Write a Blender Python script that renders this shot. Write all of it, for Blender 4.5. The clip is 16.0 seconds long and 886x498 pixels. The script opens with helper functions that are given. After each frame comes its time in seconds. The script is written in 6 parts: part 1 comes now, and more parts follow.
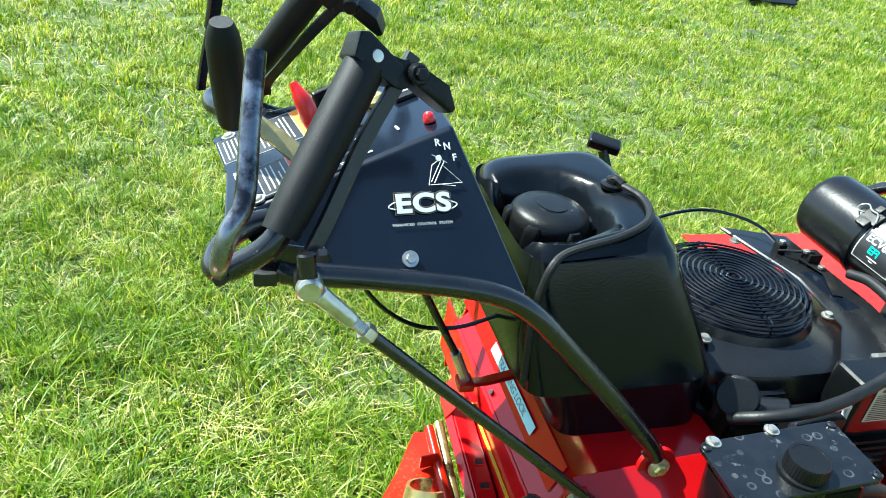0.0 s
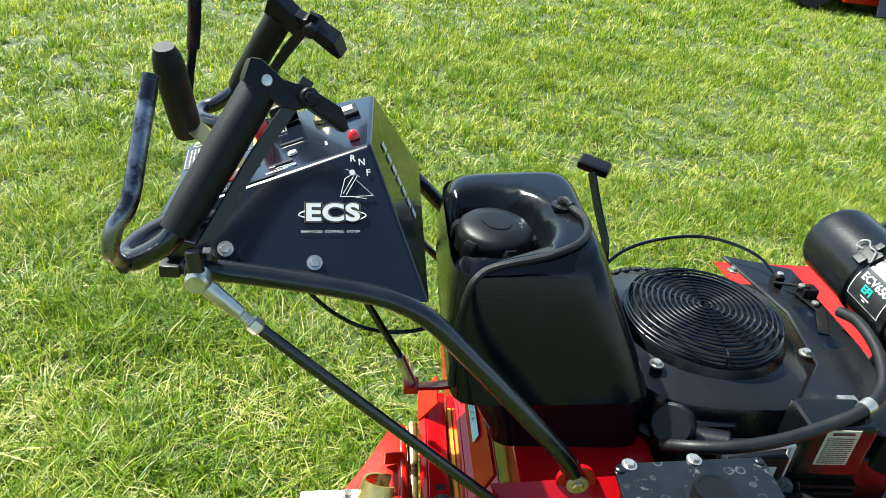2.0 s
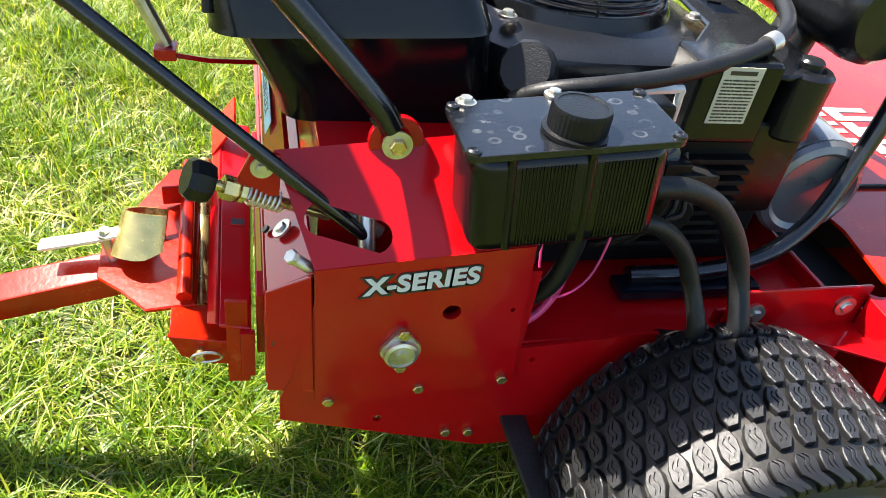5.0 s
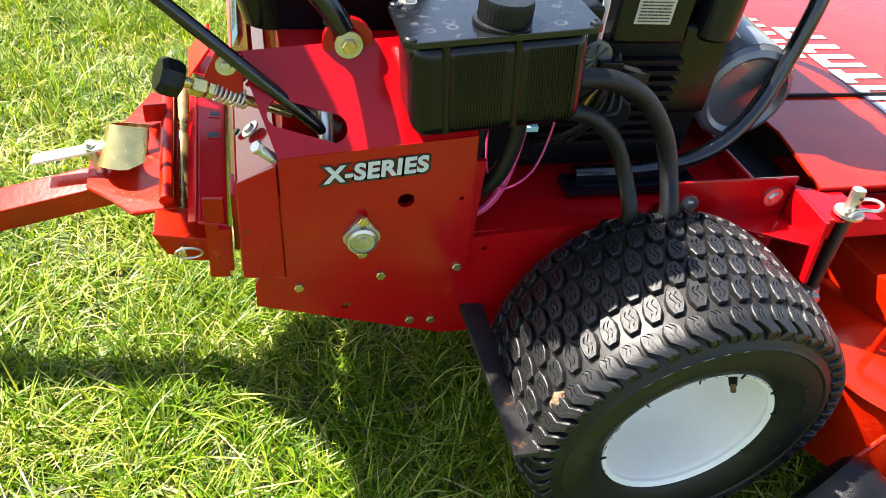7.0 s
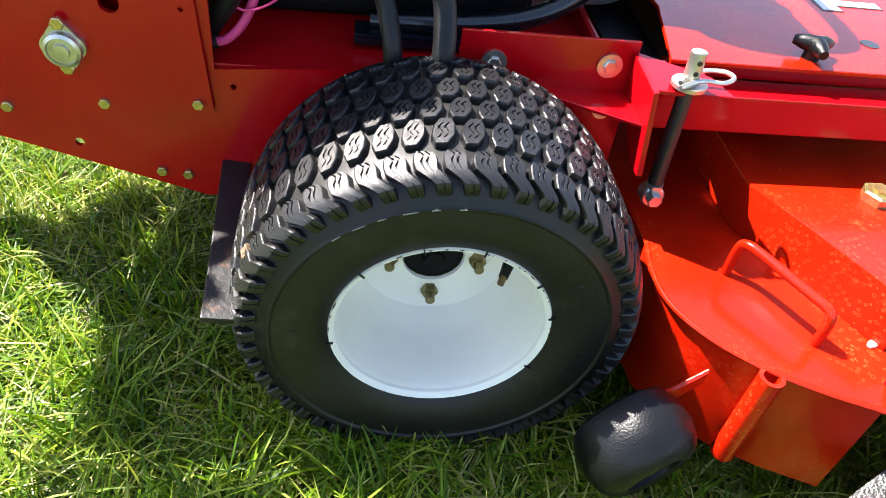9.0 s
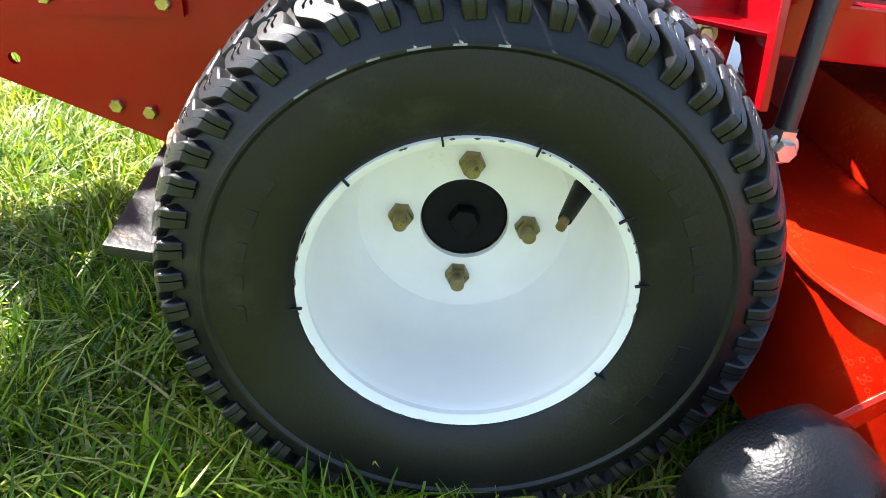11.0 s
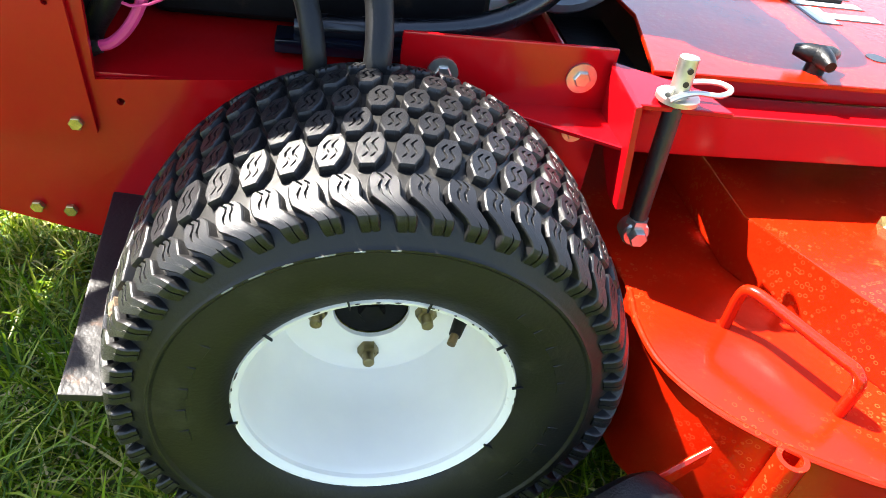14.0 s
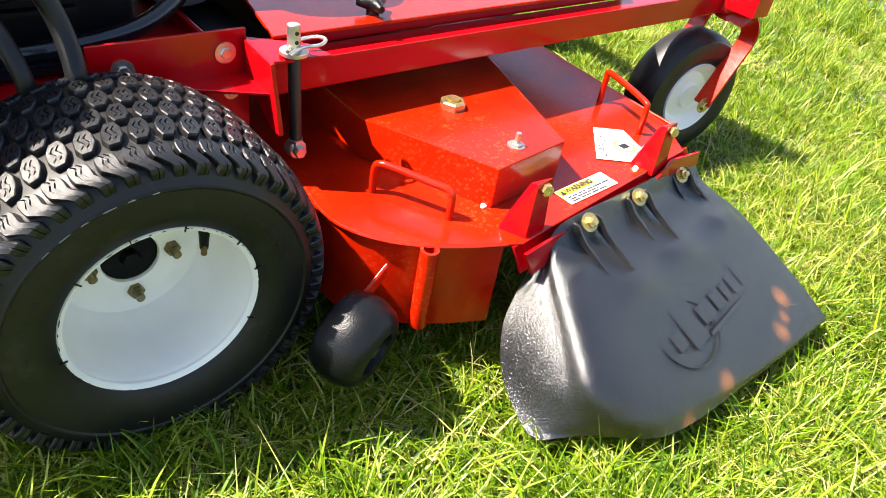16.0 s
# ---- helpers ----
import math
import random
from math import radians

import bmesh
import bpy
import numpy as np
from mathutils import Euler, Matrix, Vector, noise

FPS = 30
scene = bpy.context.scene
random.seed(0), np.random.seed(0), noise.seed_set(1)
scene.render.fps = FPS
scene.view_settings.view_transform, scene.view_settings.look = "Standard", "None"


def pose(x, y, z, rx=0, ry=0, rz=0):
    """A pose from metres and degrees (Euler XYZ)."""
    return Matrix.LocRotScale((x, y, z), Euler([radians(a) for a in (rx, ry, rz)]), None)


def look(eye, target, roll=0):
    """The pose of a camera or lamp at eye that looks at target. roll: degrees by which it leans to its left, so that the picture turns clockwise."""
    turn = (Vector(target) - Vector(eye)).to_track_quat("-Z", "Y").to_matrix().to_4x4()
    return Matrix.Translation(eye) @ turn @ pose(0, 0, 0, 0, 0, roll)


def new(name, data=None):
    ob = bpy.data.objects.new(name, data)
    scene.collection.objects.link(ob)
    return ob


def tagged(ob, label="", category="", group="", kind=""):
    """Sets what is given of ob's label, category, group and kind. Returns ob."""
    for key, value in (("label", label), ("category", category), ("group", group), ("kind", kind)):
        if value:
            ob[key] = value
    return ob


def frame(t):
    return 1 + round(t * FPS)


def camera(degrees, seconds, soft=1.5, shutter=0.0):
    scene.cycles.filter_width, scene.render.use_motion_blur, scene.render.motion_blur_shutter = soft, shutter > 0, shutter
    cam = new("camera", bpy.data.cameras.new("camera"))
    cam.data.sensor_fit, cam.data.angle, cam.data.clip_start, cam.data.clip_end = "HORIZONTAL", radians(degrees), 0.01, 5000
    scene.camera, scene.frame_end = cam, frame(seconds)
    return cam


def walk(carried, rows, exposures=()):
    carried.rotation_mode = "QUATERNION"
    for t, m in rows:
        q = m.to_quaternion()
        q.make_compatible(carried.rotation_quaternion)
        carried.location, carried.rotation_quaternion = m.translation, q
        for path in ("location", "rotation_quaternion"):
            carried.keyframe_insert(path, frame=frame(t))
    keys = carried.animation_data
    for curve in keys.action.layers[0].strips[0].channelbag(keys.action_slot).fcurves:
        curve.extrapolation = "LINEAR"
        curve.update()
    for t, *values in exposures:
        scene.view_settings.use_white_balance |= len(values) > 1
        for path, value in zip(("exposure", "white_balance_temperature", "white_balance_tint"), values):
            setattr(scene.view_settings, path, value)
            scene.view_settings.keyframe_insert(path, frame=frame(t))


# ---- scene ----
cam = camera(63.3, 16.0, soft=0.8)
PATH = [
    (0, (-0.052, 0.227, 1.388), (0.46, 1.872, 0.372), 7.7),
    (0.5, (0.071, 0.118, 1.466), (0.43, 1.812, 0.465), 8.0),
    (1, (0.168, 0.133, 1.474), (0.401, 1.851, 0.478), 7.6),
    (1.5, (0.192, 0.136, 1.471), (0.358, 1.874, 0.495), 6.0),
    (2, (0.195, 0.131, 1.448), (0.388, 1.84, 0.426), 5.8),
    (2.5, (0.223, 0.139, 1.396), (0.525, 1.758, 0.262), 7.6),
    (3, (0.255, 0.154, 1.338), (0.661, 1.676, 0.106), 10.4),
    (3.5, (0.322, 0.215, 1.248), (0.746, 1.639, -0.09), 11.9),
    (3.7, (0.359, 0.229, 1.217), (0.762, 1.611, -0.172), 12.2),
    (5.8, (0.369, 0.18, 0.936), (0.92, 1.753, -0.17), 8.4),
    (6, (0.372, 0.18, 0.939), (0.921, 1.748, -0.176), 8.5),
    (6.5, (0.376, 0.147, 0.959), (0.828, 1.714, -0.199), 6.6),
    (7, (0.391, 0.059, 0.992), (0.891, 1.512, -0.289), 8.5),
    (7.5, (0.536, 0.038, 0.956), (1.0, 1.427, -0.406), 10.5),
    (8, (0.736, 0.002, 0.92), (1.058, 1.427, -0.446), 11.2),
    (8.5, (0.825, -0.016, 0.817), (1.069, 1.457, -0.513), 8.0),
    (9, (0.839, 0.003, 0.81), (1.107, 1.469, -0.524), 8.9),
    (9.2, (0.845, 0.011, 0.806), (1.104, 1.473, -0.534), 9.0),
    (11.3, (0.907, 0.149, 0.483), (0.985, 1.881, -0.515), 6.9),
    (11.5, (0.905, 0.19, 0.51), (0.985, 1.913, -0.501), 6.9),
    (12, (0.884, 0.263, 0.546), (0.97, 1.957, -0.514), 6.4),
    (12.5, (0.888, 0.278, 0.542), (1.008, 1.991, -0.483), 7.2),
    (13, (0.886, 0.276, 0.544), (1.037, 1.986, -0.482), 8.3),
    (13.5, (0.891, 0.221, 0.576), (1.176, 1.867, -0.524), 10.6),
    (14, (0.893, 0.124, 0.711), (1.233, 1.661, -0.523), 9.8),
    (14.5, (0.868, 0.016, 0.781), (1.499, 1.433, -0.481), 8.6),
    (15, (0.778, -0.079, 0.84), (1.646, 1.209, -0.42), 7.1),
    (15.5, (0.739, -0.123, 0.848), (1.779, 1.045, -0.398), 10.9),
    (16, (0.734, -0.144, 0.86), (1.857, 0.985, -0.35), 10.6),
]
walk(cam, [(t, look(eye, target, roll)) for t, eye, target, roll in PATH], [(0.0, 2.16, 5800, -5), (0.5, 1.99, 6000, -4), (1.5, 1.90, 6150, -1), (2.5, 1.87, 6250, 4), (3.0, 1.92, 6300, 8), (3.7, 2.15, 6400, 10), (6.0, 2.55, 6800, 13), (7.0, 2.55, 6800, 13), (8.0, 2.52, 6600, 14), (9.2, 2.78, 6450, 15), (11.5, 3.08, 6350, 14), (13.0, 3.15, 6350, 14), (14.0, 3.12, 6600, 12), (15.0, 3.05, 6800, 12), (16.0, 2.42, 6900, 14)])


# ---- light ----
SUN_DIR = Vector((-0.487, 0.329, 0.809)).normalized()
world = bpy.data.worlds.new("world")
scene.world = world
world.use_nodes = True
sky = world.node_tree.nodes.new("ShaderNodeTexSky")
sky.sky_type, sky.sun_disc = "NISHITA", False
sky.sun_elevation = math.asin(SUN_DIR.z)
sky.sun_rotation = math.atan2(SUN_DIR.x, SUN_DIR.y)
world.node_tree.links.new(sky.outputs[0], world.node_tree.nodes["Background"].inputs[0])
world.node_tree.nodes["Background"].inputs[1].default_value = 0.075
sun = new("sun", bpy.data.lights.new("sun", "SUN"))
sun.data.energy, sun.data.angle, sun.data.color = 5.0, radians(0.6), (1.0, 0.95, 0.86)
sun.matrix_world = look(SUN_DIR * 30, (0, 0, 0))


# ---- materials ----
def material(name, color, rough=0.5, metal=0.0, vary=0.12, scale=30.0, bump=0.0, bump_scale=200.0, spec=0.5, coat=0.0, dirt=None, dirt_at=0.62, dirt_scale=9.0, rough_vary=0.1, rings=None, stains=()):
    """A surface with large stains, fine grain and relief."""
    m = bpy.data.materials.new(name)
    m.use_nodes = True
    n, l = m.node_tree.nodes, m.node_tree.links
    b = n["Principled BSDF"]
    tc = n.new("ShaderNodeTexCoord")
    big = n.new("ShaderNodeTexNoise")
    big.inputs["Scale"].default_value, big.inputs["Detail"].default_value = scale, 6
    l.new(tc.outputs["Object"], big.inputs["Vector"])
    ramp = n.new("ShaderNodeMapRange")
    ramp.inputs[1].default_value, ramp.inputs[2].default_value = 0.3, 0.7
    ramp.inputs[3].default_value, ramp.inputs[4].default_value = 1 - vary, 1 + vary
    l.new(big.outputs[0], ramp.inputs[0])
    mul = n.new("ShaderNodeVectorMath")
    mul.operation = "SCALE"
    mul.inputs[0].default_value = color
    l.new(ramp.outputs[0], mul.inputs["Scale"])
    col = mul.outputs[0]
    if dirt:
        spots = n.new("ShaderNodeTexNoise")
        spots.inputs["Scale"].default_value, spots.inputs["Detail"].default_value, spots.inputs["Roughness"].default_value = dirt_scale, 9, 0.7
        l.new(tc.outputs["Object"], spots.inputs["Vector"])
        edge = n.new("ShaderNodeMapRange")
        edge.inputs[1].default_value, edge.inputs[2].default_value = dirt_at, dirt_at + 0.1
        l.new(spots.outputs[0], edge.inputs[0])
        mix = n.new("ShaderNodeMix")
        mix.data_type = "RGBA"
        mix.inputs[7].default_value = (*dirt, 1)
        l.new(edge.outputs[0], mix.inputs[0])
        l.new(col, mix.inputs[6])
        col = mix.outputs[2]
    for sx, sy, sz, sr in stains:
        near = n.new("ShaderNodeVectorMath")
        near.operation = "DISTANCE"
        near.inputs[1].default_value = (sx, sy, sz)
        l.new(tc.outputs["Object"], near.inputs[0])
        rag = n.new("ShaderNodeMath")
        rag.operation = "MULTIPLY_ADD"
        rag.inputs[1].default_value = sr * 1.6
        l.new(big.outputs[0], rag.inputs[0])
        l.new(near.outputs["Value"], rag.inputs[2])
        edge = n.new("ShaderNodeMapRange")
        edge.inputs[1].default_value, edge.inputs[2].default_value, edge.inputs[3].default_value, edge.inputs[4].default_value = sr * 1.0, sr * 1.9, 0.85, 0.0
        l.new(rag.outputs[0], edge.inputs[0])
        mix = n.new("ShaderNodeMix")
        mix.data_type = "RGBA"
        mix.inputs[7].default_value = (0.14, 0.052, 0.016, 1)
        l.new(edge.outputs[0], mix.inputs[0])
        l.new(col, mix.inputs[6])
        col = mix.outputs[2]
    if rings:
        cell = n.new("ShaderNodeTexVoronoi")
        cell.inputs["Scale"].default_value = rings[3]
        l.new(tc.outputs["Object"], cell.inputs["Vector"])
        band = n.new("ShaderNodeMath")
        band.operation = "COMPARE"
        band.inputs[1].default_value, band.inputs[2].default_value = 0.26, 0.055
        l.new(cell.outputs["Distance"], band.inputs[0])
        some = n.new("ShaderNodeMath")
        some.operation = "MULTIPLY"
        l.new(band.outputs[0], some.inputs[0])
        where = n.new("ShaderNodeMapRange")
        where.inputs[1].default_value, where.inputs[2].default_value, where.inputs[4].default_value = 0.46, 0.62, 0.42
        l.new(big.outputs[0], where.inputs[0])
        l.new(where.outputs[0], some.inputs[1])
        mix = n.new("ShaderNodeMix")
        mix.data_type = "RGBA"
        mix.inputs[7].default_value = (*rings[:3], 1)
        l.new(some.outputs[0], mix.inputs[0])
        l.new(col, mix.inputs[6])
        col = mix.outputs[2]
    l.new(col, b.inputs["Base Color"])
    rr = n.new("ShaderNodeMapRange")
    rr.inputs[3].default_value, rr.inputs[4].default_value = max(0.02, rough - rough_vary), min(1, rough + rough_vary)
    l.new(big.outputs[0], rr.inputs[0])
    l.new(rr.outputs[0], b.inputs["Roughness"])
    b.inputs["Metallic"].default_value = metal
    b.inputs["Specular IOR Level"].default_value = spec
    b.inputs["Coat Weight"].default_value, b.inputs["Coat Roughness"].default_value = coat, 0.06
    if bump:
        fine = n.new("ShaderNodeTexNoise")
        fine.inputs["Scale"].default_value, fine.inputs["Detail"].default_value = bump_scale, 4
        l.new(tc.outputs["Object"], fine.inputs["Vector"])
        bp = n.new("ShaderNodeBump")
        bp.inputs["Strength"].default_value, bp.inputs["Distance"].default_value = bump, 0.002
        l.new(fine.outputs[0], bp.inputs["Height"])
        l.new(bp.outputs[0], b.inputs["Normal"])
    return m


STAINS = ((1.945, 0.175, 0.072, 0.026), (1.885, 0.128, 0.055, 0.024), (1.915, 0.145, 0.06, 0.02), (1.68, 0.107, 0.058, 0.024), (1.56, 0.092, 0.052, 0.020))
RED = material("red_paint", (0.34, 0.0020, 0.0042), 0.16, coat=0.12, spec=0.32, vary=0.10, scale=6, bump=0.05, bump_scale=60, rough_vary=0.08)
RED_WORN = material("red_paint_worn", (0.34, 0.0085, 0.0011), 0.20, coat=0.12, spec=0.26, vary=0.26, scale=8, bump=0.15, bump_scale=120, dirt=(0.40, 0.036, 0.009), dirt_at=0.62, dirt_scale=26, rings=(0.44, 0.075, 0.024, 120.0))
BLACK = material("black_paint", (0.0025, 0.0042, 0.0085), 0.18, spec=0.35, coat=0.12, vary=0.2, scale=10, bump=0.04, bump_scale=80)
BLACK_TUBE = material("black_powder_coat", (0.004, 0.0045, 0.006), 0.26, coat=0.2, vary=0.2, scale=25, bump=0.1, bump_scale=300)
TANK = material("black_tank_plastic", (0.0024, 0.0032, 0.0044), 0.16, vary=0.15, scale=12, bump=0.08, bump_scale=260, spec=0.26)
PLASTIC = material("black_grained_plastic", (0.0035, 0.0039, 0.0045), 0.36, spec=0.22, vary=0.2, scale=30, bump=0.3, bump_scale=420)
FOAM = material("black_foam_rubber", (0.003, 0.0034, 0.0042), 0.5, spec=0.25, vary=0.25, scale=40, bump=0.30, bump_scale=900)
HOSE = material("black_rubber_hose", (0.005, 0.0052, 0.0056), 0.48, spec=0.3, vary=0.25, scale=30, bump=0.3, bump_scale=250)
RUBBER = material("tyre_rubber", (0.0075, 0.0072, 0.0062), 0.46, spec=0.32, vary=0.25, scale=14, bump=0.2, bump_scale=300, dirt=(0.020, 0.0185, 0.0135), dirt_at=0.58, dirt_scale=12)
TREAD = material("tyre_tread_rubber", (0.0080, 0.0080, 0.0086), 0.34, vary=0.3, scale=30, bump=0.28, bump_scale=1500, spec=0.42)
CHUTE = material("black_moulded_rubber", (0.0062, 0.0060, 0.0064), 0.22, vary=0.25, scale=12, bump=0.85, bump_scale=330, spec=0.75, stains=STAINS)
WHITE = material("white_wheel_paint", (0.79, 0.755, 0.68), 0.35, vary=0.06, scale=10, bump=0.06, bump_scale=60, dirt=(0.45, 0.40, 0.32), dirt_at=0.65, dirt_scale=14)
ZINC = material("zinc_plated_steel", (0.52, 0.50, 0.44), 0.32, metal=0.9, vary=0.2, scale=60, bump=0.1, bump_scale=300, dirt=(0.20, 0.15, 0.09), dirt_at=0.64, dirt_scale=50)
GOLD = material("yellow_zinc_steel", (0.50, 0.39, 0.16), 0.25, metal=0.85, vary=0.2, scale=50, bump=0.1, bump_scale=300, dirt=(0.22, 0.15, 0.07), dirt_at=0.64, dirt_scale=60)
STEEL = material("worn_bare_steel", (0.20, 0.21, 0.24), 0.28, metal=0.9, vary=0.35, scale=20, bump=0.15, bump_scale=200, dirt=(0.03, 0.03, 0.035), dirt_at=0.5, dirt_scale=14)
RUSTY = material("rusty_black_steel", (0.008, 0.0075, 0.0075), 0.42, vary=0.3, scale=25, bump=0.3, bump_scale=200, dirt=(0.09, 0.040, 0.016), dirt_at=0.58, dirt_scale=30)
ENGINE = material("black_engine_shroud", (0.005, 0.0055, 0.0065), 0.26, vary=0.2, scale=12, spec=0.35, bump=0.12, bump_scale=200, dirt=(0.013, 0.013, 0.012), dirt_at=0.62, dirt_scale=14)
CASTING = material("dark_engine_casting", (0.0045, 0.0045, 0.005), 0.55, spec=0.12, vary=0.4, scale=18, bump=0.4, bump_scale=120, dirt=(0.022, 0.015, 0.010), dirt_at=0.60, dirt_scale=14)
LID = material("dusty_black_cover", (0.004, 0.0048, 0.006), 0.20, vary=0.3, scale=30, bump=0.12, bump_scale=200, dirt=(0.075, 0.08, 0.085), dirt_at=0.60, dirt_scale=34, rings=(0.06, 0.065, 0.07, 42.0))
MOULD = material("glossy_black_moulding", (0.0028, 0.0032, 0.0034), 0.20, spec=0.28, vary=0.2, scale=20, bump=0.08, bump_scale=120)
DECAL = material("white_decal", (0.52, 0.52, 0.50), 0.4, vary=0.05)
DECAL_BLACK = material("black_decal", (0.012, 0.012, 0.014), 0.35, vary=0.1)
PAPER = material("pale_label", (0.62, 0.60, 0.52), 0.5, vary=0.08)
# pale colour for the sunlit spots painted on the tyre's sidewall ridge
SUN_DASH = material("sunlit_dash", (0.20, 0.20, 0.17), 0.7, vary=0.3, scale=90)
CHIP = material("bare_dark_chips", (0.07, 0.055, 0.04), 0.6, vary=0.3, scale=60)
MUD = material("dried_mud", (0.16, 0.105, 0.06), 0.9, vary=0.4, scale=120, bump=0.8, bump_scale=300)
YELLOW = material("yellow_decal", (0.55, 0.37, 0.01), 0.45, vary=0.06)
ORANGE = material("orange_decal", (0.80, 0.26, 0.02), 0.45, vary=0.06)
CYAN = material("pale_blue_decal", (0.35, 0.62, 0.70), 0.45, vary=0.06)
GREEN = material("green_decal", (0.03, 0.50, 0.36), 0.45, vary=0.06)
RED_PLASTIC = material("red_plastic", (0.62, 0.010, 0.012), 0.28, vary=0.08, spec=0.6)
REDLABEL = material("red_decal", (0.65, 0.03, 0.02), 0.4, vary=0.05)
PINK = material("magenta_wire", (0.60, 0.04, 0.16), 0.4, vary=0.1)
BRASS = material("brass_cap", (0.28, 0.19, 0.10), 0.4, metal=0.8, vary=0.2)
NUT = material("dirty_yellow_zinc", (0.24, 0.19, 0.09), 0.38, metal=0.75, vary=0.3, scale=60, bump=0.2, bump_scale=300, dirt=(0.05, 0.04, 0.03), dirt_at=0.55, dirt_scale=60)
SILVER = material("silver_foil_label", (0.55, 0.55, 0.56), 0.35, metal=0.4, vary=0.1)
CREAM = material("yellowed_label", (0.42, 0.40, 0.29), 0.5, vary=0.08)
BLUEISH = material("dark_grey_steel", (0.11, 0.118, 0.13), 0.30, metal=0.4, vary=0.25, scale=14, coat=0.3)


def lawn_material(name, dry):
    """Leaves of grass: every blade its own green, some straw, patches over the lawn; light shines through."""
    m = bpy.data.materials.new(name)
    m.use_nodes = True
    n, l = m.node_tree.nodes, m.node_tree.links
    b, out = n["Principled BSDF"], n["Material Output"]
    geo, tc = n.new("ShaderNodeNewGeometry"), n.new("ShaderNodeTexCoord")
    patch = n.new("ShaderNodeTexNoise")
    patch.inputs["Scale"].default_value, patch.inputs["Detail"].default_value = 2.2, 5
    l.new(tc.outputs["Object"], patch.inputs["Vector"])
    add = n.new("ShaderNodeMath")
    add.operation = "ADD"
    l.new(geo.outputs["Random Per Island"], add.inputs[0])
    shift = n.new("ShaderNodeMapRange")
    shift.inputs[1].default_value, shift.inputs[2].default_value, shift.inputs[3].default_value, shift.inputs[4].default_value = 0.35, 0.70, -0.16, 0.26
    l.new(patch.outputs[0], shift.inputs[0])
    l.new(shift.outputs[0], add.inputs[1])
    ramp = n.new("ShaderNodeValToRGB")
    e = ramp.color_ramp.elements
    e[0].position, e[0].color = 0.0, (0.033, 0.082, 0.002, 1)
    e[1].position, e[1].color = 1.05 - dry, (0.40, 0.40, 0.13, 1)
    for p, c in ((0.30, (0.078, 0.158, 0.003, 1)), (0.65, (0.155, 0.250, 0.006, 1)), (0.88 - dry, (0.26, 0.31, 0.030, 1))):
        e.new(p).color = c
    l.new(add.outputs[0], ramp.inputs[0])
    l.new(ramp.outputs[0], b.inputs["Base Color"])
    b.inputs["Roughness"].default_value = 0.42
    b.inputs["Specular IOR Level"].default_value = 0.28
    thin = n.new("ShaderNodeBsdfTranslucent")
    gain = n.new("ShaderNodeVectorMath")
    gain.operation = "MULTIPLY"
    gain.inputs[1].default_value = (1.35, 1.25, 0.4)
    l.new(ramp.outputs[0], gain.inputs[0])
    l.new(gain.outputs[0], thin.inputs[0])
    mix = n.new("ShaderNodeMixShader")
    mix.inputs[0].default_value = 0.45
    l.new(b.outputs[0], mix.inputs[1])
    l.new(thin.outputs[0], mix.inputs[2])
    l.new(mix.outputs[0], out.inputs[0])
    return m


GRASS = lawn_material("grass_blades", 0.07)
STRAW = material("dry_straw", (0.31, 0.27, 0.095), 0.6, vary=0.35, scale=40)
SOIL = material("thatch_and_soil", (0.040, 0.058, 0.012), 0.9, vary=0.5, scale=5, bump=0.9, bump_scale=90, dirt=(0.12, 0.112, 0.042), dirt_at=0.58, dirt_scale=30)


# ---- shapes ----
def moved(bm, m):
    bmesh.ops.transform(bm, matrix=m, verts=bm.verts)
    return bm


def join(*bms):
    out = bms[0]
    for b in bms[1:]:
        me = bpy.data.meshes.new("tmp")
        b.to_mesh(me)
        out.from_mesh(me)
        bpy.data.meshes.remove(me)
        b.free()
    return out


def rounded(bm, r, seg=2, angle=30):
    if r > 0:
        edges = [e for e in bm.edges if len(e.link_faces) == 2 and e.calc_face_angle(0) > radians(angle)]
        bmesh.ops.bevel(bm, geom=edges, offset=r, segments=seg, profile=0.6, affect="EDGES", clamp_overlap=True)
    return bm


def box(lo, hi, r=0.002, seg=2, m=None):
    bm = bmesh.new()
    bmesh.ops.create_cube(bm, size=1)
    lo, hi = Vector(lo), Vector(hi)
    for v in bm.verts:
        v.co = Vector([(lo[i] + hi[i]) / 2 + v.co[i] * (hi[i] - lo[i]) for i in range(3)])
    rounded(bm, r, seg)
    return moved(bm, m) if m else bm


def aim(a, b):
    """A frame at a whose z axis points to b."""
    a, b = Vector(a), Vector(b)
    return Matrix.Translation(a) @ (b - a).to_track_quat("Z", "Y").to_matrix().to_4x4()


def lathe(profile, a=(0, 0, 0), b=(0, 0, 1), seg=32, closed=False):
    """Turns (radius, height) pairs round the line from a towards b."""
    bm, rings = bmesh.new(), []
    for r, h in profile:
        if r < 1e-5:
            rings.append([bm.verts.new((0, 0, h))])
        else:
            rings.append([bm.verts.new((r * math.cos(2 * math.pi * i / seg), r * math.sin(2 * math.pi * i / seg), h)) for i in range(seg)])
    pairs = list(zip(rings, rings[1:])) + ([(rings[-1], rings[0])] if closed else [])
    for p, q in pairs:
        for i in range(seg):
            j = (i + 1) % seg
            f = [p[i % len(p)], p[j % len(p)], q[j % len(q)], q[i % len(q)]]
            f = list(dict.fromkeys(f))
            if len(f) > 2:
                bm.faces.new(f)
    for ring, flip in ((rings[0], True), (rings[-1], False)):
        if not closed and len(ring) > 2:
            bm.faces.new(ring[::-1] if flip else ring)
    bmesh.ops.recalc_face_normals(bm, faces=bm.faces)
    return moved(bm, aim(a, b))


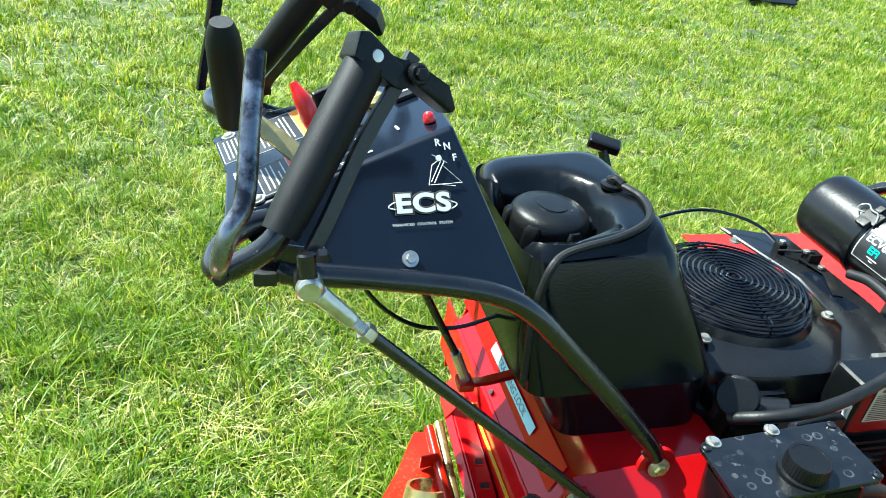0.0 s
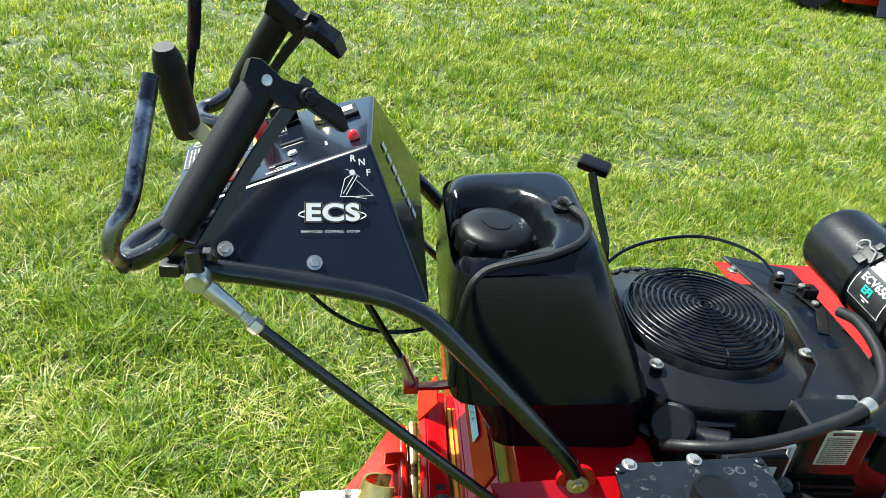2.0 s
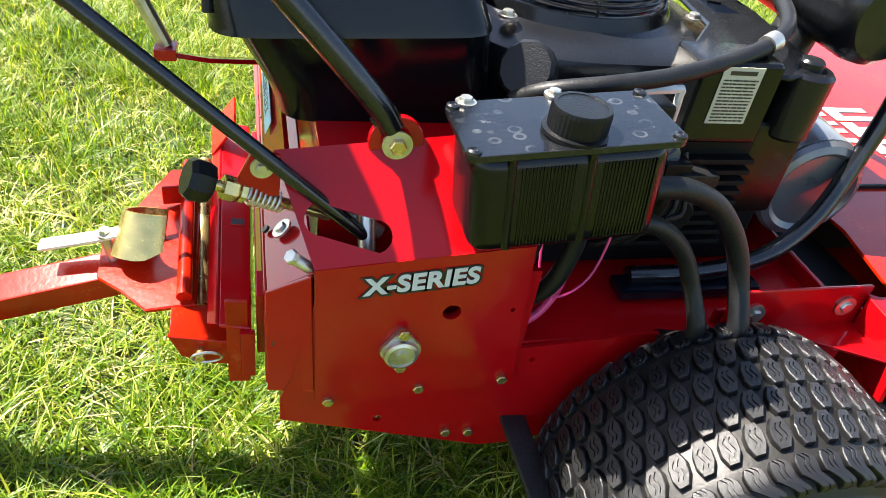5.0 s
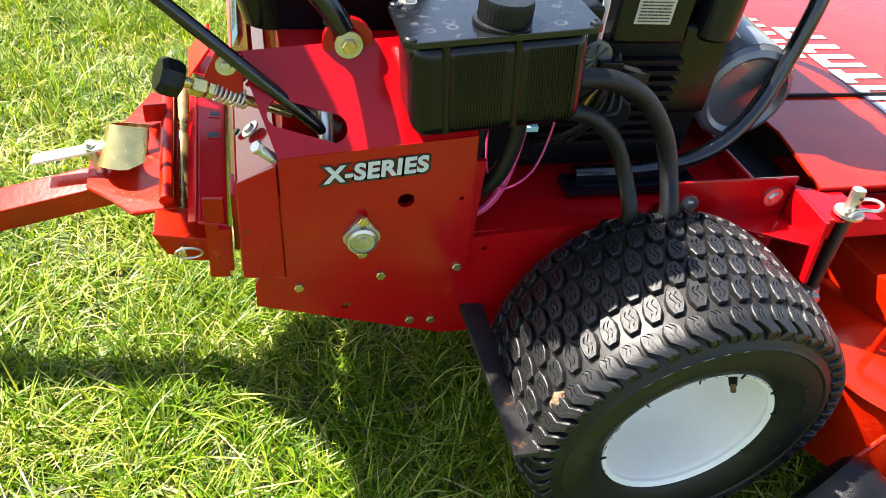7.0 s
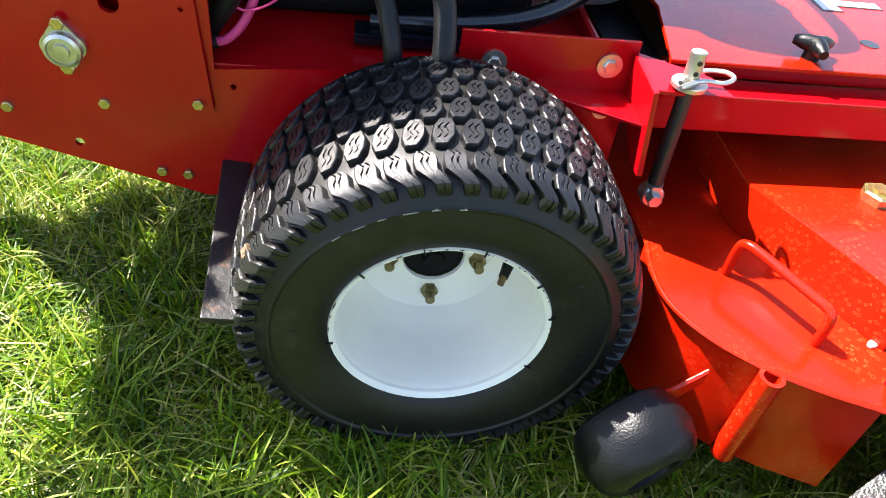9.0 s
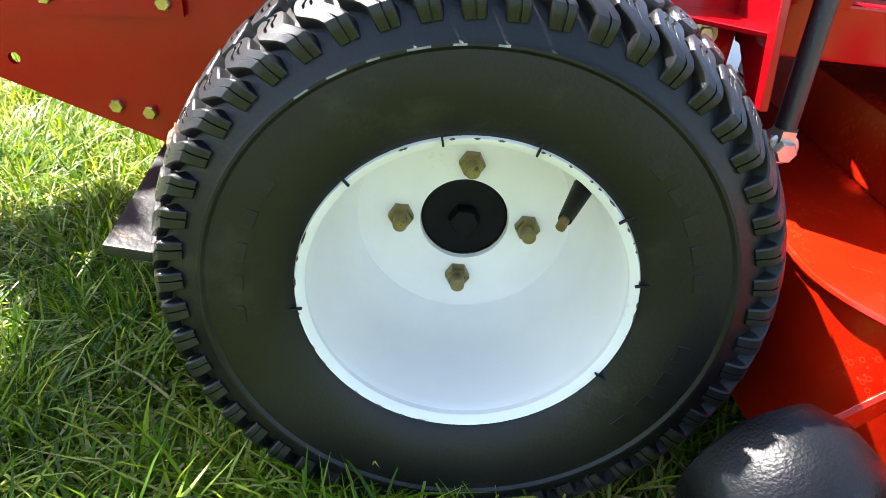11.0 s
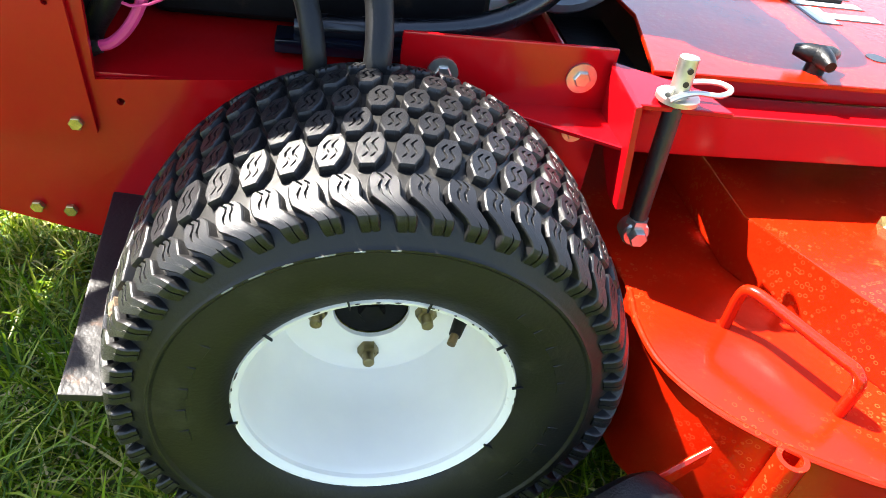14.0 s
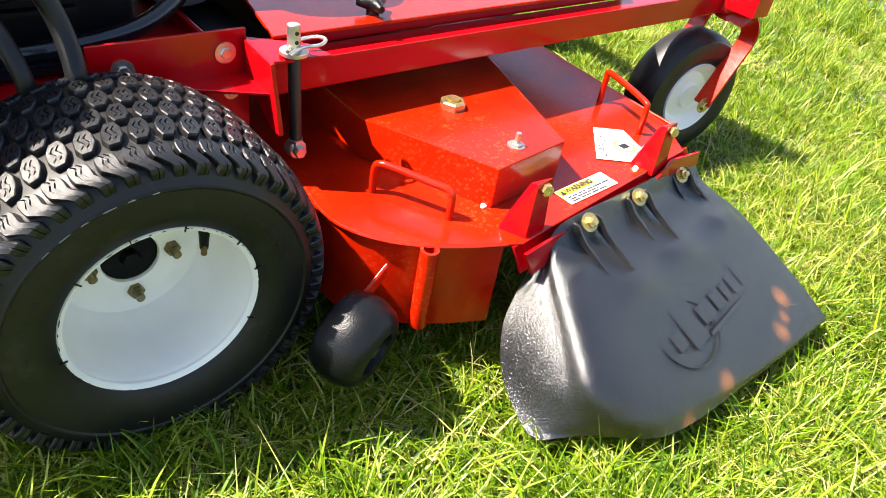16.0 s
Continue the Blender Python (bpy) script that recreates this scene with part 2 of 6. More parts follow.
def rod(a, b, r, seg=16, r2=None, bevel=0.0):
    h = (Vector(b) - Vector(a)).length
    r2 = r if r2 is None else r2
    c = min(bevel, h / 3, r * 0.6)
    prof = [(r - c, 0), (r, c), (r2, h - c), (r2 - c, h)] if c else [(r, 0), (r2, h)]
    return lathe(prof, a, b, seg)


def hexa(a, b, r, washer=0.0):
    """A hexagon bolt head or nut from a outwards to b, with a washer."""
    h = (Vector(b) - Vector(a)).length
    bm = lathe([(r, 0), (r, h * 0.8), (r * 0.86, h), (0, h)], a, b, 6)
    if washer:
        bm = join(bm, lathe([(washer, -0.0005), (washer, 0.0022), (0, 0.0024)], a, b, 20))
    return bm


def smooth_path(points, steps=6):
    p = [Vector(q) for q in points]
    if len(p) < 3:
        return p
    p = [p[0] * 2 - p[1]] + p + [p[-1] * 2 - p[-2]]
    out = []
    for i in range(1, len(p) - 2):
        a, b, c, d = p[i - 1:i + 3]
        for k in range(steps):
            t = k / steps
            out.append(0.5 * ((2 * b) + (c - a) * t + (2 * a - 5 * b + 4 * c - d) * t * t + (3 * b - a - 3 * c + d) * t ** 3))
    return out + [p[-2]]


def tube(points, r, seg=12, steps=6, smooth=True, flat=1.0, radii=None, close=True):
    """A pipe along points; flat squeezes it, radii varies it."""
    pts = smooth_path(points, steps) if smooth else [Vector(q) for q in points]
    bm, rings = bmesh.new(), []
    up = Vector((0, 0, 1))
    t0 = (pts[1] - pts[0]).normalized()
    nrm = (up - t0 * up.dot(t0))
    nrm = nrm.normalized() if nrm.length > 0.05 else Vector((1, 0, 0)).cross(t0).normalized()
    for i, q in enumerate(pts):
        t = (pts[min(i + 1, len(pts) - 1)] - pts[max(i - 1, 0)]).normalized()
        nrm = (nrm - t * nrm.dot(t)).normalized()
        bi = t.cross(nrm)
        rr = r if radii is None else np.interp(i / (len(pts) - 1), np.linspace(0, 1, len(radii)), radii)
        rings.append([bm.verts.new(q + nrm * (rr * math.cos(2 * math.pi * k / seg)) + bi * (rr * flat * math.sin(2 * math.pi * k / seg))) for k in range(seg)])
    for p, q in zip(rings, rings[1:]):
        for k in range(seg):
            bm.faces.new([p[k], p[(k + 1) % seg], q[(k + 1) % seg], q[k]])
    if close:
        bm.faces.new(rings[0][::-1])
        bm.faces.new(rings[-1])
    bmesh.ops.recalc_face_normals(bm, faces=bm.faces)
    return bm


def slab(corners, thick, r=0.001, seg=1):
    """A flat plate: 3D corners in order, thickened along its normal by thick."""
    bm = bmesh.new()
    vs = [bm.verts.new(c) for c in corners]
    f = bm.faces.new(vs)
    f.normal_update()
    n = f.normal.copy()
    top = bmesh.ops.extrude_face_region(bm, geom=[f])
    for v in [g for g in top["geom"] if isinstance(g, bmesh.types.BMVert)]:
        v.co += n * thick
    bmesh.ops.recalc_face_normals(bm, faces=bm.faces)
    return rounded(bm, r, seg, 40)


def holed(outer, holes, m, thick, r=0.0008):
    """A plate in the frame m (x, y flat) with openings through it."""
    bm = bmesh.new()
    loops = []
    for pts in [outer] + list(holes):
        vs = [bm.verts.new((x, y, 0)) for x, y in pts]
        loops += [bm.edges.new((vs[i], vs[(i + 1) % len(vs)])) for i in range(len(vs))]
    bmesh.ops.triangle_fill(bm, use_beauty=True, use_dissolve=False, edges=loops)
    bmesh.ops.recalc_face_normals(bm, faces=bm.faces)
    for f in bm.faces:
        if f.normal.z < 0:
            f.normal_flip()
    top = bmesh.ops.extrude_face_region(bm, geom=bm.faces[:])
    for v in [g for g in top["geom"] if isinstance(g, bmesh.types.BMVert)]:
        v.co.z -= thick
    bmesh.ops.recalc_face_normals(bm, faces=bm.faces)
    return moved(bm, m)


def circle(cx, cy, r, n=20, sy=1.0):
    return [(cx + r * math.cos(2 * math.pi * i / n), cy + r * sy * math.sin(2 * math.pi * i / n)) for i in range(n)]


def wire(closed_pts, r, seg=6):
    pts = [Vector(p) for p in closed_pts]
    return tube(pts + [pts[0]], r, seg, smooth=False, close=False)


def blob(sections, seg=28, power=4.0):
    """A body lofted through sections (z, cx, cy, half x, half y, power)."""
    bm, rings = bmesh.new(), []
    for z, cx, cy, hx, hy, *pw in sections:
        p = 2.0 / (pw[0] if pw else power)
        ring = []
        for k in range(seg):
            a = 2 * math.pi * k / seg
            c, s = math.cos(a), math.sin(a)
            ring.append(bm.verts.new((cx + hx * math.copysign(abs(c) ** p, c), cy + hy * math.copysign(abs(s) ** p, s), z)))
        rings.append(ring)
    for p, q in zip(rings, rings[1:]):
        for k in range(seg):
            bm.faces.new([p[k], p[(k + 1) % seg], q[(k + 1) % seg], q[k]])
    bm.faces.new(rings[0][::-1])
    bm.faces.new(rings[-1])
    bmesh.ops.recalc_face_normals(bm, faces=bm.faces)
    return bm


def shade(me, angle=35):
    me.polygons.foreach_set("use_smooth", [True] * len(me.polygons))
    me.set_sharp_from_angle(angle=radians(angle))


def thing(name, at, label, category, group=""):
    ob = new(name)
    ob.location = at
    ob.empty_display_size = 0.1
    return tagged(ob, label, category, group)


def root(ob):
    return root(ob.parent) if ob.parent else ob


def part(name, bm, mat, parent, label="", smooth=True, angle=35):
    """One mesh under a thing or a part; the mesh is given in the place's own metres."""
    me = bpy.data.meshes.new(name)
    bm.to_mesh(me)
    bm.free()
    me.materials.append(mat)
    if smooth:
        shade(me, angle)
    ob = new(name, me)
    if smooth:
        flat = ob.modifiers.new("flat_faces", "WEIGHTED_NORMAL")
        flat.keep_sharp, flat.weight = True, 60
    ob.parent = parent
    base = root(parent)
    if parent is base:
        ob.matrix_parent_inverse = Matrix.Translation(-Vector(base.location))
    if label:
        tagged(ob, label)
    return ob


def piece(name, me, m, parent):
    ob = new(name, me)
    ob.parent = parent
    if parent is root(parent):
        ob.matrix_parent_inverse = Matrix.Translation(-Vector(parent.location))
    ob.matrix_basis = m
    return ob


def words(text, size, m, mat, parent, name="lettering", label="", depth=0.0004, shear=0.0, space=1.0, bold=0.0, align="CENTER"):
    cu = bpy.data.curves.new(name, "FONT")
    cu.body, cu.size, cu.extrude, cu.shear, cu.space_character, cu.offset = text, size, depth, shear, space, bold
    cu.align_x, cu.align_y = align, "CENTER"
    tmp = new("tmp", cu)
    bpy.context.view_layer.update()
    me = bpy.data.meshes.new_from_object(tmp.evaluated_get(bpy.context.evaluated_depsgraph_get()))
    bpy.data.objects.remove(tmp)
    bm = bmesh.new()
    bm.from_mesh(me)
    bpy.data.meshes.remove(me)
    moved(bm, m)
    return part(name, bm, mat, parent, label, smooth=False)


def frame_of(o, x, y):
    """A flat frame at o with its x axis along x and y axis near y."""
    x = Vector(x).normalized()
    z = x.cross(Vector(y)).normalized()
    y = z.cross(x)
    m = Matrix((x, y, z)).transposed().to_4x4()
    m.translation = o
    return m


def bars(rows, m, thick=0.0005):
    """Flat strips (x0, x1, y, height) in the frame m, for writing too small to read."""
    return moved(join(*[box((x0, y - h / 2, 0), (x1, y + h / 2, thick), 0) for x0, x1, y, h in rows]), m)


def text_rows(w, h, n, seed, fill=0.55):
    rnd = random.Random(seed)
    rows = []
    for i in range(n):
        y = h / 2 - (i + 0.5) * h / n
        x = -w / 2
        end = w / 2 * (1 if rnd.random() < 0.7 else rnd.uniform(0.2, 0.9))
        while x < end - w * 0.03:
            x1 = min(end, x + w * rnd.uniform(0.06, 0.22))
            rows.append((x, x1, y, h / n * fill))
            x = x1 + w * 0.025
    return rows


def strip(pts, n, width, thick, r=0.0015):
    """A flat bar bent along pts; its faces look along n."""
    n = Vector(n).normalized()
    pts = [Vector(p) for p in pts]
    bm, rings = bmesh.new(), []
    for i, q in enumerate(pts):
        t = (pts[min(i + 1, len(pts) - 1)] - pts[max(i - 1, 0)]).normalized()
        s = t.cross(n).normalized()
        k = s.cross(t).normalized()
        rings.append([bm.verts.new(q + s * a * width / 2 + k * b * thick / 2) for a, b in ((1, 1), (-1, 1), (-1, -1), (1, -1))])
    for p, q in zip(rings, rings[1:]):
        for k in range(4):
            bm.faces.new([p[k], p[(k + 1) % 4], q[(k + 1) % 4], q[k]])
    bm.faces.new(rings[0][::-1])
    bm.faces.new(rings[-1])
    bmesh.ops.recalc_face_normals(bm, faces=bm.faces)
    return rounded(bm, r, 2, 40)


# ---- ground ----
SOIL_Z = -0.035


def ground_sheet():
    bm = bmesh.new()
    xs = [-400, -60, -12, -4] + [x * 0.5 for x in range(-7, 15)] + [9, 14, 40, 400]
    ys = [-400, -60, -8, -3] + [y * 0.5 for y in range(-5, 15)] + [9, 12, 40, 400]
    grid = [[bm.verts.new((x, y, SOIL_Z + 0.012 * noise.noise((x * 0.7, y * 0.7, 3)) * (abs(x) < 10 and abs(y) < 10))) for x in xs] for y in ys]
    for a, b in zip(grid, grid[1:]):
        for i in range(len(xs) - 1):
            bm.faces.new([a[i], a[i + 1], b[i + 1], b[i]])
    me = bpy.data.meshes.new("ground")
    bm.to_mesh(me)
    bm.free()
    me.materials.append(SOIL)
    shade(me)
    return tagged(new("ground", me), "lawn soil with pale dry thatch under the grass", "ground", kind="structure")


def thickness_of_sward(x, y):
    """How dense the grass stands, 0 to 1: uneven patches of a hand's to a stride's width."""
    a = np.sin(5.3 * x + 1.7 * np.sin(3.1 * y + 0.4)) * np.cos(4.7 * y + 1.3 * np.sin(6.3 * x))
    b = np.sin(14.0 * x + 2.1 * np.sin(9.0 * y)) * np.cos(12.5 * y + 1.9 * np.sin(11.0 * x + 1.0))
    c = np.sin(1.3 * x + 0.9 * np.sin(1.9 * y)) * np.cos(1.1 * y + 0.7)
    return np.clip(0.55 + 0.30 * a + 0.22 * b + 0.18 * c, 0.05, 1.0)


def grass_field(name, areas, label, seed):
    """Leaves of grass on rectangles (x0, x1, y0, y1, count, height, width, segments); some lie dry on the soil."""
    rng = np.random.default_rng(seed)
    vert, face, dead, base = [], [], [], 0
    for x0, x1, y0, y1, count, height, width, seg in areas:
        cl = max(1, count // 9)
        cx, cy = rng.uniform(x0, x1, cl), rng.uniform(y0, y1, cl)
        dens = thickness_of_sward(cx, cy)
        weight = 0.30 + dens
        pick = rng.choice(cl, count, p=weight / weight.sum())
        spread = 0.015 * (height / 0.06) * max(1.0, width / 0.006)
        x = cx[pick] + rng.normal(0, spread, count)
        y = cy[pick] + rng.normal(0, spread, count)
        here = thickness_of_sward(x, y)
        dry = rng.uniform(0, 1, count) < 0.018 + 0.11 * (1 - here) ** 1.5
        lean_dir = rng.uniform(0, 2 * np.pi, cl)[pick] + rng.normal(0, 1.1, count)
        h = height * rng.lognormal(0, 0.30, count) * (0.62 + 0.55 * here)
        w = width * rng.uniform(0.6, 1.3, count)
        bend = np.where(dry, rng.uniform(1.9, 2.6, count), rng.uniform(0.30, 1.6, count))
        dx, dy = np.cos(lean_dir), np.sin(lean_dir)
        dead.append(np.tile(dry, 2 * seg - 1))
        rows = []
        for k in range(seg + 1):
            t = k / seg
            out = h * bend * t ** 1.7 * 0.85
            z = h * np.maximum(t - 0.34 * bend * t ** 2.2, 0.10 * t)
            ww = w * (1 - t ** 2.2) * 0.5 + 0.0001
            px, py = x + dx * out, y + dy * out
            pz = SOIL_Z - 0.004 + z
            rows.append(np.stack([px - dy * ww, py + dx * ww, pz], 1))
            if k < seg:
                rows.append(np.stack([px + dy * ww, py - dx * ww, pz], 1))
        v = np.stack(rows, 1)
        n = v.shape[1]
        idx = base + np.arange(count)[:, None] * n
        quads = []
        for k in range(seg - 1):
            a = 2 * k
            quads.append(np.concatenate([idx + a, idx + a + 1, idx + a + 3], 1))
            quads.append(np.concatenate([idx + a, idx + a + 3, idx + a + 2], 1))
        quads.append(np.concatenate([idx + n - 3, idx + n - 2, idx + n - 1], 1))
        vert.append(v.reshape(-1, 3))
        face.append(np.concatenate(quads, 0))
        base += count * n
    V, T = np.concatenate(vert), np.concatenate(face)
    me = bpy.data.meshes.new(name)
    me.vertices.add(len(V))
    me.vertices.foreach_set("co", V.astype(np.float32).ravel())
    me.loops.add(len(T) * 3)
    me.loops.foreach_set("vertex_index", T.astype(np.int32).ravel())
    me.polygons.add(len(T))
    me.polygons.foreach_set("loop_start", np.arange(0, len(T) * 3, 3, dtype=np.int32))
    me.update(calc_edges=True)
    me.materials.append(GRASS)
    me.materials.append(STRAW)
    me.polygons.foreach_set("material_index", np.concatenate(dead).astype(np.int32))
    me.polygons.foreach_set("use_smooth", [True] * len(T))
    return tagged(new(name, me), label, "grass", kind="stuff")


ground_sheet()
grass_field("grass", [
    (-1.6, 3.0, -0.25, 1.7, 235000, 0.060, 0.0036, 3),
    (0.6, 2.7, -0.25, 0.55, 12000, 0.080, 0.0040, 3),
    (-2.4, 3.0, 1.7, 3.4, 130000, 0.062, 0.0040, 2),
    (3.0, 4.6, -0.2, 3.4, 70000, 0.062, 0.0044, 2),
    (-3.2, 5.5, 3.4, 6.0, 130000, 0.062, 0.0060, 2),
    (-5.0, 9.5, 6.0, 10.0, 120000, 0.064, 0.0095, 2),
    (-7.0, 12.0, 10.0, 16.0, 45000, 0.064, 0.022, 2),
    (-4.5, 7.5, -4.0, -0.25, 32000, 0.062, 0.016, 2),
    (-5.5, -1.6, -0.25, 3.4, 24000, 0.060, 0.013, 2),
    (-6.5, -3.2, 3.4, 6.0, 12000, 0.060, 0.015, 2),
    (4.6, 9.0, -0.25, 6.0, 25000, 0.060, 0.016, 2),
], "bright green mown lawn grass with pale dry blades", 11)


# ---- mower ----
mower = thing("lawn_mower", (0.95, 1.14, SOIL_Z), "red and black walk-behind lawn mower standing on grass", "lawn mower")
AX, AZ, TR = 0.948, 0.202, 0.240
SIDE = ((1, 0, 0), (0, 0, 1))


def side(x, y, z):
    """A frame on a wall that faces the near side: x along the mower, y up."""
    return frame_of((x, y, z), *SIDE)


def ribbed(rings):
    """A rubber lug lofted through rings (centre, outward, half width, height, grooves); its crown is cut by grooves."""
    bm = bmesh.new()
    x = Vector((1, 0, 0))

    def loft(sections):
        vs = [[bm.verts.new(q) for q in s] for s in sections]
        for a, b in zip(vs, vs[1:]):
            for k in range(len(a) - 1):
                bm.faces.new([a[k], b[k], b[k + 1], a[k + 1]])
        bm.faces.new(vs[0])
        bm.faces.new(vs[-1][::-1])
        return vs
    core = loft([[c + x * (k * h) + n * z for k, z in ((-1.10, -0.005), (-1.0, top - 0.0024), (1.0, top - 0.0024), (1.10, -0.005))] for c, n, h, top, g in rings])
    for part_of in range(len(rings[0][4]) + 1):
        sections = []
        for c, n, h, top, g in rings:
            cuts = [(-h, 0.0)] + list(g) + [(h, 0.0)]
            (x0, g0), (x1, g1) = cuts[part_of], cuts[part_of + 1]
            x0, x1 = x0 + g0, x1 - g1
            r0 = 0.0014 if part_of == 0 else 0.0001
            r1 = 0.0014 if part_of == len(g) else 0.0001
            sections.append([c + x * q + n * z for q, z in ((x0, top - 0.0026), (x0 + r0 * 0.25, top - r0 * 0.8), (x0 + r0, top), (x1 - r1, top), (x1 - r1 * 0.25, top - r1 * 0.8), (x1, top - 0.0026))])
        rib = loft(sections)
        bm.faces.new([core[0][1], core[0][2], rib[0][0]])
    bmesh.ops.recalc_face_normals(bm, faces=bm.faces)
    return bm


def zigzag(y, at, gap):
    """Two wavy grooves side by side, open only near the middle."""
    wave = float(np.interp(y, (-0.0076, -0.0040, -0.0012, 0.0012, 0.0040, 0.0076), (-0.0010, 0.0022, 0.0012, -0.0012, -0.0022, 0.0010)))
    g = gap if abs(y) < 0.0077 else 0.0
    return [(at * -0.0030 + wave, g), (at * 0.0030 + wave, g)]


def tread_block():
    """One six-sided tread block with two wavy grooves; x along the tread, y across, z out."""
    rings = []
    for y, h, top in ((-0.0134, 0.0056, 0.0058), (-0.0127, 0.0064, 0.0083), (-0.0079, 0.0093, 0.0086), (-0.0075, 0.0096, 0.0086), (-0.0048, 0.0112, 0.0086), (-0.0038, 0.0113, 0.0086), (-0.0012, 0.0113, 0.0086), (0.0012, 0.0113, 0.0086), (0.0038, 0.0113, 0.0086), (0.0048, 0.0112, 0.0086), (0.0075, 0.0096, 0.0086), (0.0079, 0.0093, 0.0086), (0.0127, 0.0064, 0.0083), (0.0134, 0.0056, 0.0058)):
        rings.append((Vector((0.24 * y, y, 0)), Vector((0, 0, 1)), h, top, zigzag(y, 1.0, 0.0010)))
    return moved(ribbed(rings), Matrix.Diagonal((1.0, 1.38, 1.0, 1.0)))


def shoulder_lug(sign):
    """The outer tread block, drawn out into a slanting lug over the shoulder, with a slit in its lower half."""
    rings = []
    for s, r, w, h, top, tilt in ((-0.0020, 0.2246, 0.0842, 0.0058, 0.0058, 9), (-0.0018, 0.2242, 0.0852, 0.0072, 0.0084, 10), (-0.0008, 0.2232, 0.0888, 0.0104, 0.0090, 13), (-0.0002, 0.2224, 0.0914, 0.0115, 0.0090, 15), (0.0000, 0.2210, 0.0956, 0.0117, 0.0092, 19), (0.0002, 0.2196, 0.0994, 0.0112, 0.0094, 25), (0.0008, 0.2184, 0.1020, 0.0106, 0.0096, 31), (0.0060, 0.2166, 0.1054, 0.0097, 0.0098, 39), (0.0112, 0.2146, 0.1086, 0.0088, 0.0100, 48), (0.0142, 0.2124, 0.1110, 0.0080, 0.0098, 55), (0.0147, 0.2102, 0.1126, 0.0078, 0.0086, 61), (0.0149, 0.2076, 0.1143, 0.0076, 0.0058, 68), (0.0150, 0.2050, 0.1157, 0.0074, 0.0026, 74), (0.0151, 0.2020, 0.1171, 0.0070, 0.0003, 80)):
        n = Vector((0, sign * math.sin(radians(tilt)), math.cos(radians(tilt))))
        if w < 0.1025:
            g = zigzag((w - 0.0935) * 0.92, 0.9, 0.0010)
        else:
            slit = 0.0006 if w > 0.110 else 0.0
            g = [(-0.0008, 0.0), (0.0010, slit)]
        rings.append((Vector((s, w * sign, r)), n, h, top, g))
    return ribbed(rings)


def to_mesh(bm, name, mat, smooth=False):
    me = bpy.data.meshes.new(name)
    bm.to_mesh(me)
    bm.free()
    me.materials.append(mat)
    if smooth:
        shade(me, 24)
    return me


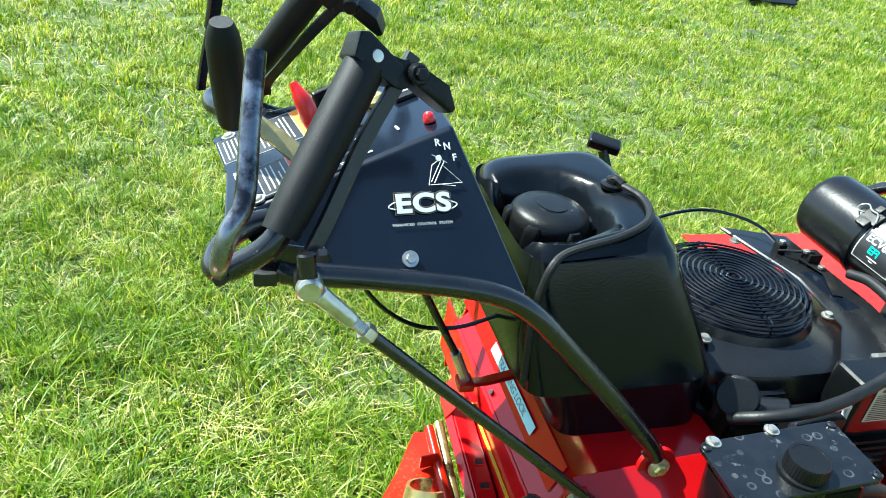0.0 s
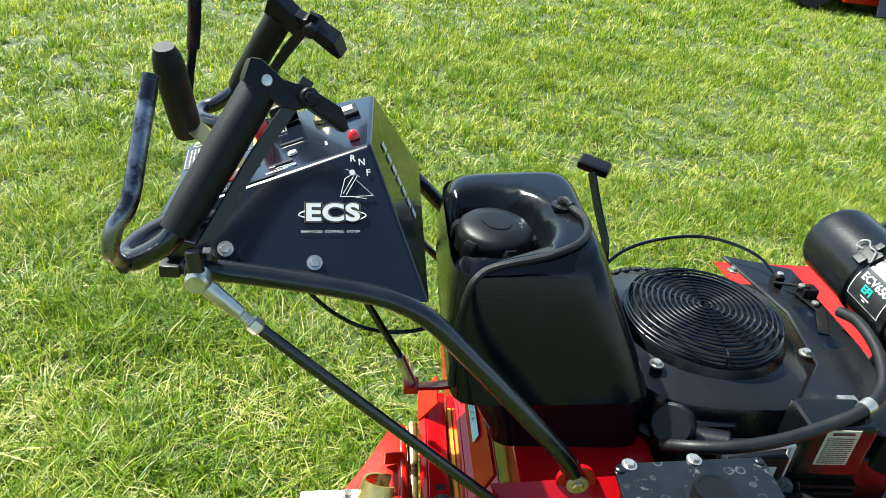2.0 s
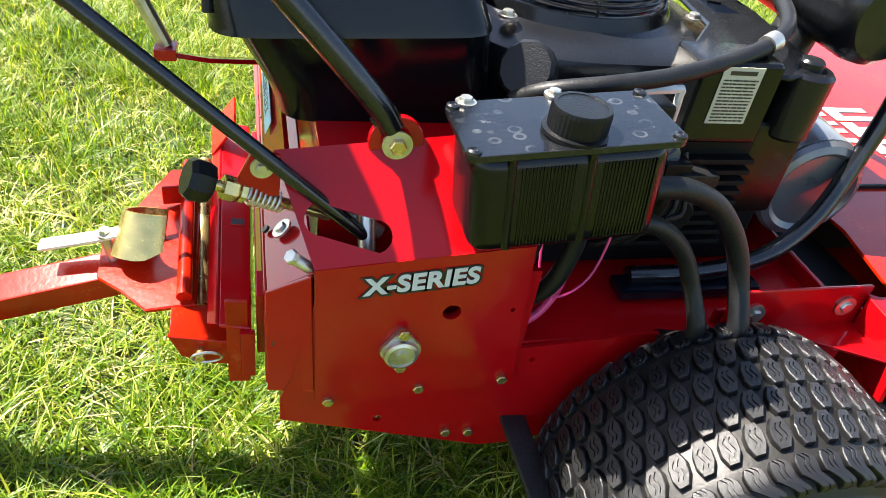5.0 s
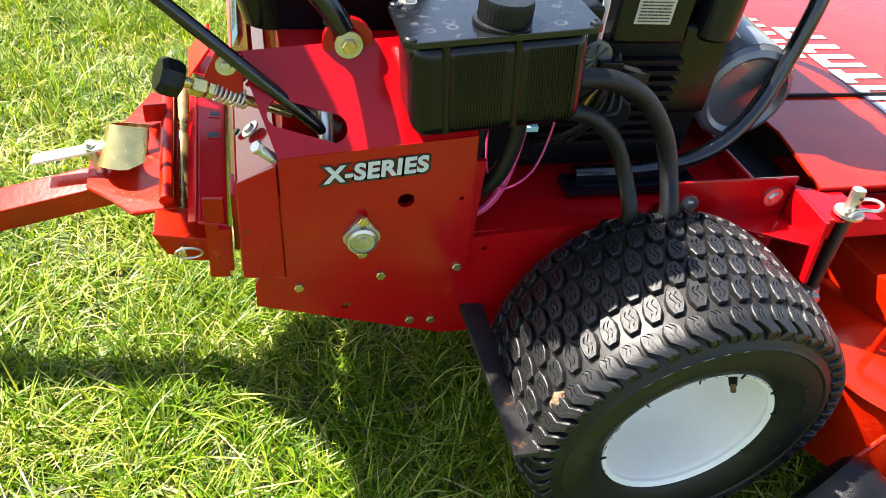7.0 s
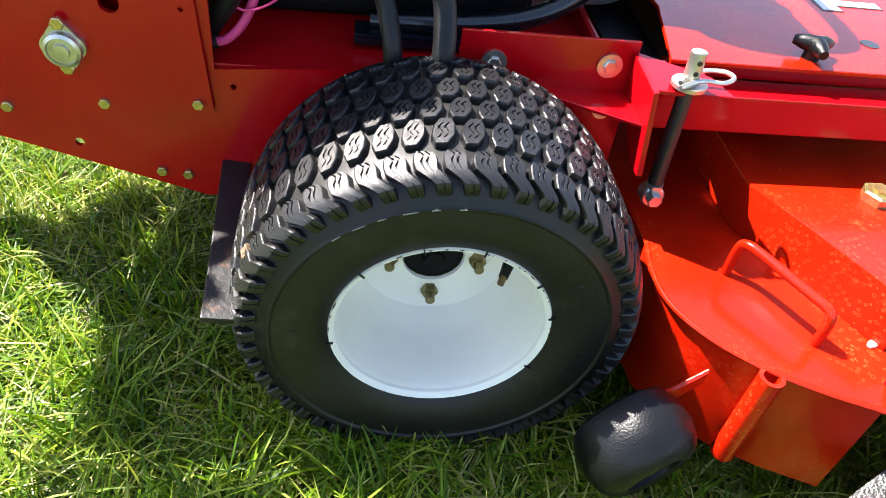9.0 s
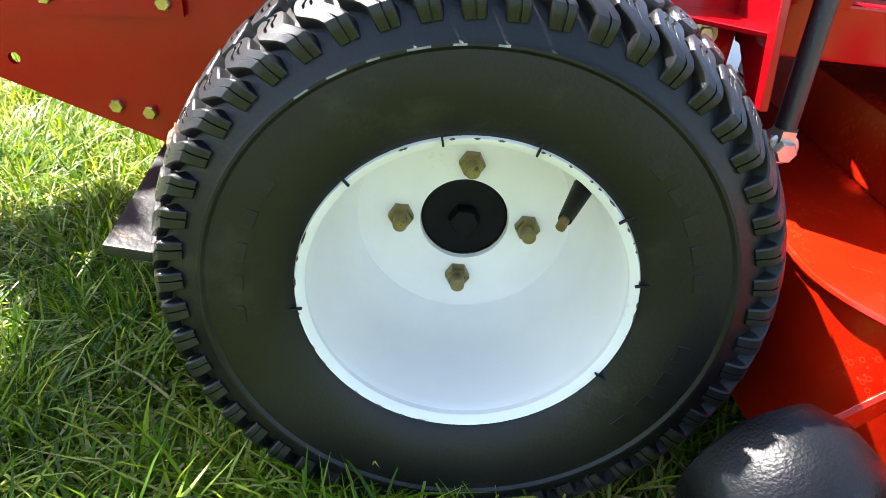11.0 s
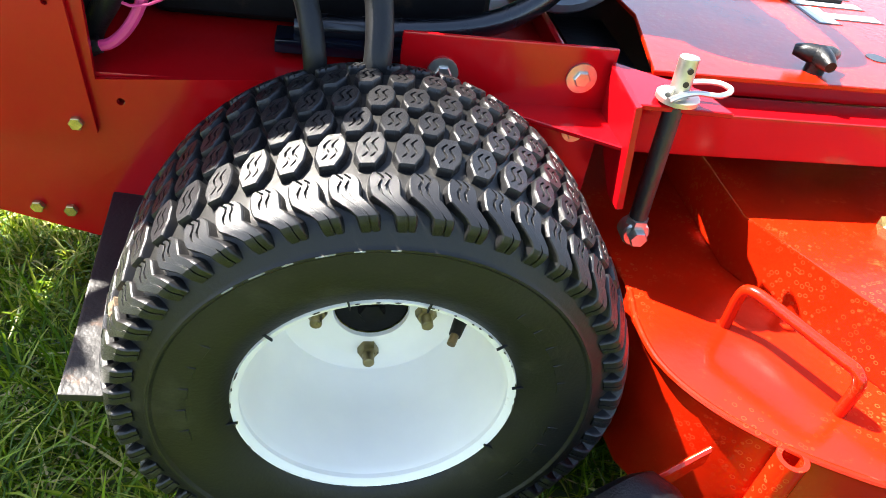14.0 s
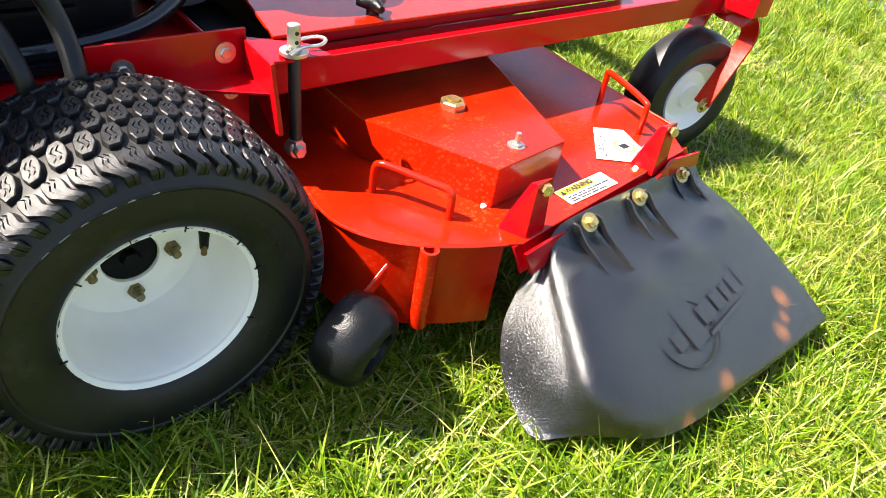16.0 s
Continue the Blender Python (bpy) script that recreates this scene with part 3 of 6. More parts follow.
def drive_wheel(cy, out, detailed):
    """A wide turf tyre on a deep white rim; out is -1 on the near side, 1 on the far side."""
    prof = [(0.1205, -0.100), (0.1268, -0.105), (0.1330, -0.111), (0.150, -0.1185), (0.170, -0.1212), (0.186, -0.1200), (0.1885, -0.1222), (0.1905, -0.1222), (0.193, -0.1190), (0.205, -0.1145), (0.2145, -0.108), (0.2215, -0.098), (0.2265, -0.080), (0.2295, -0.045), (0.2302, 0.0)]
    prof = prof + [(r, -h) for r, h in prof[::-1][1:]]
    tyre = part("tyre", lathe(prof, (AX, cy, AZ), (AX, cy + 1, AZ), 96, closed=True), RUBBER, mower, "black turf tyre with hexagonal tread blocks and muddy sidewall")
    block, lugs = to_mesh(tread_block(), "tread_block", TREAD, True), {s: to_mesh(shoulder_lug(s), "shoulder_lug", TREAD, True) for s in (-1, 1)}
    count, rest = 51, []
    rows = [(-0.0585, 2.1), (-0.0195, -0.1), (0.0195, -2.2), (0.0585, -4.4)]
    for w, phase in rows:
        for i in range(count):
            a = 2 * math.pi * i / count + radians(phase)
            m = Matrix.Translation((AX, cy, AZ)) @ Matrix.Rotation(a, 4, "Y") @ Matrix.Translation((0, w, 0.2300 - 0.35 * w * w - 28 * w ** 4)) @ Matrix.Rotation(-math.copysign(70 * abs(w) ** 2.2, w), 4, 'X')
            near = detailed and math.cos(a) > -0.25
            if near:
                piece("tread_block", block, m, tyre)
            else:
                rest.append((block, m))
    for s in (-1, 1):
        for i in range(count):
            a = 2 * math.pi * i / count + radians(4.25 if s < 0 else -6.5)
            m = Matrix.Translation((AX, cy, AZ)) @ Matrix.Rotation(a, 4, "Y")
            if detailed and s == out:
                piece("shoulder_lug", lugs[s], m, tyre)
            else:
                rest.append((lugs[s], m))
    bm = bmesh.new()
    for me, m in rest:
        n = len(bm.verts)
        bm.from_mesh(me)
        bm.verts.ensure_lookup_table()
        bmesh.ops.transform(bm, matrix=m, verts=bm.verts[n:])
    tagged(part("tread", bm, TREAD, tyre), kind="stuff")
    for a0, n, step in ((150, 5, 9.5), (48, 5, -8.5), (-8, 4, -9.0)):
        for k in range(n if detailed else 0):
            m = Matrix.Translation((AX, cy, AZ)) @ Matrix.Rotation(radians(90 - a0 - step * k), 4, "Y")
            part("sidewall_mark", box((-0.0075, out * 0.1205 - 0.0006, 0.159), (0.0070, out * 0.1205 + 0.0006, 0.172), 0.0004, 1, m), RUBBER, tyre)
    # pale bars painted where sun falls between the lugs onto the ridge
    for d, h in ((128.8, 2.2), (121.1, 2.8), (113.8, 1.8), (105.4, 3), (98.1, 1.7), (90.3, 1.5)) if detailed else ():
        m = Matrix.Translation((AX, cy, AZ)) @ Matrix.Rotation(radians(90 - d), 4, "Y")
        part("sun_dash", box((-0.0024 * h, out * 0.1222 - 0.0003, 0.1888), (0.0024 * h, out * 0.1222 + 0.0003, 0.1901), 0, 1, m), SUN_DASH, tyre)
    if detailed:
        rnd = random.Random(8)
        mud = bmesh.new()
        bmesh.ops.create_icosphere(mud, subdivisions=3, radius=0.0115)
        for v in mud.verts:
            v.co = Vector((v.co.x * 0.7, v.co.y * 0.8, v.co.z * 1.5)) * (1 + 0.35 * noise.noise(v.co * 160))
        part("mud_clod", moved(mud, Matrix.Translation((0.741, 0.554, 0.290))), MUD, tyre, "dried brown mud stuck to the tread")
    o = out
    c = (AX, cy, AZ)

    def at(r, deg, d):
        return Vector((AX + r * math.cos(radians(deg)), cy + o * d, AZ + r * math.sin(radians(deg))))
    prof = [(0.1190, 0.1020), (0.1225, 0.1060), (0.1255, 0.1070), (0.1266, 0.1045), (0.1250, 0.1005), (0.1190, 0.0970), (0.1163, 0.0900), (0.1128, 0.050), (0.1090, 0.022), (0.1050, 0.006), (0.1000, -0.006), (0.0968, -0.0125), (0.0955, -0.0175), (0.0940, -0.0195), (0.0900, -0.0198), (0.0720, -0.0165), (0.0650, -0.0145), (0.039, -0.015), (0.038, -0.020), (0.084, -0.0225), (0.096, -0.022), (0.103, -0.013), (0.1095, 0.002), (0.1130, 0.018), (0.1170, 0.050), (0.1190, 0.09)]
    rim = part("rim", lathe(prof, c, (AX, cy + o, AZ), 72, closed=True), WHITE, mower, "white painted steel rim with scuffed edge")
    rnd = random.Random(5)
    for k in range(34 if detailed else 0):
        d, w = rnd.uniform(-175, 100), rnd.uniform(0.0012, 0.0055) * rnd.choice((0.5, 1.0))
        m = Matrix.Translation(c) @ Matrix.Rotation(radians(d), 4, "Y")
        part("paint_chip", slab([m @ Vector((x, o * 0.1073, 0.1252 + z * 0.7)) for x, z in ((-w, 0.0002), (-w * 0.3, -0.0010), (w * 0.6, -0.0007), (w, 0.0004), (w * 0.1, 0.0012))], 0.0004, 0), CHIP, rim)
    for d in (15, -14, -47, 52, 78, 118, -100) if detailed else ():
        m = Matrix.Translation(c) @ Matrix.Rotation(radians(d), 4, "Y")
        part("vent_rib", box((-0.0007, o * 0.1085 - 0.0016, 0.1215), (0.0007, o * 0.1085 + 0.0012, 0.1345), 0.0003, 1, m), HOSE, rim)
    part("hub", lathe([(0.0, -0.014), (0.012, -0.014), (0.012, -0.020), (0.035, -0.020), (0.038, -0.022), (0.040, -0.04), (0, -0.04)], c, (AX, cy + o, AZ), 32), CASTING, rim, "dark greasy hub")
    part("axle_nut", hexa(at(0, 0, -0.022), at(0, 0, -0.008), 0.014), CASTING, rim)
    for d in (90, 180, 270, 0):
        p = at(0.0555, d, -0.016)
        nut = join(hexa(p, p + Vector((0, o * 0.011, 0)), 0.0112, 0.0), rod(p, p + Vector((0, o * 0.024, 0)), 0.0062, 12, bevel=0.001))
        part("lug_nut", nut, NUT, rim, "yellowed zinc wheel nut and stud")
    p = at(0.107, 38, 0.036)
    q = at(0.087, 40, 0.074)
    valve = part("valve_stem", rod(p, q, 0.0085, 14, 0.0055), HOSE, rim, "black rubber valve stem")
    if detailed:
        part("valve_cap", rod(q, q + (q - p).normalized() * 0.010, 0.004, 10), BRASS, rim)
    return tyre


NEAR_TYRE_Y = 0.640
drive_wheel(NEAR_TYRE_Y, -1, True)
drive_wheel(1.680, 1, False)


# ---- frame and side plate ----
def bolt(x, y, z, r=0.0075, mat=GOLD, washer=0.0, parent=None, d=(0, -1, 0), h=0.006):
    p, d = Vector((x, y, z)), Vector(d)
    return part("bolt", hexa(p, p + d * h, r, washer), mat, parent or mower)


def frame_parts():
    rail = [(0.398, 0.345), (0.386, 0.316), (0.386, 0.276), (0.655, 0.187), (0.715, 0.186), (0.80, 0.215), (1.185, 0.235), (1.185, 0.372), (0.845, 0.386), (0.68, 0.374), (0.68, 0.50), (0.43, 0.50)]
    fr = part("frame_rail", holed(rail, [circle(0.70, 0.352, 0.004, 10), circle(0.508, 0.262, 0.006, 10), circle(0.578, 0.449, 0.014, 16)], side(0, 0.780, 0), 0.006), RED, mower, "glossy red steel side frame with bolts")
    plate = [(0.421, 0.517), (0.661, 0.542), (0.676, 0.320), (0.428, 0.298)]
    pl = part("side_plate", holed(plate, [circle(0.578, 0.449, 0.011, 18), circle(0.652, 0.448, 0.003, 8), circle(0.522, 0.398, 0.02, 18)], side(0, 0.7725, 0), 0.005), RED, mower, "red steel side plate lettered in white")
    for x, z in ((0.442, 0.3145), (0.552, 0.326), (0.659, 0.3315)):
        bolt(x, 0.772, z, 0.0072, parent=pl)
    bolt(0.634, 0.779, 0.222, 0.0072, parent=fr)
    bolt(0.602, 0.779, 0.2255, 0.0072, parent=fr)
    # sloped panel with the slot for the control rod
    o, up = Vector((0.421, 0.7745, 0.517)), Vector((0, 0.085, 0.098)).normalized()
    xa = Vector((0.24, 0, 0.025)).normalized()
    f = frame_of(o, xa, up)
    slot = [(0.040 + 0.019 * math.cos(a) + 0.026 * math.copysign(1, math.cos(a)), 0.040 + 0.018 * math.sin(a) - 0.012 * math.copysign(1, math.cos(a))) for a in [2 * math.pi * (i + 0.5) / 20 for i in range(20)]]
    part("top_panel", holed([(0, 0), (0.2415, 0), (0.2415, 0.128), (-0.028, 0.128)], [slot], f, 0.005), RED, mower, "sloped red panel with a slot")
    # box under the tank, engine deck, rear panel
    part("tank_support", join(box((0.432, 0.864, 0.40), (0.66, 1.44, 0.598), 0.006), box((0.434, 0.852, 0.575), (0.52, 0.868, 0.60), 0.003)), RED, mower)
    part("engine_deck", join(box((0.60, 0.788, 0.366), (1.186, 1.50, 0.378), 0.002), box((0.96, 0.80, 0.376), (1.165, 0.806, 0.402), 0.002), box((1.155, 0.80, 0.376), (1.165, 1.40, 0.402), 0.003)), RED, mower)
    part("corner_cheek", slab([(0.373, 0.790, 0.326), (0.427, 0.783, 0.326), (0.420, 0.783, 0.505), (0.372, 0.800, 0.470)], 0.005, 0.001), RED, mower, "red rear corner panel with small holes")
    part("corner_weld", tube([(0.372, 0.789, 0.326), (0.400, 0.785, 0.3255), (0.426, 0.781, 0.326)], 0.003, 8, 4), RED_WORN, mower)
    part("panel_hole", rod((0.383, 0.7905, 0.400), (0.383, 0.7870, 0.400), 0.0055, 12), DECAL_BLACK, mower)
    part("rear_panel", slab([(0.374, 0.80, 0.322), (0.372, 1.50, 0.340), (0.376, 1.50, 0.470), (0.374, 0.80, 0.470)], -0.004), RED, mower)
    part("belly_pan", box((0.40, 0.80, 0.26), (1.18, 1.49, 0.268), 0.002), RED, mower)
    far = [(x, z) for x, z in rail]
    part("frame_rail", holed(far, [], side(0, 1.496, 0), 0.006), RED, mower, "glossy red steel side frame with bolts")
    words("X-SERIES", 0.0315, side(0.5375, 0.7712, 0.4980) @ pose(0, 0, 0, 0, 0, 6.0), DECAL, pl, label="white letters", shear=0.12, bold=0.0012, space=1.06)
    words("X-SERIES", 0.0315, side(0.5381, 0.7718, 0.4972) @ pose(0, 0, 0, 0, 0, 6.0), DECAL_BLACK, pl, shear=0.12, bold=0.0042, space=1.06)
    bolt(0.578, 0.812, 0.452, 0.010, parent=fr)
    part("inner_plate", box((0.44, 0.812, 0.30), (0.67, 0.816, 0.50), 0.001), RED, mower)
    # flanged bearing on the plate
    fl = [(0.018 * math.cos(a) + 0.0 * math.sin(a), (0.018 + 0.0) * math.sin(a)) for a in [2 * math.pi * i / 24 for i in range(24)]]
    outline = [(x * 1.35, z + math.copysign(0.016, z) * max(0, 1 - abs(x) / 0.013)) for x, z in fl]
    fb = part("bearing_flange", holed(outline, [], side(0.5225, 0.766, 0.397), 0.006), ZINC, pl, "zinc bearing flange with two bolts")
    part("bearing", lathe([(0.021, 0), (0.020, 0.006), (0.016, 0.008), (0.015, 0.006), (0.009, 0.006), (0.008, 0.009), (0, 0.009)], (0.5225, 0.766, 0.395), (0.5225, 0, 0.395), 28), ZINC, pl)
    for dz in (0.029, -0.024):
        bolt(0.5225 + 0.001, 0.766, 0.397 + dz, 0.0078, parent=pl)
    # step that leads to the pin bracket
    part("cross_plate", join(slab([(1.06, 0.775, 0.372), (1.19, 0.705, 0.372), (1.19, 0.80, 0.372), (1.06, 0.80, 0.372)], 0.005), box((0.965, 0.787, 0.37), (1.186, 0.793, 0.444), 0.003)), RED, mower)
    part("bracket_plate", slab([(1.178, 0.782, 0.43), (1.178, 0.70, 0.425), (1.188, 0.69, 0.315), (1.188, 0.72, 0.315), (1.182, 0.782, 0.37)], 0.008, 0.001), RED, mower)
    bolt(1.008, 0.786, 0.405, 0.009, ZINC, 0.016)
    bolt(1.152, 0.786, 0.411, 0.009, ZINC, 0.016)
    # front tubes
    part("front_tube", join(box((1.190, 0.748, 0.349), (2.46, 0.795, 0.400), 0.004), box((1.192, 0.744, 0.396), (1.262, 0.788, 0.4225), 0.001), slab([(1.182, 0.706, 0.420), (1.278, 0.700, 0.420), (1.262, 0.742, 0.422), (1.182, 0.790, 0.424)], 0.006, 0.001)), RED, mower, "red square steel tube running to the front caster")
    part("front_tube", box((1.183, 1.51, 0.368), (2.46, 1.555, 0.413), 0.004), RED, mower)
    part("front_crossbar", box((2.40, 0.66, 0.366), (2.47, 1.60, 0.415), 0.004), RED, mower)
    part("pin_nut", rod((1.221, 0.70, 0.30), (1.221, 0.70, 0.28), 0.012, 6), ZINC, mower)
    part("height_pin", rod((1.222, 0.716, 0.472), (1.2217, 0.7118, 0.424), 0.0095, 16, bevel=0.001), ZINC, mower, "steel height pin with holes")
    for k in range(3):
        part("pin_hole", rod((1.2215, 0.7060, 0.462 - 0.013 * k), (1.2214, 0.7042, 0.462 - 0.013 * k), 0.0030, 10), DECAL_BLACK, mower)
    part("pin_grease", rod((1.2217, 0.7118, 0.424), (1.2212, 0.7010, 0.296), 0.0095, 16), RUSTY, mower, "rusty lower end of the height pin")
    part("pin_washer", rod((1.222, 0.7125, 0.435), (1.222, 0.7125, 0.4305), 0.021, 20), ZINC, mower)
    loop = [(1.205, 0.700, 0.440), (1.215, 0.712, 0.4415), (1.235, 0.724, 0.4435), (1.262, 0.722, 0.446), (1.270, 0.708, 0.446), (1.255, 0.698, 0.444), (1.235, 0.704, 0.442), (1.218, 0.700, 0.440), (1.203, 0.692, 0.438)]
    part("hairpin_clip", tube(loop, 0.0028, 8), ZINC, mower, "bent wire hairpin clip")
    part("rod_eye", join(rod((1.221, 0.692, 0.283), (1.221, 0.712, 0.283), 0.015, 18, bevel=0.002), hexa(Vector((1.221, 0.692, 0.283)), Vector((1.221, 0.682, 0.283)), 0.010)), ZINC, mower)
    for x, z in ((1.153, 0.357),):
        bolt(x, 0.772, z, 0.008, ZINC, 0.012)


frame_parts()


# ---- floor pan in front of the engine ----
def floor_pan():
    pan = [(1.222, 0.776, 0.424), (2.05, 0.776, 0.424), (2.20, 0.90, 0.424), (2.20, 1.70, 0.424), (2.05, 1.82, 0.424), (1.17, 1.83, 0.424), (1.23, 1.20, 0.424), (1.255, 0.935, 0.424)]
    p = part("floor_pan", slab(pan, 0.006, 0.001), RED_WORN, mower, "glossy red floor pan with bold white lettering")
    kc = Vector((1.420, 0.808, 0.448))
    kn = join(rod((1.420, 0.808, 0.425), kc + Vector((0, 0, 0.008)), 0.011, 16, bevel=0.002), *[tube([kc, kc + Vector((0.015 * math.cos(a), 0.015 * math.sin(a), 0)), kc + Vector((0.028 * math.cos(a), 0.028 * math.sin(a), -0.001))], 0.009, 12, 3, radii=[0.012, 0.010, 0.006]) for a in (0.4, 2.5, 4.6)])
    part("pan_knob", kn, PLASTIC, mower, "black star knob")
    part("pan_hole", rod((1.535, 0.863, 0.4295), (1.535, 0.863, 0.4308), 0.013, 20), DECAL_BLACK, p)
    # two slanted rows of plain block shapes, outlined in black
    for x, y, n, wide, tall in ((1.506, 1.195, 4, 0.56, 0.62), (1.622, 0.968, 6, 0.68, 1.0)):
        for k in range(n):
            m = frame_of((x, y + 0.098 * wide * k, 0.4302), (0, 1, 0), (-1, 0.20, 0)) @ Matrix.Diagonal((wide, tall, 1, 1))
            for mat, g, z in ((DECAL_BLACK, 0.004, 0.0004), (DECAL, 0.0, 0.0010)):
                shape = ((0.0 - g, 0.084 + g, 0.088, 0.028 + 2 * g), (0.028 - g, 0.056 + g, 0.037, 0.074 + 2 * g)) if k % 2 == 0 else ((0.0 - g, 0.084 + g, 0.088, 0.028 + 2 * g), (0.0 - g, 0.026 + g, 0.037, 0.074 + 2 * g), (0.056 - g, 0.082 + g, 0.037, 0.074 + 2 * g))
                bm = join(*[box((a, c - h / 2, 0), (b, c + h / 2, z), 0) for a, b, c, h in shape])
                part("pan_decal", moved(bm, m), mat, p)
    part("pan_flange", box((1.262, 0.800, 0.398), (2.04, 0.806, 0.423), 0.001), RED, mower)
    # dark sheet added for the shade in the gap behind the pan
    part("gap_shade_sheet", box((1.190, 0.800, 0.372), (1.262, 1.45, 0.377), 0.001), CASTING, mower)


floor_pan()


# ---- cutting deck ----
def cutting_deck():
    top = [(1.222, 0.67), (1.214, 0.62), (1.219, 0.565), (1.248, 0.515), (1.295, 0.472), (1.35, 0.440), (1.415, 0.412), (1.440, 0.400), (1.95, 0.47), (2.01, 0.56), (2.03, 0.75), (2.05, 1.15), (2.0, 1.55), (1.85, 1.75), (1.60, 1.82), (1.36, 1.74), (1.24, 1.58), (1.20, 1.20)]
    deck = part("deck_shell", slab([(x, y, 0.222) for x, y in top], 0.005, 0.0015), RED_WORN, mower, "red steel mower deck with water spots and welded edge")
    rear = top[:7]
    skirt = bmesh.new()
    wall = [Vector((x, y, 0)) for x, y in [(1.205, 1.2)] + rear]
    rings = []
    for i, p in enumerate(wall):
        a, b = wall[max(0, i - 1)], wall[min(len(wall) - 1, i + 1)]
        n = Vector((-(b - a).y, (b - a).x, 0)).normalized() * 0.006
        rings.append([skirt.verts.new(p + n * k + Vector((0, 0, z))) for k, z in ((0.4, 0.224), (0.4, 0.066), (1.4, 0.066), (1.4, 0.224))])
    for p, q in zip(rings, rings[1:]):
        for k in range(4):
            skirt.faces.new([p[k], p[(k + 1) % 4], q[(k + 1) % 4], q[k]])
    skirt.faces.new(rings[0])
    skirt.faces.new(rings[-1][::-1])
    bmesh.ops.recalc_face_normals(skirt, faces=skirt.faces)
    part("deck_skirt", skirt, RED_WORN, mower)
    part("deck_skirt", slab([(2.03, 0.56, 0.07), (2.05, 1.5, 0.07), (2.05, 1.5, 0.222), (2.03, 0.56, 0.222)], 0.006), RED_WORN, mower)
    part("weld_bead", tube([(x + 0.002, y - 0.002, 0.226) for x, y in top[:7]], 0.0035, 8, 8), RED_WORN, deck)
    cover = [(1.349, 0.714), (1.457, 0.4935), (1.627, 0.514), (1.733, 0.833), (1.70, 1.16), (1.36, 1.16)]
    cv = part("belt_cover", slab([(x, y, 0.227) for x, y in cover], 0.073, 0.003, 2), RED_WORN, mower, "red sheet-metal belt cover with dried water spots")
    p = Vector((1.519, 0.687, 0.300))
    part("cover_nut", join(hexa(p, p + Vector((0, 0, 0.014)), 0.023, 0.0), rod(p, p + Vector((0, 0, 0.018)), 0.011, 16)), GOLD, cv, "large zinc hexagon nut")
    p = Vector((1.533, 0.537, 0.300))
    part("cover_stud", join(hexa(p, p + Vector((0, 0, 0.007)), 0.011, 0.015), rod(p, p + Vector((0, 0, 0.024)), 0.0045, 12)), ZINC, cv, "bright threaded stud with nut")
    h = [(1.312, 0.617, 0.226), (1.312, 0.617, 0.268), (1.316, 0.610, 0.281), (1.330, 0.586, 0.282), (1.362, 0.529, 0.279), (1.373, 0.510, 0.277), (1.377, 0.503, 0.264), (1.377, 0.503, 0.226)]
    part("lift_handle", tube(h, 0.0062, 12, 4), RED_WORN, deck, "bent round bar handle welded to the deck")
    h = [(1.945, 0.690, 0.226), (1.945, 0.690, 0.285), (1.941, 0.678, 0.297), (1.916, 0.572, 0.293), (1.912, 0.556, 0.280), (1.912, 0.556, 0.226)]
    part("lift_handle", tube(h, 0.0062, 12, 4), RED_WORN, deck)
    part("pivot_tube", lathe([(0.0145, 0), (0.0145, 0.148), (0.0095, 0.148), (0.0095, 0.0)], (1.303, 0.454, 0.080), (1.303, 0.454, 1), 24, closed=True), RED_WORN, mower, "short vertical red tube at the deck's edge")
    part("roller_bracket", slab([(1.262, 0.492, 0.19), (1.262, 0.492, 0.165), (1.155, 0.470, 0.085), (1.155, 0.470, 0.12)], 0.006, 0.0026), RED_WORN, mower)
    rc = Vector((1.176, 0.436, 0.122))
    prof = [(0.0, -0.006), (0.030, -0.008), (0.035, -0.036), (0.042, -0.039), (0.054, -0.034), (0.063, -0.024), (0.069, -0.006), (0.069, 0.018), (0.060, 0.040), (0.045, 0.047), (0.0, 0.047)]
    turn = Vector((-0.42, 1, 0.20)).normalized()
    sr = part("scalp_roller", lathe(prof, rc, rc + turn, 40), PLASTIC, mower, "smooth black plastic anti-scalp roller")
    part("roller_bolt", join(rod(rc - turn * 0.006, rc - turn * 0.026, 0.011, 16, bevel=0.002), hexa(rc - turn * 0.026, rc - turn * 0.034, 0.009)), RUSTY, sr)
    for x, y, r in ((1.453, 0.505, 0.007), (1.458, 0.441, 0.009), (1.793, 0.466, 0.007)):
        bead = bmesh.new()
        bmesh.ops.create_icosphere(bead, subdivisions=2, radius=r)
        for v in bead.verts:
            v.co = Vector((v.co.x * 1.7, v.co.y * 0.8, v.co.z * 0.5)) * (1 + 0.3 * noise.noise(v.co * 300))
        part("weld_spot", moved(bead, Matrix.Translation((x, y, 0.228)) @ Matrix.Rotation(0.5, 4, "Z")), PAPER, deck)
    # hinge plate for the discharge chute
    a, b = Vector((1.425, 0.383, 0.205)), Vector((1.99, 0.462, 0.185))
    d = (b - a).normalized()
    part("hinge_plate", slab([a + Vector((0, 0, 0.02)), a + Vector((0.02, -0.006, -0.022)), b + Vector((0, -0.006, -0.02)), b + Vector((0, 0, 0.035)), b + d * -0.12 + Vector((0, 0.002, 0.05)), b + d * -0.2 + Vector((0, 0, 0.012)), a + d * 0.16 + Vector((0, 0, 0.016)), a + d * 0.10 + Vector((0, 0, 0.024))], 0.006, 0.001), RED, mower, "red hinge plate holding the rubber chute")
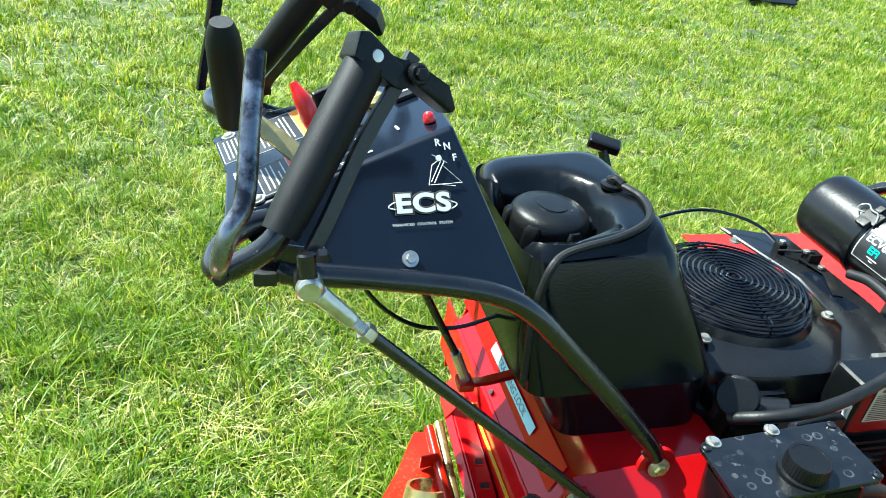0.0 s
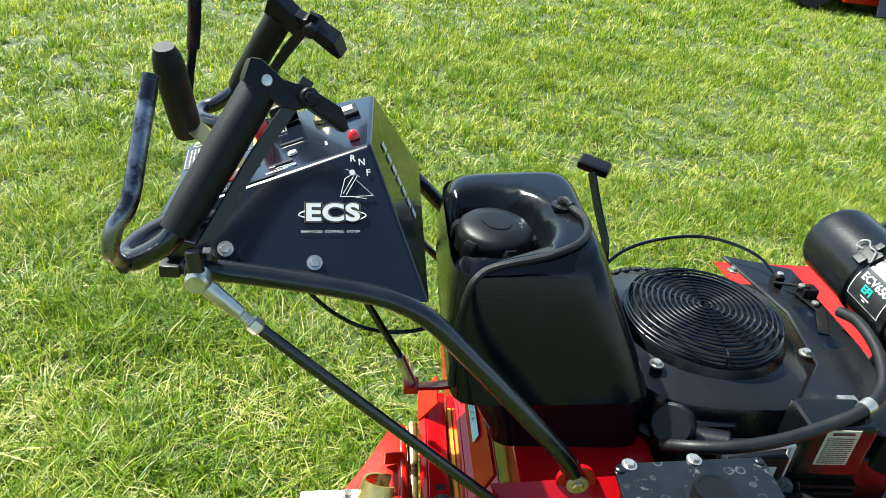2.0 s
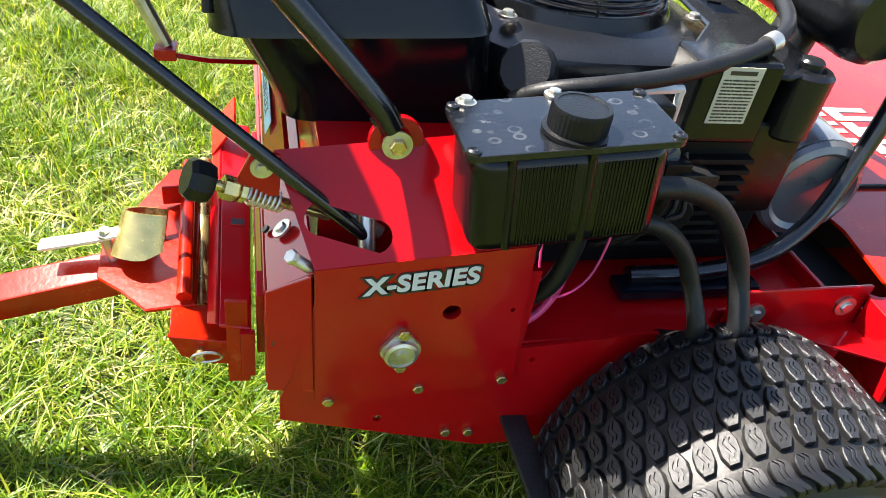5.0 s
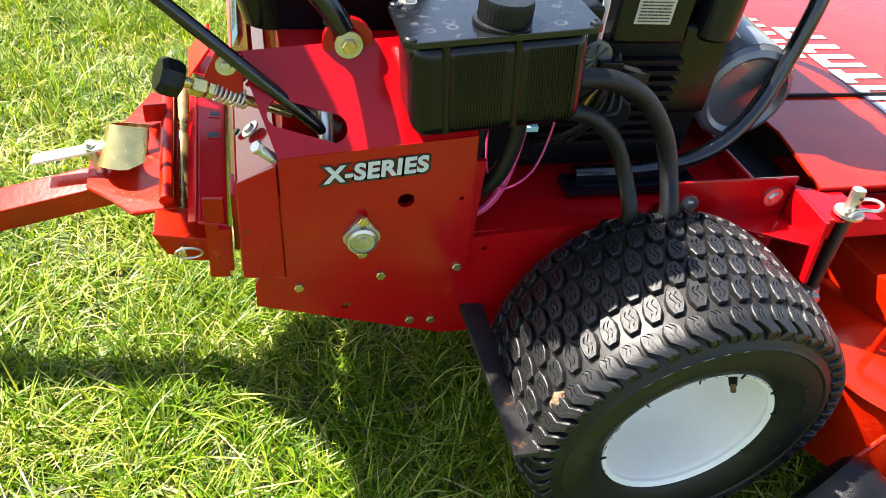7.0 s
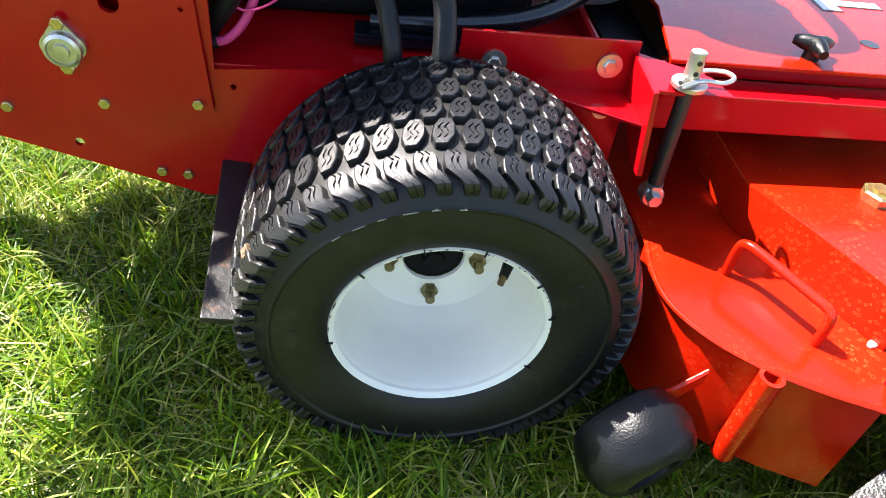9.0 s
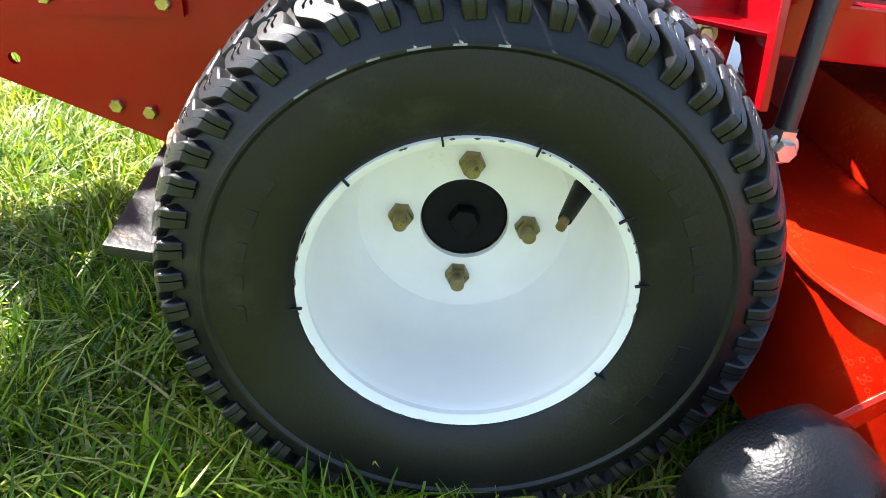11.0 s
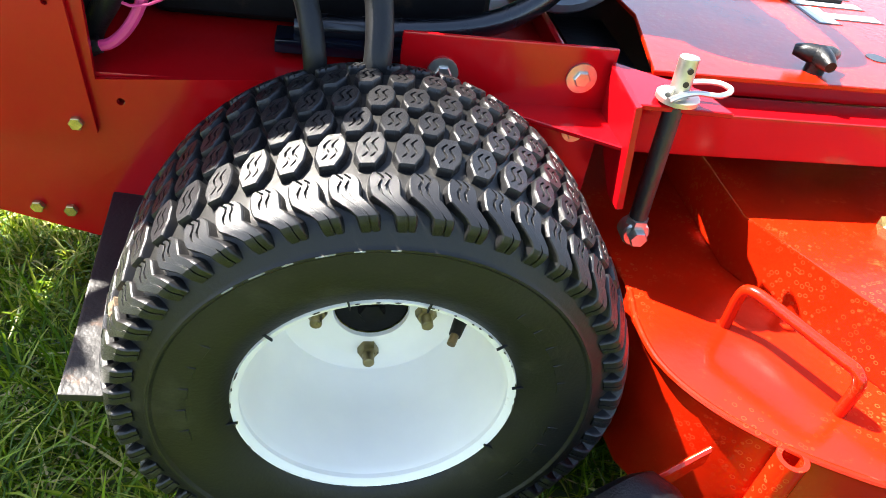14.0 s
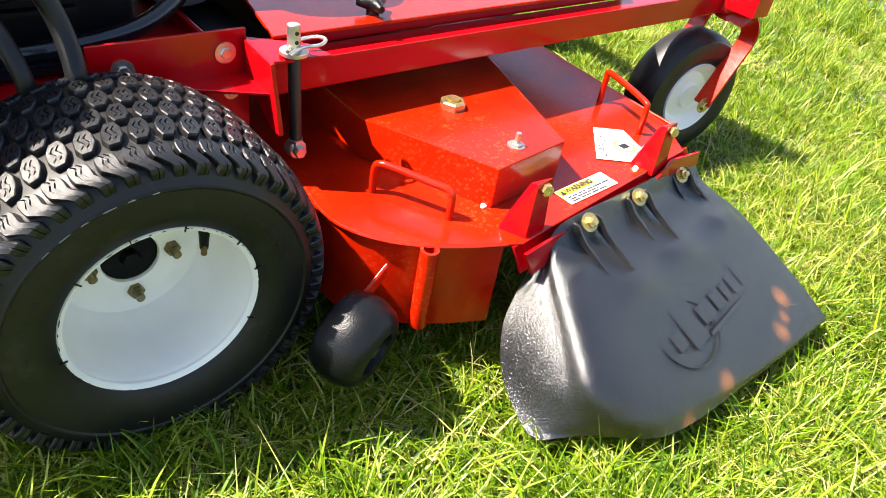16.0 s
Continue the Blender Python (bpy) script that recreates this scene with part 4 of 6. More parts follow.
    for p, w in (((1.477, 0.418, 0.307), 0.03), ((1.843, 0.455, 0.303), 0.03)):
        p = Vector(p)
        bm = bmesh.new()
        for q in ((-0.018, -0.004, 0.012), (0.014, -0.002, 0.014), (0.020, -0.008, -0.088), (-0.026, -0.012, -0.086), (-0.046, 0.030, -0.080), (-0.028, 0.042, -0.080), (-0.016, 0.012, 0.006), (0.012, 0.012, 0.004)):
            bm.verts.new(p + Vector(q))
        hull = bmesh.ops.convex_hull(bm, input=bm.verts)
        bmesh.ops.recalc_face_normals(bm, faces=bm.faces)
        br = part("hinge_bracket", rounded(bm, 0.002, 2, 20), RED, mower, "folded red chute bracket")
        part("bolt", hexa(p + Vector((0.0, -0.004, 0)), p + Vector((-0.004, -0.014, 0.002)), 0.010, 0.0), GOLD, br)
    part("hinge_strip", slab([(1.425, 0.402, 0.224), (1.975, 0.478, 0.224), (1.985, 0.455, 0.180), (1.440, 0.388, 0.176)], 0.006, 0.001), RED, mower)
    # warning plates
    f = frame_of((1.6535, 0.4625, 0.2285), (0.995, 0.07, 0), (-0.07, 0.995, 0)) @ Matrix.Diagonal((0.87, 0.93, 1, 1))
    wl = part("warning_label", box((-0.075, -0.022, 0), (0.075, 0.022, 0.0006), 0, m=f), DECAL, deck, "white and yellow warning label")
    part("label_band", box((-0.073, 0.002, 0.0006), (0.03, 0.020, 0.001), 0, m=f), YELLOW, wl)
    words("WARNING", 0.017, f @ pose(-0.012, 0.0105, 0.0012), DECAL_BLACK, wl, depth=0.0003, bold=0.0007)
    part("label_text", moved(bars(text_rows(0.13, 0.018, 3, 4), Matrix()), f @ pose(0, -0.011, 0.0007)), DECAL_BLACK, wl)
    part("label_symbol", slab([f @ Vector((-0.070, 0.004, 0.0008)), f @ Vector((-0.054, 0.004, 0.0008)), f @ Vector((-0.062, 0.018, 0.0008))], 0.0004, 0), DECAL_BLACK, wl)
    dl = part("danger_label", slab([(1.837, 0.612, 0.2285), (1.748, 0.523, 0.2285), (1.805, 0.484, 0.2285), (1.865, 0.507, 0.2285), (1.889, 0.577, 0.2285)], 0.0007, 0), DECAL, deck, "white five-sided danger label with a round symbol")
    f = frame_of((1.802, 0.558, 0.2295), (0.70, 0.71, 0), (-0.71, 0.70, 0))
    words("DANGER", 0.024, f, BLUEISH, dl, depth=0.0001)
    part("symbol_ring", lathe([(0.022, 0), (0.022, 0.0004), (0.018, 0.0004), (0.018, 0)], (1.838, 0.531, 0.2292), (1.838, 0.531, 1), 28, closed=True), YELLOW, dl)
    part("symbol", box((1.828, 0.524, 0.2292), (1.848, 0.539, 0.2297), 0), DECAL_BLACK, dl)


cutting_deck()


def discharge_chute():
    """A thick moulded rubber flap: hinge edge, a rounded fold at the rear side, ribs under three bolts."""
    rows = [
        [(1.470, 0.396, 0.170), (1.490, 0.392, 0.196), (1.530, 0.402, 0.234), (1.740, 0.425, 0.226), (1.950, 0.455, 0.208), (1.985, 0.452, 0.192)],
        [(1.436, 0.384, 0.140), (1.462, 0.356, 0.172), (1.515, 0.362, 0.202), (1.745, 0.392, 0.184), (1.950, 0.425, 0.174), (1.992, 0.420, 0.166)],
        [(1.402, 0.366, 0.100), (1.424, 0.285, 0.140), (1.480, 0.282, 0.174), (1.750, 0.315, 0.160), (1.955, 0.340, 0.148), (2.010, 0.335, 0.140)],
        [(1.372, 0.320, 0.050), (1.396, 0.222, 0.098), (1.454, 0.195, 0.132), (1.755, 0.212, 0.106), (1.965, 0.222, 0.094), (2.028, 0.218, 0.085)],
        [(1.352, 0.243, 0.022), (1.400, 0.188, 0.062), (1.482, 0.130, 0.084), (1.750, 0.112, 0.054), (1.965, 0.116, 0.046), (2.030, 0.116, 0.040)],
        [(1.352, 0.210, 0.024), (1.416, 0.170, 0.036), (1.518, 0.100, 0.046), (1.750, 0.098, 0.034), (1.965, 0.104, 0.028), (2.028, 0.108, 0.024)],
    ]
    cols = [smooth_path([rows[j][i] for j in range(6)], 9) for i in range(6)]
    grid = [smooth_path([c[k] for c in cols], 12) for k in range(len(cols[0]))]
    bolts = ((1.576, 0.389, 0.228), (1.739, 0.412, 0.214), (1.914, 0.440, 0.196))

    def pad(q):
        """Soft pads pressed out of the flap below each pair of ribs, and a ridge beside the first."""
        q = Vector(q)
        rise = 0.0
        for b in bolts:
            d = q - Vector((b[0] + 0.030, b[1] - 0.104, b[2] - 0.056))
            rise += 0.0085 / (1 + (abs(d.x) / 0.042) ** 6 + (abs(d.y) / 0.017) ** 4)
        d = q - Vector((1.520, 0.335, 0.192))
        rise += 0.007 / (1 + (abs(d.x) / 0.026) ** 4 + (abs(d.y) / 0.010) ** 4)
        return q + Vector((0.03, -0.50, 0.86)) * rise
    grid = [[pad(q) for q in r] for r in grid]
    bm = bmesh.new()
    vs = [[bm.verts.new(p) for p in r] for r in grid]
    for a, b in zip(vs, vs[1:]):
        for i in range(len(a) - 1):
            bm.faces.new([a[i], b[i], b[i + 1], a[i + 1]])
    bmesh.ops.recalc_face_normals(bm, faces=bm.faces)
    up = sum((f.normal.z for f in bm.faces))
    bmesh.ops.solidify(bm, geom=bm.faces[:], thickness=0.007 if up > 0 else -0.007)
    bmesh.ops.recalc_face_normals(bm, faces=bm.faces)
    chute = part("discharge_chute", bm, CHUTE, mower, "black moulded rubber discharge chute with ribs and rusty stains", angle=60)
    for x, y, z in bolts:
        p = Vector((x, y, z))
        n = Vector((-0.1, -0.75, 0.65)).normalized()
        part("chute_bolt", join(hexa(p + n * 0.004, p + n * 0.014, 0.0105, 0.016), rod(p, p + n * 0.020, 0.0055, 10)), GOLD, chute, "zinc bolt with washer")
        for dx in (-0.027, 0.027):
            b = p + Vector((dx, 0, 0))
            part("rib", slab([b + Vector((0, 0.008, 0.008)), b + Vector((0.002, -0.004, -0.020)), b + Vector((0.018, -0.082, -0.060)), b + Vector((0.018, -0.084, -0.0495)), b + Vector((0.006, -0.024, -0.014)), b + Vector((0.002, -0.006, 0.006))], 0.005, 0.0012), CHUTE, chute)
    # raised badge: an oval and a slanted row of plain blocks
    f = frame_of(Vector((1.700, 0.222, 0.1190)), (0.985, 0.05, -0.085), (0.0, 0.90, 0.42))
    part("badge_ring", moved(wire([(0.078 * math.cos(a) - 0.046, 0.056 * math.sin(a) - 0.030, 0.0) for a in [2 * math.pi * i / 36 for i in range(36)]], 0.0018, 6), f), CHUTE, chute)
    g = f @ pose(-0.095, -0.034, 0, 0, 0, 9) @ Matrix.Diagonal((1.38, 1.38, 1, 1))
    for k in range(7):
        h = (0.022, 0.052, 0.024, 0.024, 0.022, 0.024, 0.040)[k]
        x = (0.0, 0.028, 0.072, 0.112, 0.142, 0.164, 0.190)[k]
        part("badge_bar", moved(rounded(box((x, -0.012 if k != 1 else -0.024, -0.002), (x + (0.022, 0.036, 0.034, 0.024, 0.014, 0.020, 0.016)[k], h - 0.012, 0.0022), 0), 0.0008, 1), g), CHUTE, chute)
    part("badge_line", moved(box((0.068, -0.026, -0.002), (0.215, -0.021, 0.0020), 0.0006), g), CHUTE, chute)


discharge_chute()


def caster(y, s):
    """A swivelled front wheel; y is the fork's outer end, s points outwards."""
    hub = Vector((2.362, y - s * 0.080, 0.150))
    ax = Vector((-0.15, s, 0)).normalized()
    prof = [(0.084, -0.034), (0.090, -0.042), (0.118, -0.052), (0.146, -0.047), (0.160, -0.026), (0.163, 0.0)]
    prof = prof + [(r, -h) for r, h in prof[::-1][1:]]
    ty = part("caster_tyre", lathe(prof, hub, hub + ax, 56, closed=True), RUBBER, mower, "smooth black caster tyre")
    part("caster_rim", lathe([(0.0, 0.034), (0.030, 0.036), (0.034, 0.028), (0.062, 0.022), (0.074, 0.030), (0.084, 0.044), (0.090, 0.048), (0.092, 0.040), (0.07, 0.01), (0, 0.01)], hub, hub + ax, 40), WHITE, ty, "white painted caster rim")
    e, o = hub + ax * 0.078, hub - ax * 0.078
    pts = [e, e + Vector((0.045, 0, 0.07)), e + Vector((0.095, 0, 0.145)), e + Vector((0.102, -s * 0.004, 0.178)), e + Vector((0.090, -s * 0.02, 0.200)), hub + Vector((0.065, 0, 0.205)), o + Vector((0.090, s * 0.02, 0.200)), o + Vector((0.095, 0, 0.145)), o]
    fk = part("caster_fork", strip(smooth_path(pts, 3), (1, 0.001, -0.5), 0.044, 0.009), RED_WORN, mower, "red bent steel caster fork")
    p = e + ax * 0.006
    part("axle_bolt", hexa(p, p + ax * 0.010, 0.012, 0.020), GOLD, fk)
    q = hub + Vector((0.068, 0, 0))
    part("caster_spindle", join(rod((q.x, q.y, 0.350), (q.x, q.y, 0.47), 0.020, 20, bevel=0.002), rod((q.x, q.y, 0.358), (q.x, q.y, 0.435), 0.034, 24, bevel=0.002)), RED, mower)


caster(0.672, -1)
caster(1.60, 1)


# ---- engine ----
def engine():
    body = part("crankcase", join(box((0.70, 0.93, 0.38), (1.08, 1.40, 0.60), 0.02, 3), box((0.80, 0.90, 0.44), (1.0, 1.0, 0.62), 0.015)), CASTING, mower, "dark engine casting with cooling fins")
    for k in range(9):
        part("fin", box((0.79, 0.885, 0.45 + 0.016 * k), (0.99, 0.93, 0.457 + 0.016 * k), 0.001), CASTING, body)
    sh = blob([(0.560, 0.820, 1.160, 0.205, 0.222, 3.6), (0.612, 0.820, 1.160, 0.212, 0.228, 3.6), (0.616, 0.818, 1.160, 0.200, 0.212, 3.4), (0.662, 0.818, 1.160, 0.198, 0.208, 3.4), (0.676, 0.816, 1.160, 0.192, 0.202, 3.2), (0.682, 0.812, 1.158, 0.184, 0.190, 2.7), (0.688, 0.802, 1.157, 0.166, 0.168, 2.3), (0.696, 0.796, 1.156, 0.150, 0.150, 2.0), (0.712, 0.794, 1.156, 0.144, 0.144, 2.0)], 64)
    shroud = part("engine_shroud", sh, ENGINE, mower, "black moulded engine shroud with dust")
    part("shroud_plate", slab([(0.86, 0.925, 0.688), (0.99, 0.885, 0.692), (1.050, 0.910, 0.694), (1.075, 1.10, 0.696), (1.075, 1.36, 0.694), (0.94, 1.41, 0.692), (0.985, 1.20, 0.694), (0.965, 1.05, 0.694)], 0.008, 0.003), ENGINE, shroud)
    # round wire grille over the fan
    c = Vector((0.794, 1.156, 0.742))
    for i in range(13):
        r = 0.012 + 0.0104 * i
        part("grille_ring", wire([c + Vector((r * math.cos(a), r * math.sin(a), -0.010 * max(0, i - 10) / 2)) for a in [2 * math.pi * k / 48 for k in range(48)]], 0.0021, 6), BLACK, shroud)
    for k in range(3):
        r = 0.1385
        part("grille_ring", wire([c + Vector((r * math.cos(a), r * math.sin(a), -0.018 - 0.009 * k)) for a in [2 * math.pi * j / 48 for j in range(48)]], 0.0021, 6), BLACK, shroud)
    for k in range(6):
        a = math.pi * k / 3 + 0.45
        d = Vector((math.cos(a), math.sin(a), 0))
        part("grille_spoke", tube([c + d * 0.01 + Vector((0, 0, -0.004)), c + d * 0.122 + Vector((0, 0, -0.005)), c + d * 0.136 + Vector((0, 0, -0.014)), c + d * 0.139 + Vector((0, 0, -0.042))], 0.0026, 6, 3), BLACK, shroud)
    part("fan_disc", lathe([(0.132, 0.0), (0.132, 0.004), (0.03, 0.012), (0, 0.012)], (0.794, 1.156, 0.708), (0.794, 1.156, 1), 40), CASTING, shroud)
    for x, y, z in ((0.674, 1.037, 0.706), (0.95, 1.362, 0.696), (0.966, 1.086, 0.700), (0.967, 0.958, 0.703), (1.03, 1.20, 0.70)):
        p = Vector((x, y, z - 0.006))
        part("bolt", hexa(p, p + Vector((0, 0, 0.008)), 0.008, 0.012), ZINC, shroud)
    # oil filler, label box, side castings
    part("oil_filler", lathe([(0.032, 0), (0.034, 0.004), (0.034, 0.022), (0.030, 0.026), (0, 0.026)], (0.675, 0.925, 0.675), (0.62, 0.87, 0.72), 12), PLASTIC, mower, "black round oil filler cap")
    part("intake_housing", join(box((0.66, 0.945, 0.60), (0.80, 1.0, 0.655), 0.012, 3), rod((0.70, 0.93, 0.64), (0.76, 0.90, 0.655), 0.022, 20, bevel=0.003)), ENGINE, mower)
    part("control_module", box((0.735, 0.862, 0.60), (0.835, 0.905, 0.668), 0.004), PLASTIC, mower)
    md = part("module_bracket", tube([(0.728, 0.858, 0.61), (0.728, 0.858, 0.672), (0.735, 0.862, 0.680), (0.832, 0.875, 0.684), (0.840, 0.875, 0.676), (0.842, 0.875, 0.61)], 0.005, 8, 3), SILVER, mower, "bright sheet-metal bracket")
    part("module_label", box((0.752, 0.8605, 0.626), (0.818, 0.8615, 0.652), 0), SILVER, mower)
    cv = part("valve_cover", box((0.862, 0.880, 0.610), (0.975, 0.95, 0.716), 0.010, 3), MOULD, mower, "black valve cover with a pale data label")
    far = part("far_cylinder", box((0.98, 1.20, 0.39), (1.12, 1.46, 0.60), 0.015, 2), CASTING, mower, "dark finned engine cylinder")
    for k in range(8):
        part("fin", box((0.97, 1.19, 0.42 + 0.022 * k), (1.13, 1.47, 0.427 + 0.022 * k), 0.001), CASTING, far)
    # added dark backing in place of the shaded void under the pan
    part("under_pan_backing", box((1.19, 1.05, 0.300), (1.60, 1.056, 0.436), 0.001), CASTING, mower)
    part("oil_filter", join(rod((1.035, 0.915, 0.61), (1.035, 0.915, 0.700), 0.034, 24, bevel=0.005), rod((1.035, 0.915, 0.695), (1.035, 0.915, 0.712), 0.016, 16, bevel=0.003)), ENGINE, mower)
    part("side_housing", box((0.985, 0.900, 0.49), (1.065, 0.97, 0.630), 0.010, 3), MOULD, mower)
    lab = part("data_label", box((0.889, 0.8785, 0.640), (0.943, 0.8795, 0.712), 0), CREAM, cv, "pale label with rows of small print")
    part("label_text", moved(bars(text_rows(0.046, 0.056, 13, 9, 0.40), Matrix()), side(0.916, 0.8782, 0.670)), DECAL_BLACK, lab)
    part("label_mark", bars([(-0.018, 0.018, 0, 0.005)], side(0.916, 0.8782, 0.705)), DECAL_BLACK, lab)
    part("lower_casting", join(box((0.86, 0.905, 0.46), (0.98, 0.97, 0.61), 0.012, 2), rod((0.90, 0.90, 0.50), (0.90, 0.88, 0.50), 0.03, 20, bevel=0.004)), CASTING, mower)
    part("plug_connector", join(box((0.862, 0.842, 0.560), (0.905, 0.870, 0.588), 0.004), box((0.90, 0.848, 0.566), (0.918, 0.866, 0.584), 0.002)), HOSE, mower, "grey-black plug connector")
    part("plug_lead", tube([(0.862, 0.856, 0.573), (0.845, 0.852, 0.560), (0.838, 0.858, 0.53), (0.85, 0.87, 0.49)], 0.006, 10, 4), BRASS, mower)
    for k in range(3):
        part("wire", tube([(0.79 + 0.02 * k, 0.865, 0.47), (0.82 + 0.02 * k, 0.845, 0.50 + 0.01 * k), (0.86 + 0.015 * k, 0.855, 0.53), (0.88, 0.88, 0.56 + 0.02 * k)], 0.0035, 8, 4), HOSE, mower)
    part("injector_wiring", join(tube([(0.80, 0.87, 0.52), (0.83, 0.85, 0.56), (0.865, 0.86, 0.585), (0.90, 0.875, 0.57)], 0.009, 10), tube([(0.84, 0.86, 0.50), (0.85, 0.845, 0.55), (0.87, 0.86, 0.60)], 0.007, 10), box((0.84, 0.848, 0.575), (0.875, 0.872, 0.60), 0.003)), PLASTIC, mower)
    part("pulley", join(lathe([(0.024, 0), (0.024, 0.006), (0.008, 0.008), (0, 0.008)], (0.838, 0.868, 0.600), (0.838, 0, 0.600), 20), *[box((0.836, 0.858, 0.603), (0.840, 0.862, 0.620), 0, m=Matrix.Translation((0.838, 0, 0.600)) @ Matrix.Rotation(2 * math.pi * k / 8, 4, "Y") @ Matrix.Translation((-0.838, 0, -0.600))) for k in range(8)]), BLUEISH, mower)
    # muffler drum with its pipe guard
    part("muffler", join(lathe([(0.0, 0), (0.070, 0.0), (0.082, 0.006), (0.082, 0.30), (0.070, 0.31), (0, 0.31)], (1.162, 0.945, 0.500), (1.175, 1.25, 0.510), 36), ), BLUEISH, mower, "dark grey steel muffler drum")
    part("muffler_end", lathe([(0.0, 0.006), (0.060, 0.006), (0.068, 0.0), (0.078, 0.004), (0.083, 0.012)], (1.161, 0.935, 0.499), (1.162, 0.97, 0.500), 32), BLUEISH, mower)
    g = [(0.86, 0.875, 0.405), (0.98, 0.872, 0.41), (1.08, 0.885, 0.425), (1.15, 0.905, 0.47), (1.196, 0.928, 0.545), (1.225, 0.945, 0.66), (1.25, 0.985, 0.79), (1.262, 1.05, 0.845), (1.258, 1.20, 0.86), (1.25, 1.32, 0.84), (1.22, 1.38, 0.78)]
    part("guard_bar", tube(g, 0.0135, 14, 6), BLACK_TUBE, mower, "bent black tubular guard bar")
    part("belt_guard", box((0.84, 0.845, 0.385), (1.06, 0.885, 0.400), 0.003), BLACK, mower)
    # dark filler box that stands for the shadow behind the crankcase
    part("crank_shadow_box", box((0.66, 0.96, 0.378), (0.72, 1.40, 0.62), 0.004), CASTING, mower)


engine()


def air_cleaner():
    """A lying canister with two clamp bands, clips and a printed label."""
    a, b = Vector((1.150, 1.375, 0.775)), Vector((1.180, 0.965, 0.752))
    L = (b - a).length
    prof = [(0.0, 0), (0.070, 0.0), (0.084, 0.008), (0.089, 0.022), (0.089, 0.145), (0.093, 0.149), (0.093, 0.160), (0.088, 0.164), (0.088, 0.262), (0.094, 0.266), (0.094, 0.278), (0.089, 0.282), (0.089, L - 0.03), (0.083, L - 0.01), (0.070, L), (0.0, L)]
    prof = [(r * 0.86, h) for r, h in prof]
    ac = part("air_cleaner", lathe(prof, a, b, 56), ENGINE, mower, "black cylindrical air cleaner canister with a label")
    M = aim(a, b)
    axis = (b - a).normalized()
    out = Vector((-0.90, 0, 0.44))
    out = (out - axis * out.dot(axis)).normalized()
    tang = axis.cross(out).normalized()

    def wrap(z0, z1, a0, a1, r, n=10):
        bm = bmesh.new()
        ring = []
        for i in range(n + 1):
            t = a0 + (a1 - a0) * i / n
            d = out * math.cos(t) + tang * math.sin(t)
            ring.append([bm.verts.new(a + axis * z + d * r) for z in (z0, z1)])
        for p, q in zip(ring, ring[1:]):
            bm.faces.new([p[0], p[1], q[1], q[0]])
        bmesh.ops.recalc_face_normals(bm, faces=bm.faces)
        return bm
    lab = part("canister_label", wrap(0.168, 0.258, -0.62, 0.62, 0.0761), DECAL_BLACK, ac, "black label with white and green letters")
    for z0, z1, a0, a1 in ((0.169, 0.1705, -0.6, 0.6), (0.2555, 0.257, -0.6, 0.6), (0.169, 0.257, -0.6, -0.585), (0.169, 0.257, 0.585, 0.6)):
        part("label_line", wrap(z0, z1, a0, a1, 0.0766), DECAL, lab)
    side_sign = 1 if tang.z < 0 else -1

    def spot(z, t):
        d = out * math.cos(t) + tang * math.sin(t)
        o = a + axis * z + d * 0.0769
        down = (-out * math.sin(t) + tang * math.cos(t)) * side_sign
        return frame_of(o, axis, -down)
    part("brand_bar", wrap(0.182, 0.214, -0.52 * side_sign, -0.40 * side_sign, 0.0767), DECAL, lab)
    part("line_bar", moved(bars([(-0.036, 0.008, 0.0, 0.006), (0.013, 0.036, 0.0, 0.006)], Matrix()), spot(0.213, -0.27 * side_sign)), DECAL, lab)
    words("ECV650", 0.021, spot(0.213, -0.02 * side_sign), DECAL, lab, depth=0.0001, bold=0.0004)
    words("EFI", 0.020, spot(0.208, 0.22 * side_sign), GREEN, lab, depth=0.0001, bold=0.0004)
    part("small_print", moved(bars([(-0.012, 0.012, 0.002, 0.002), (-0.004, 0.004, -0.003, 0.002)], Matrix()), spot(0.213, 0.42 * side_sign)), DECAL, lab)
    for z in (0.154, 0.272):
        f = spot(z, -0.45 * side_sign)
        clip = part("clip", moved(join(box((-0.020, -0.016, 0), (0.020, 0.014, 0.007), 0.003), box((-0.012, -0.030, 0.001), (0.012, -0.012, 0.012), 0.003), box((-0.007, 0.01, 0.004), (0.007, 0.026, 0.012), 0.002)), f), PLASTIC, ac, "black plastic over-centre clip")
        part("clip_wire", moved(tube([(-0.016, -0.004, 0.009), (-0.030, -0.008, 0.010), (-0.036, 0.006, 0.007), (-0.024, 0.014, 0.009), (-0.008, 0.006, 0.012), (0.008, 0.006, 0.012), (0.020, -0.01, 0.009)], 0.0016, 6, 4), f), ZINC, clip)
    part("intake_boot", tube([(1.10, 1.06, 0.62), (1.13, 1.08, 0.67), (1.16, 1.10, 0.72)], 0.034, 16, 4), HOSE, mower)
    # governor linkage
    lk = part("throttle_linkage", join(strip([(1.02, 1.13, 0.705), (1.05, 1.20, 0.708), (1.03, 1.26, 0.712)], (0, 0, 1), 0.02, 0.003), rod((1.0, 1.29, 0.71), (1.04, 1.24, 0.735), 0.003, 8), box((1.03, 1.235, 0.70), (1.06, 1.26, 0.73), 0.003), box((1.0, 1.29, 0.70), (1.02, 1.31, 0.722), 0.003)), CASTING, mower, "small dark throttle linkage")
    for q in ((1.03, 1.25, 0.728), (1.012, 1.30, 0.722), (1.045, 1.215, 0.712)):
        part("linkage_screw", hexa(Vector(q), Vector(q) + Vector((0, 0, 0.006)), 0.007), ZINC, lk)
    part("linkage_plate", box((1.0, 1.09, 0.696), (1.055, 1.22, 0.703), 0.002), BLACK, mower)
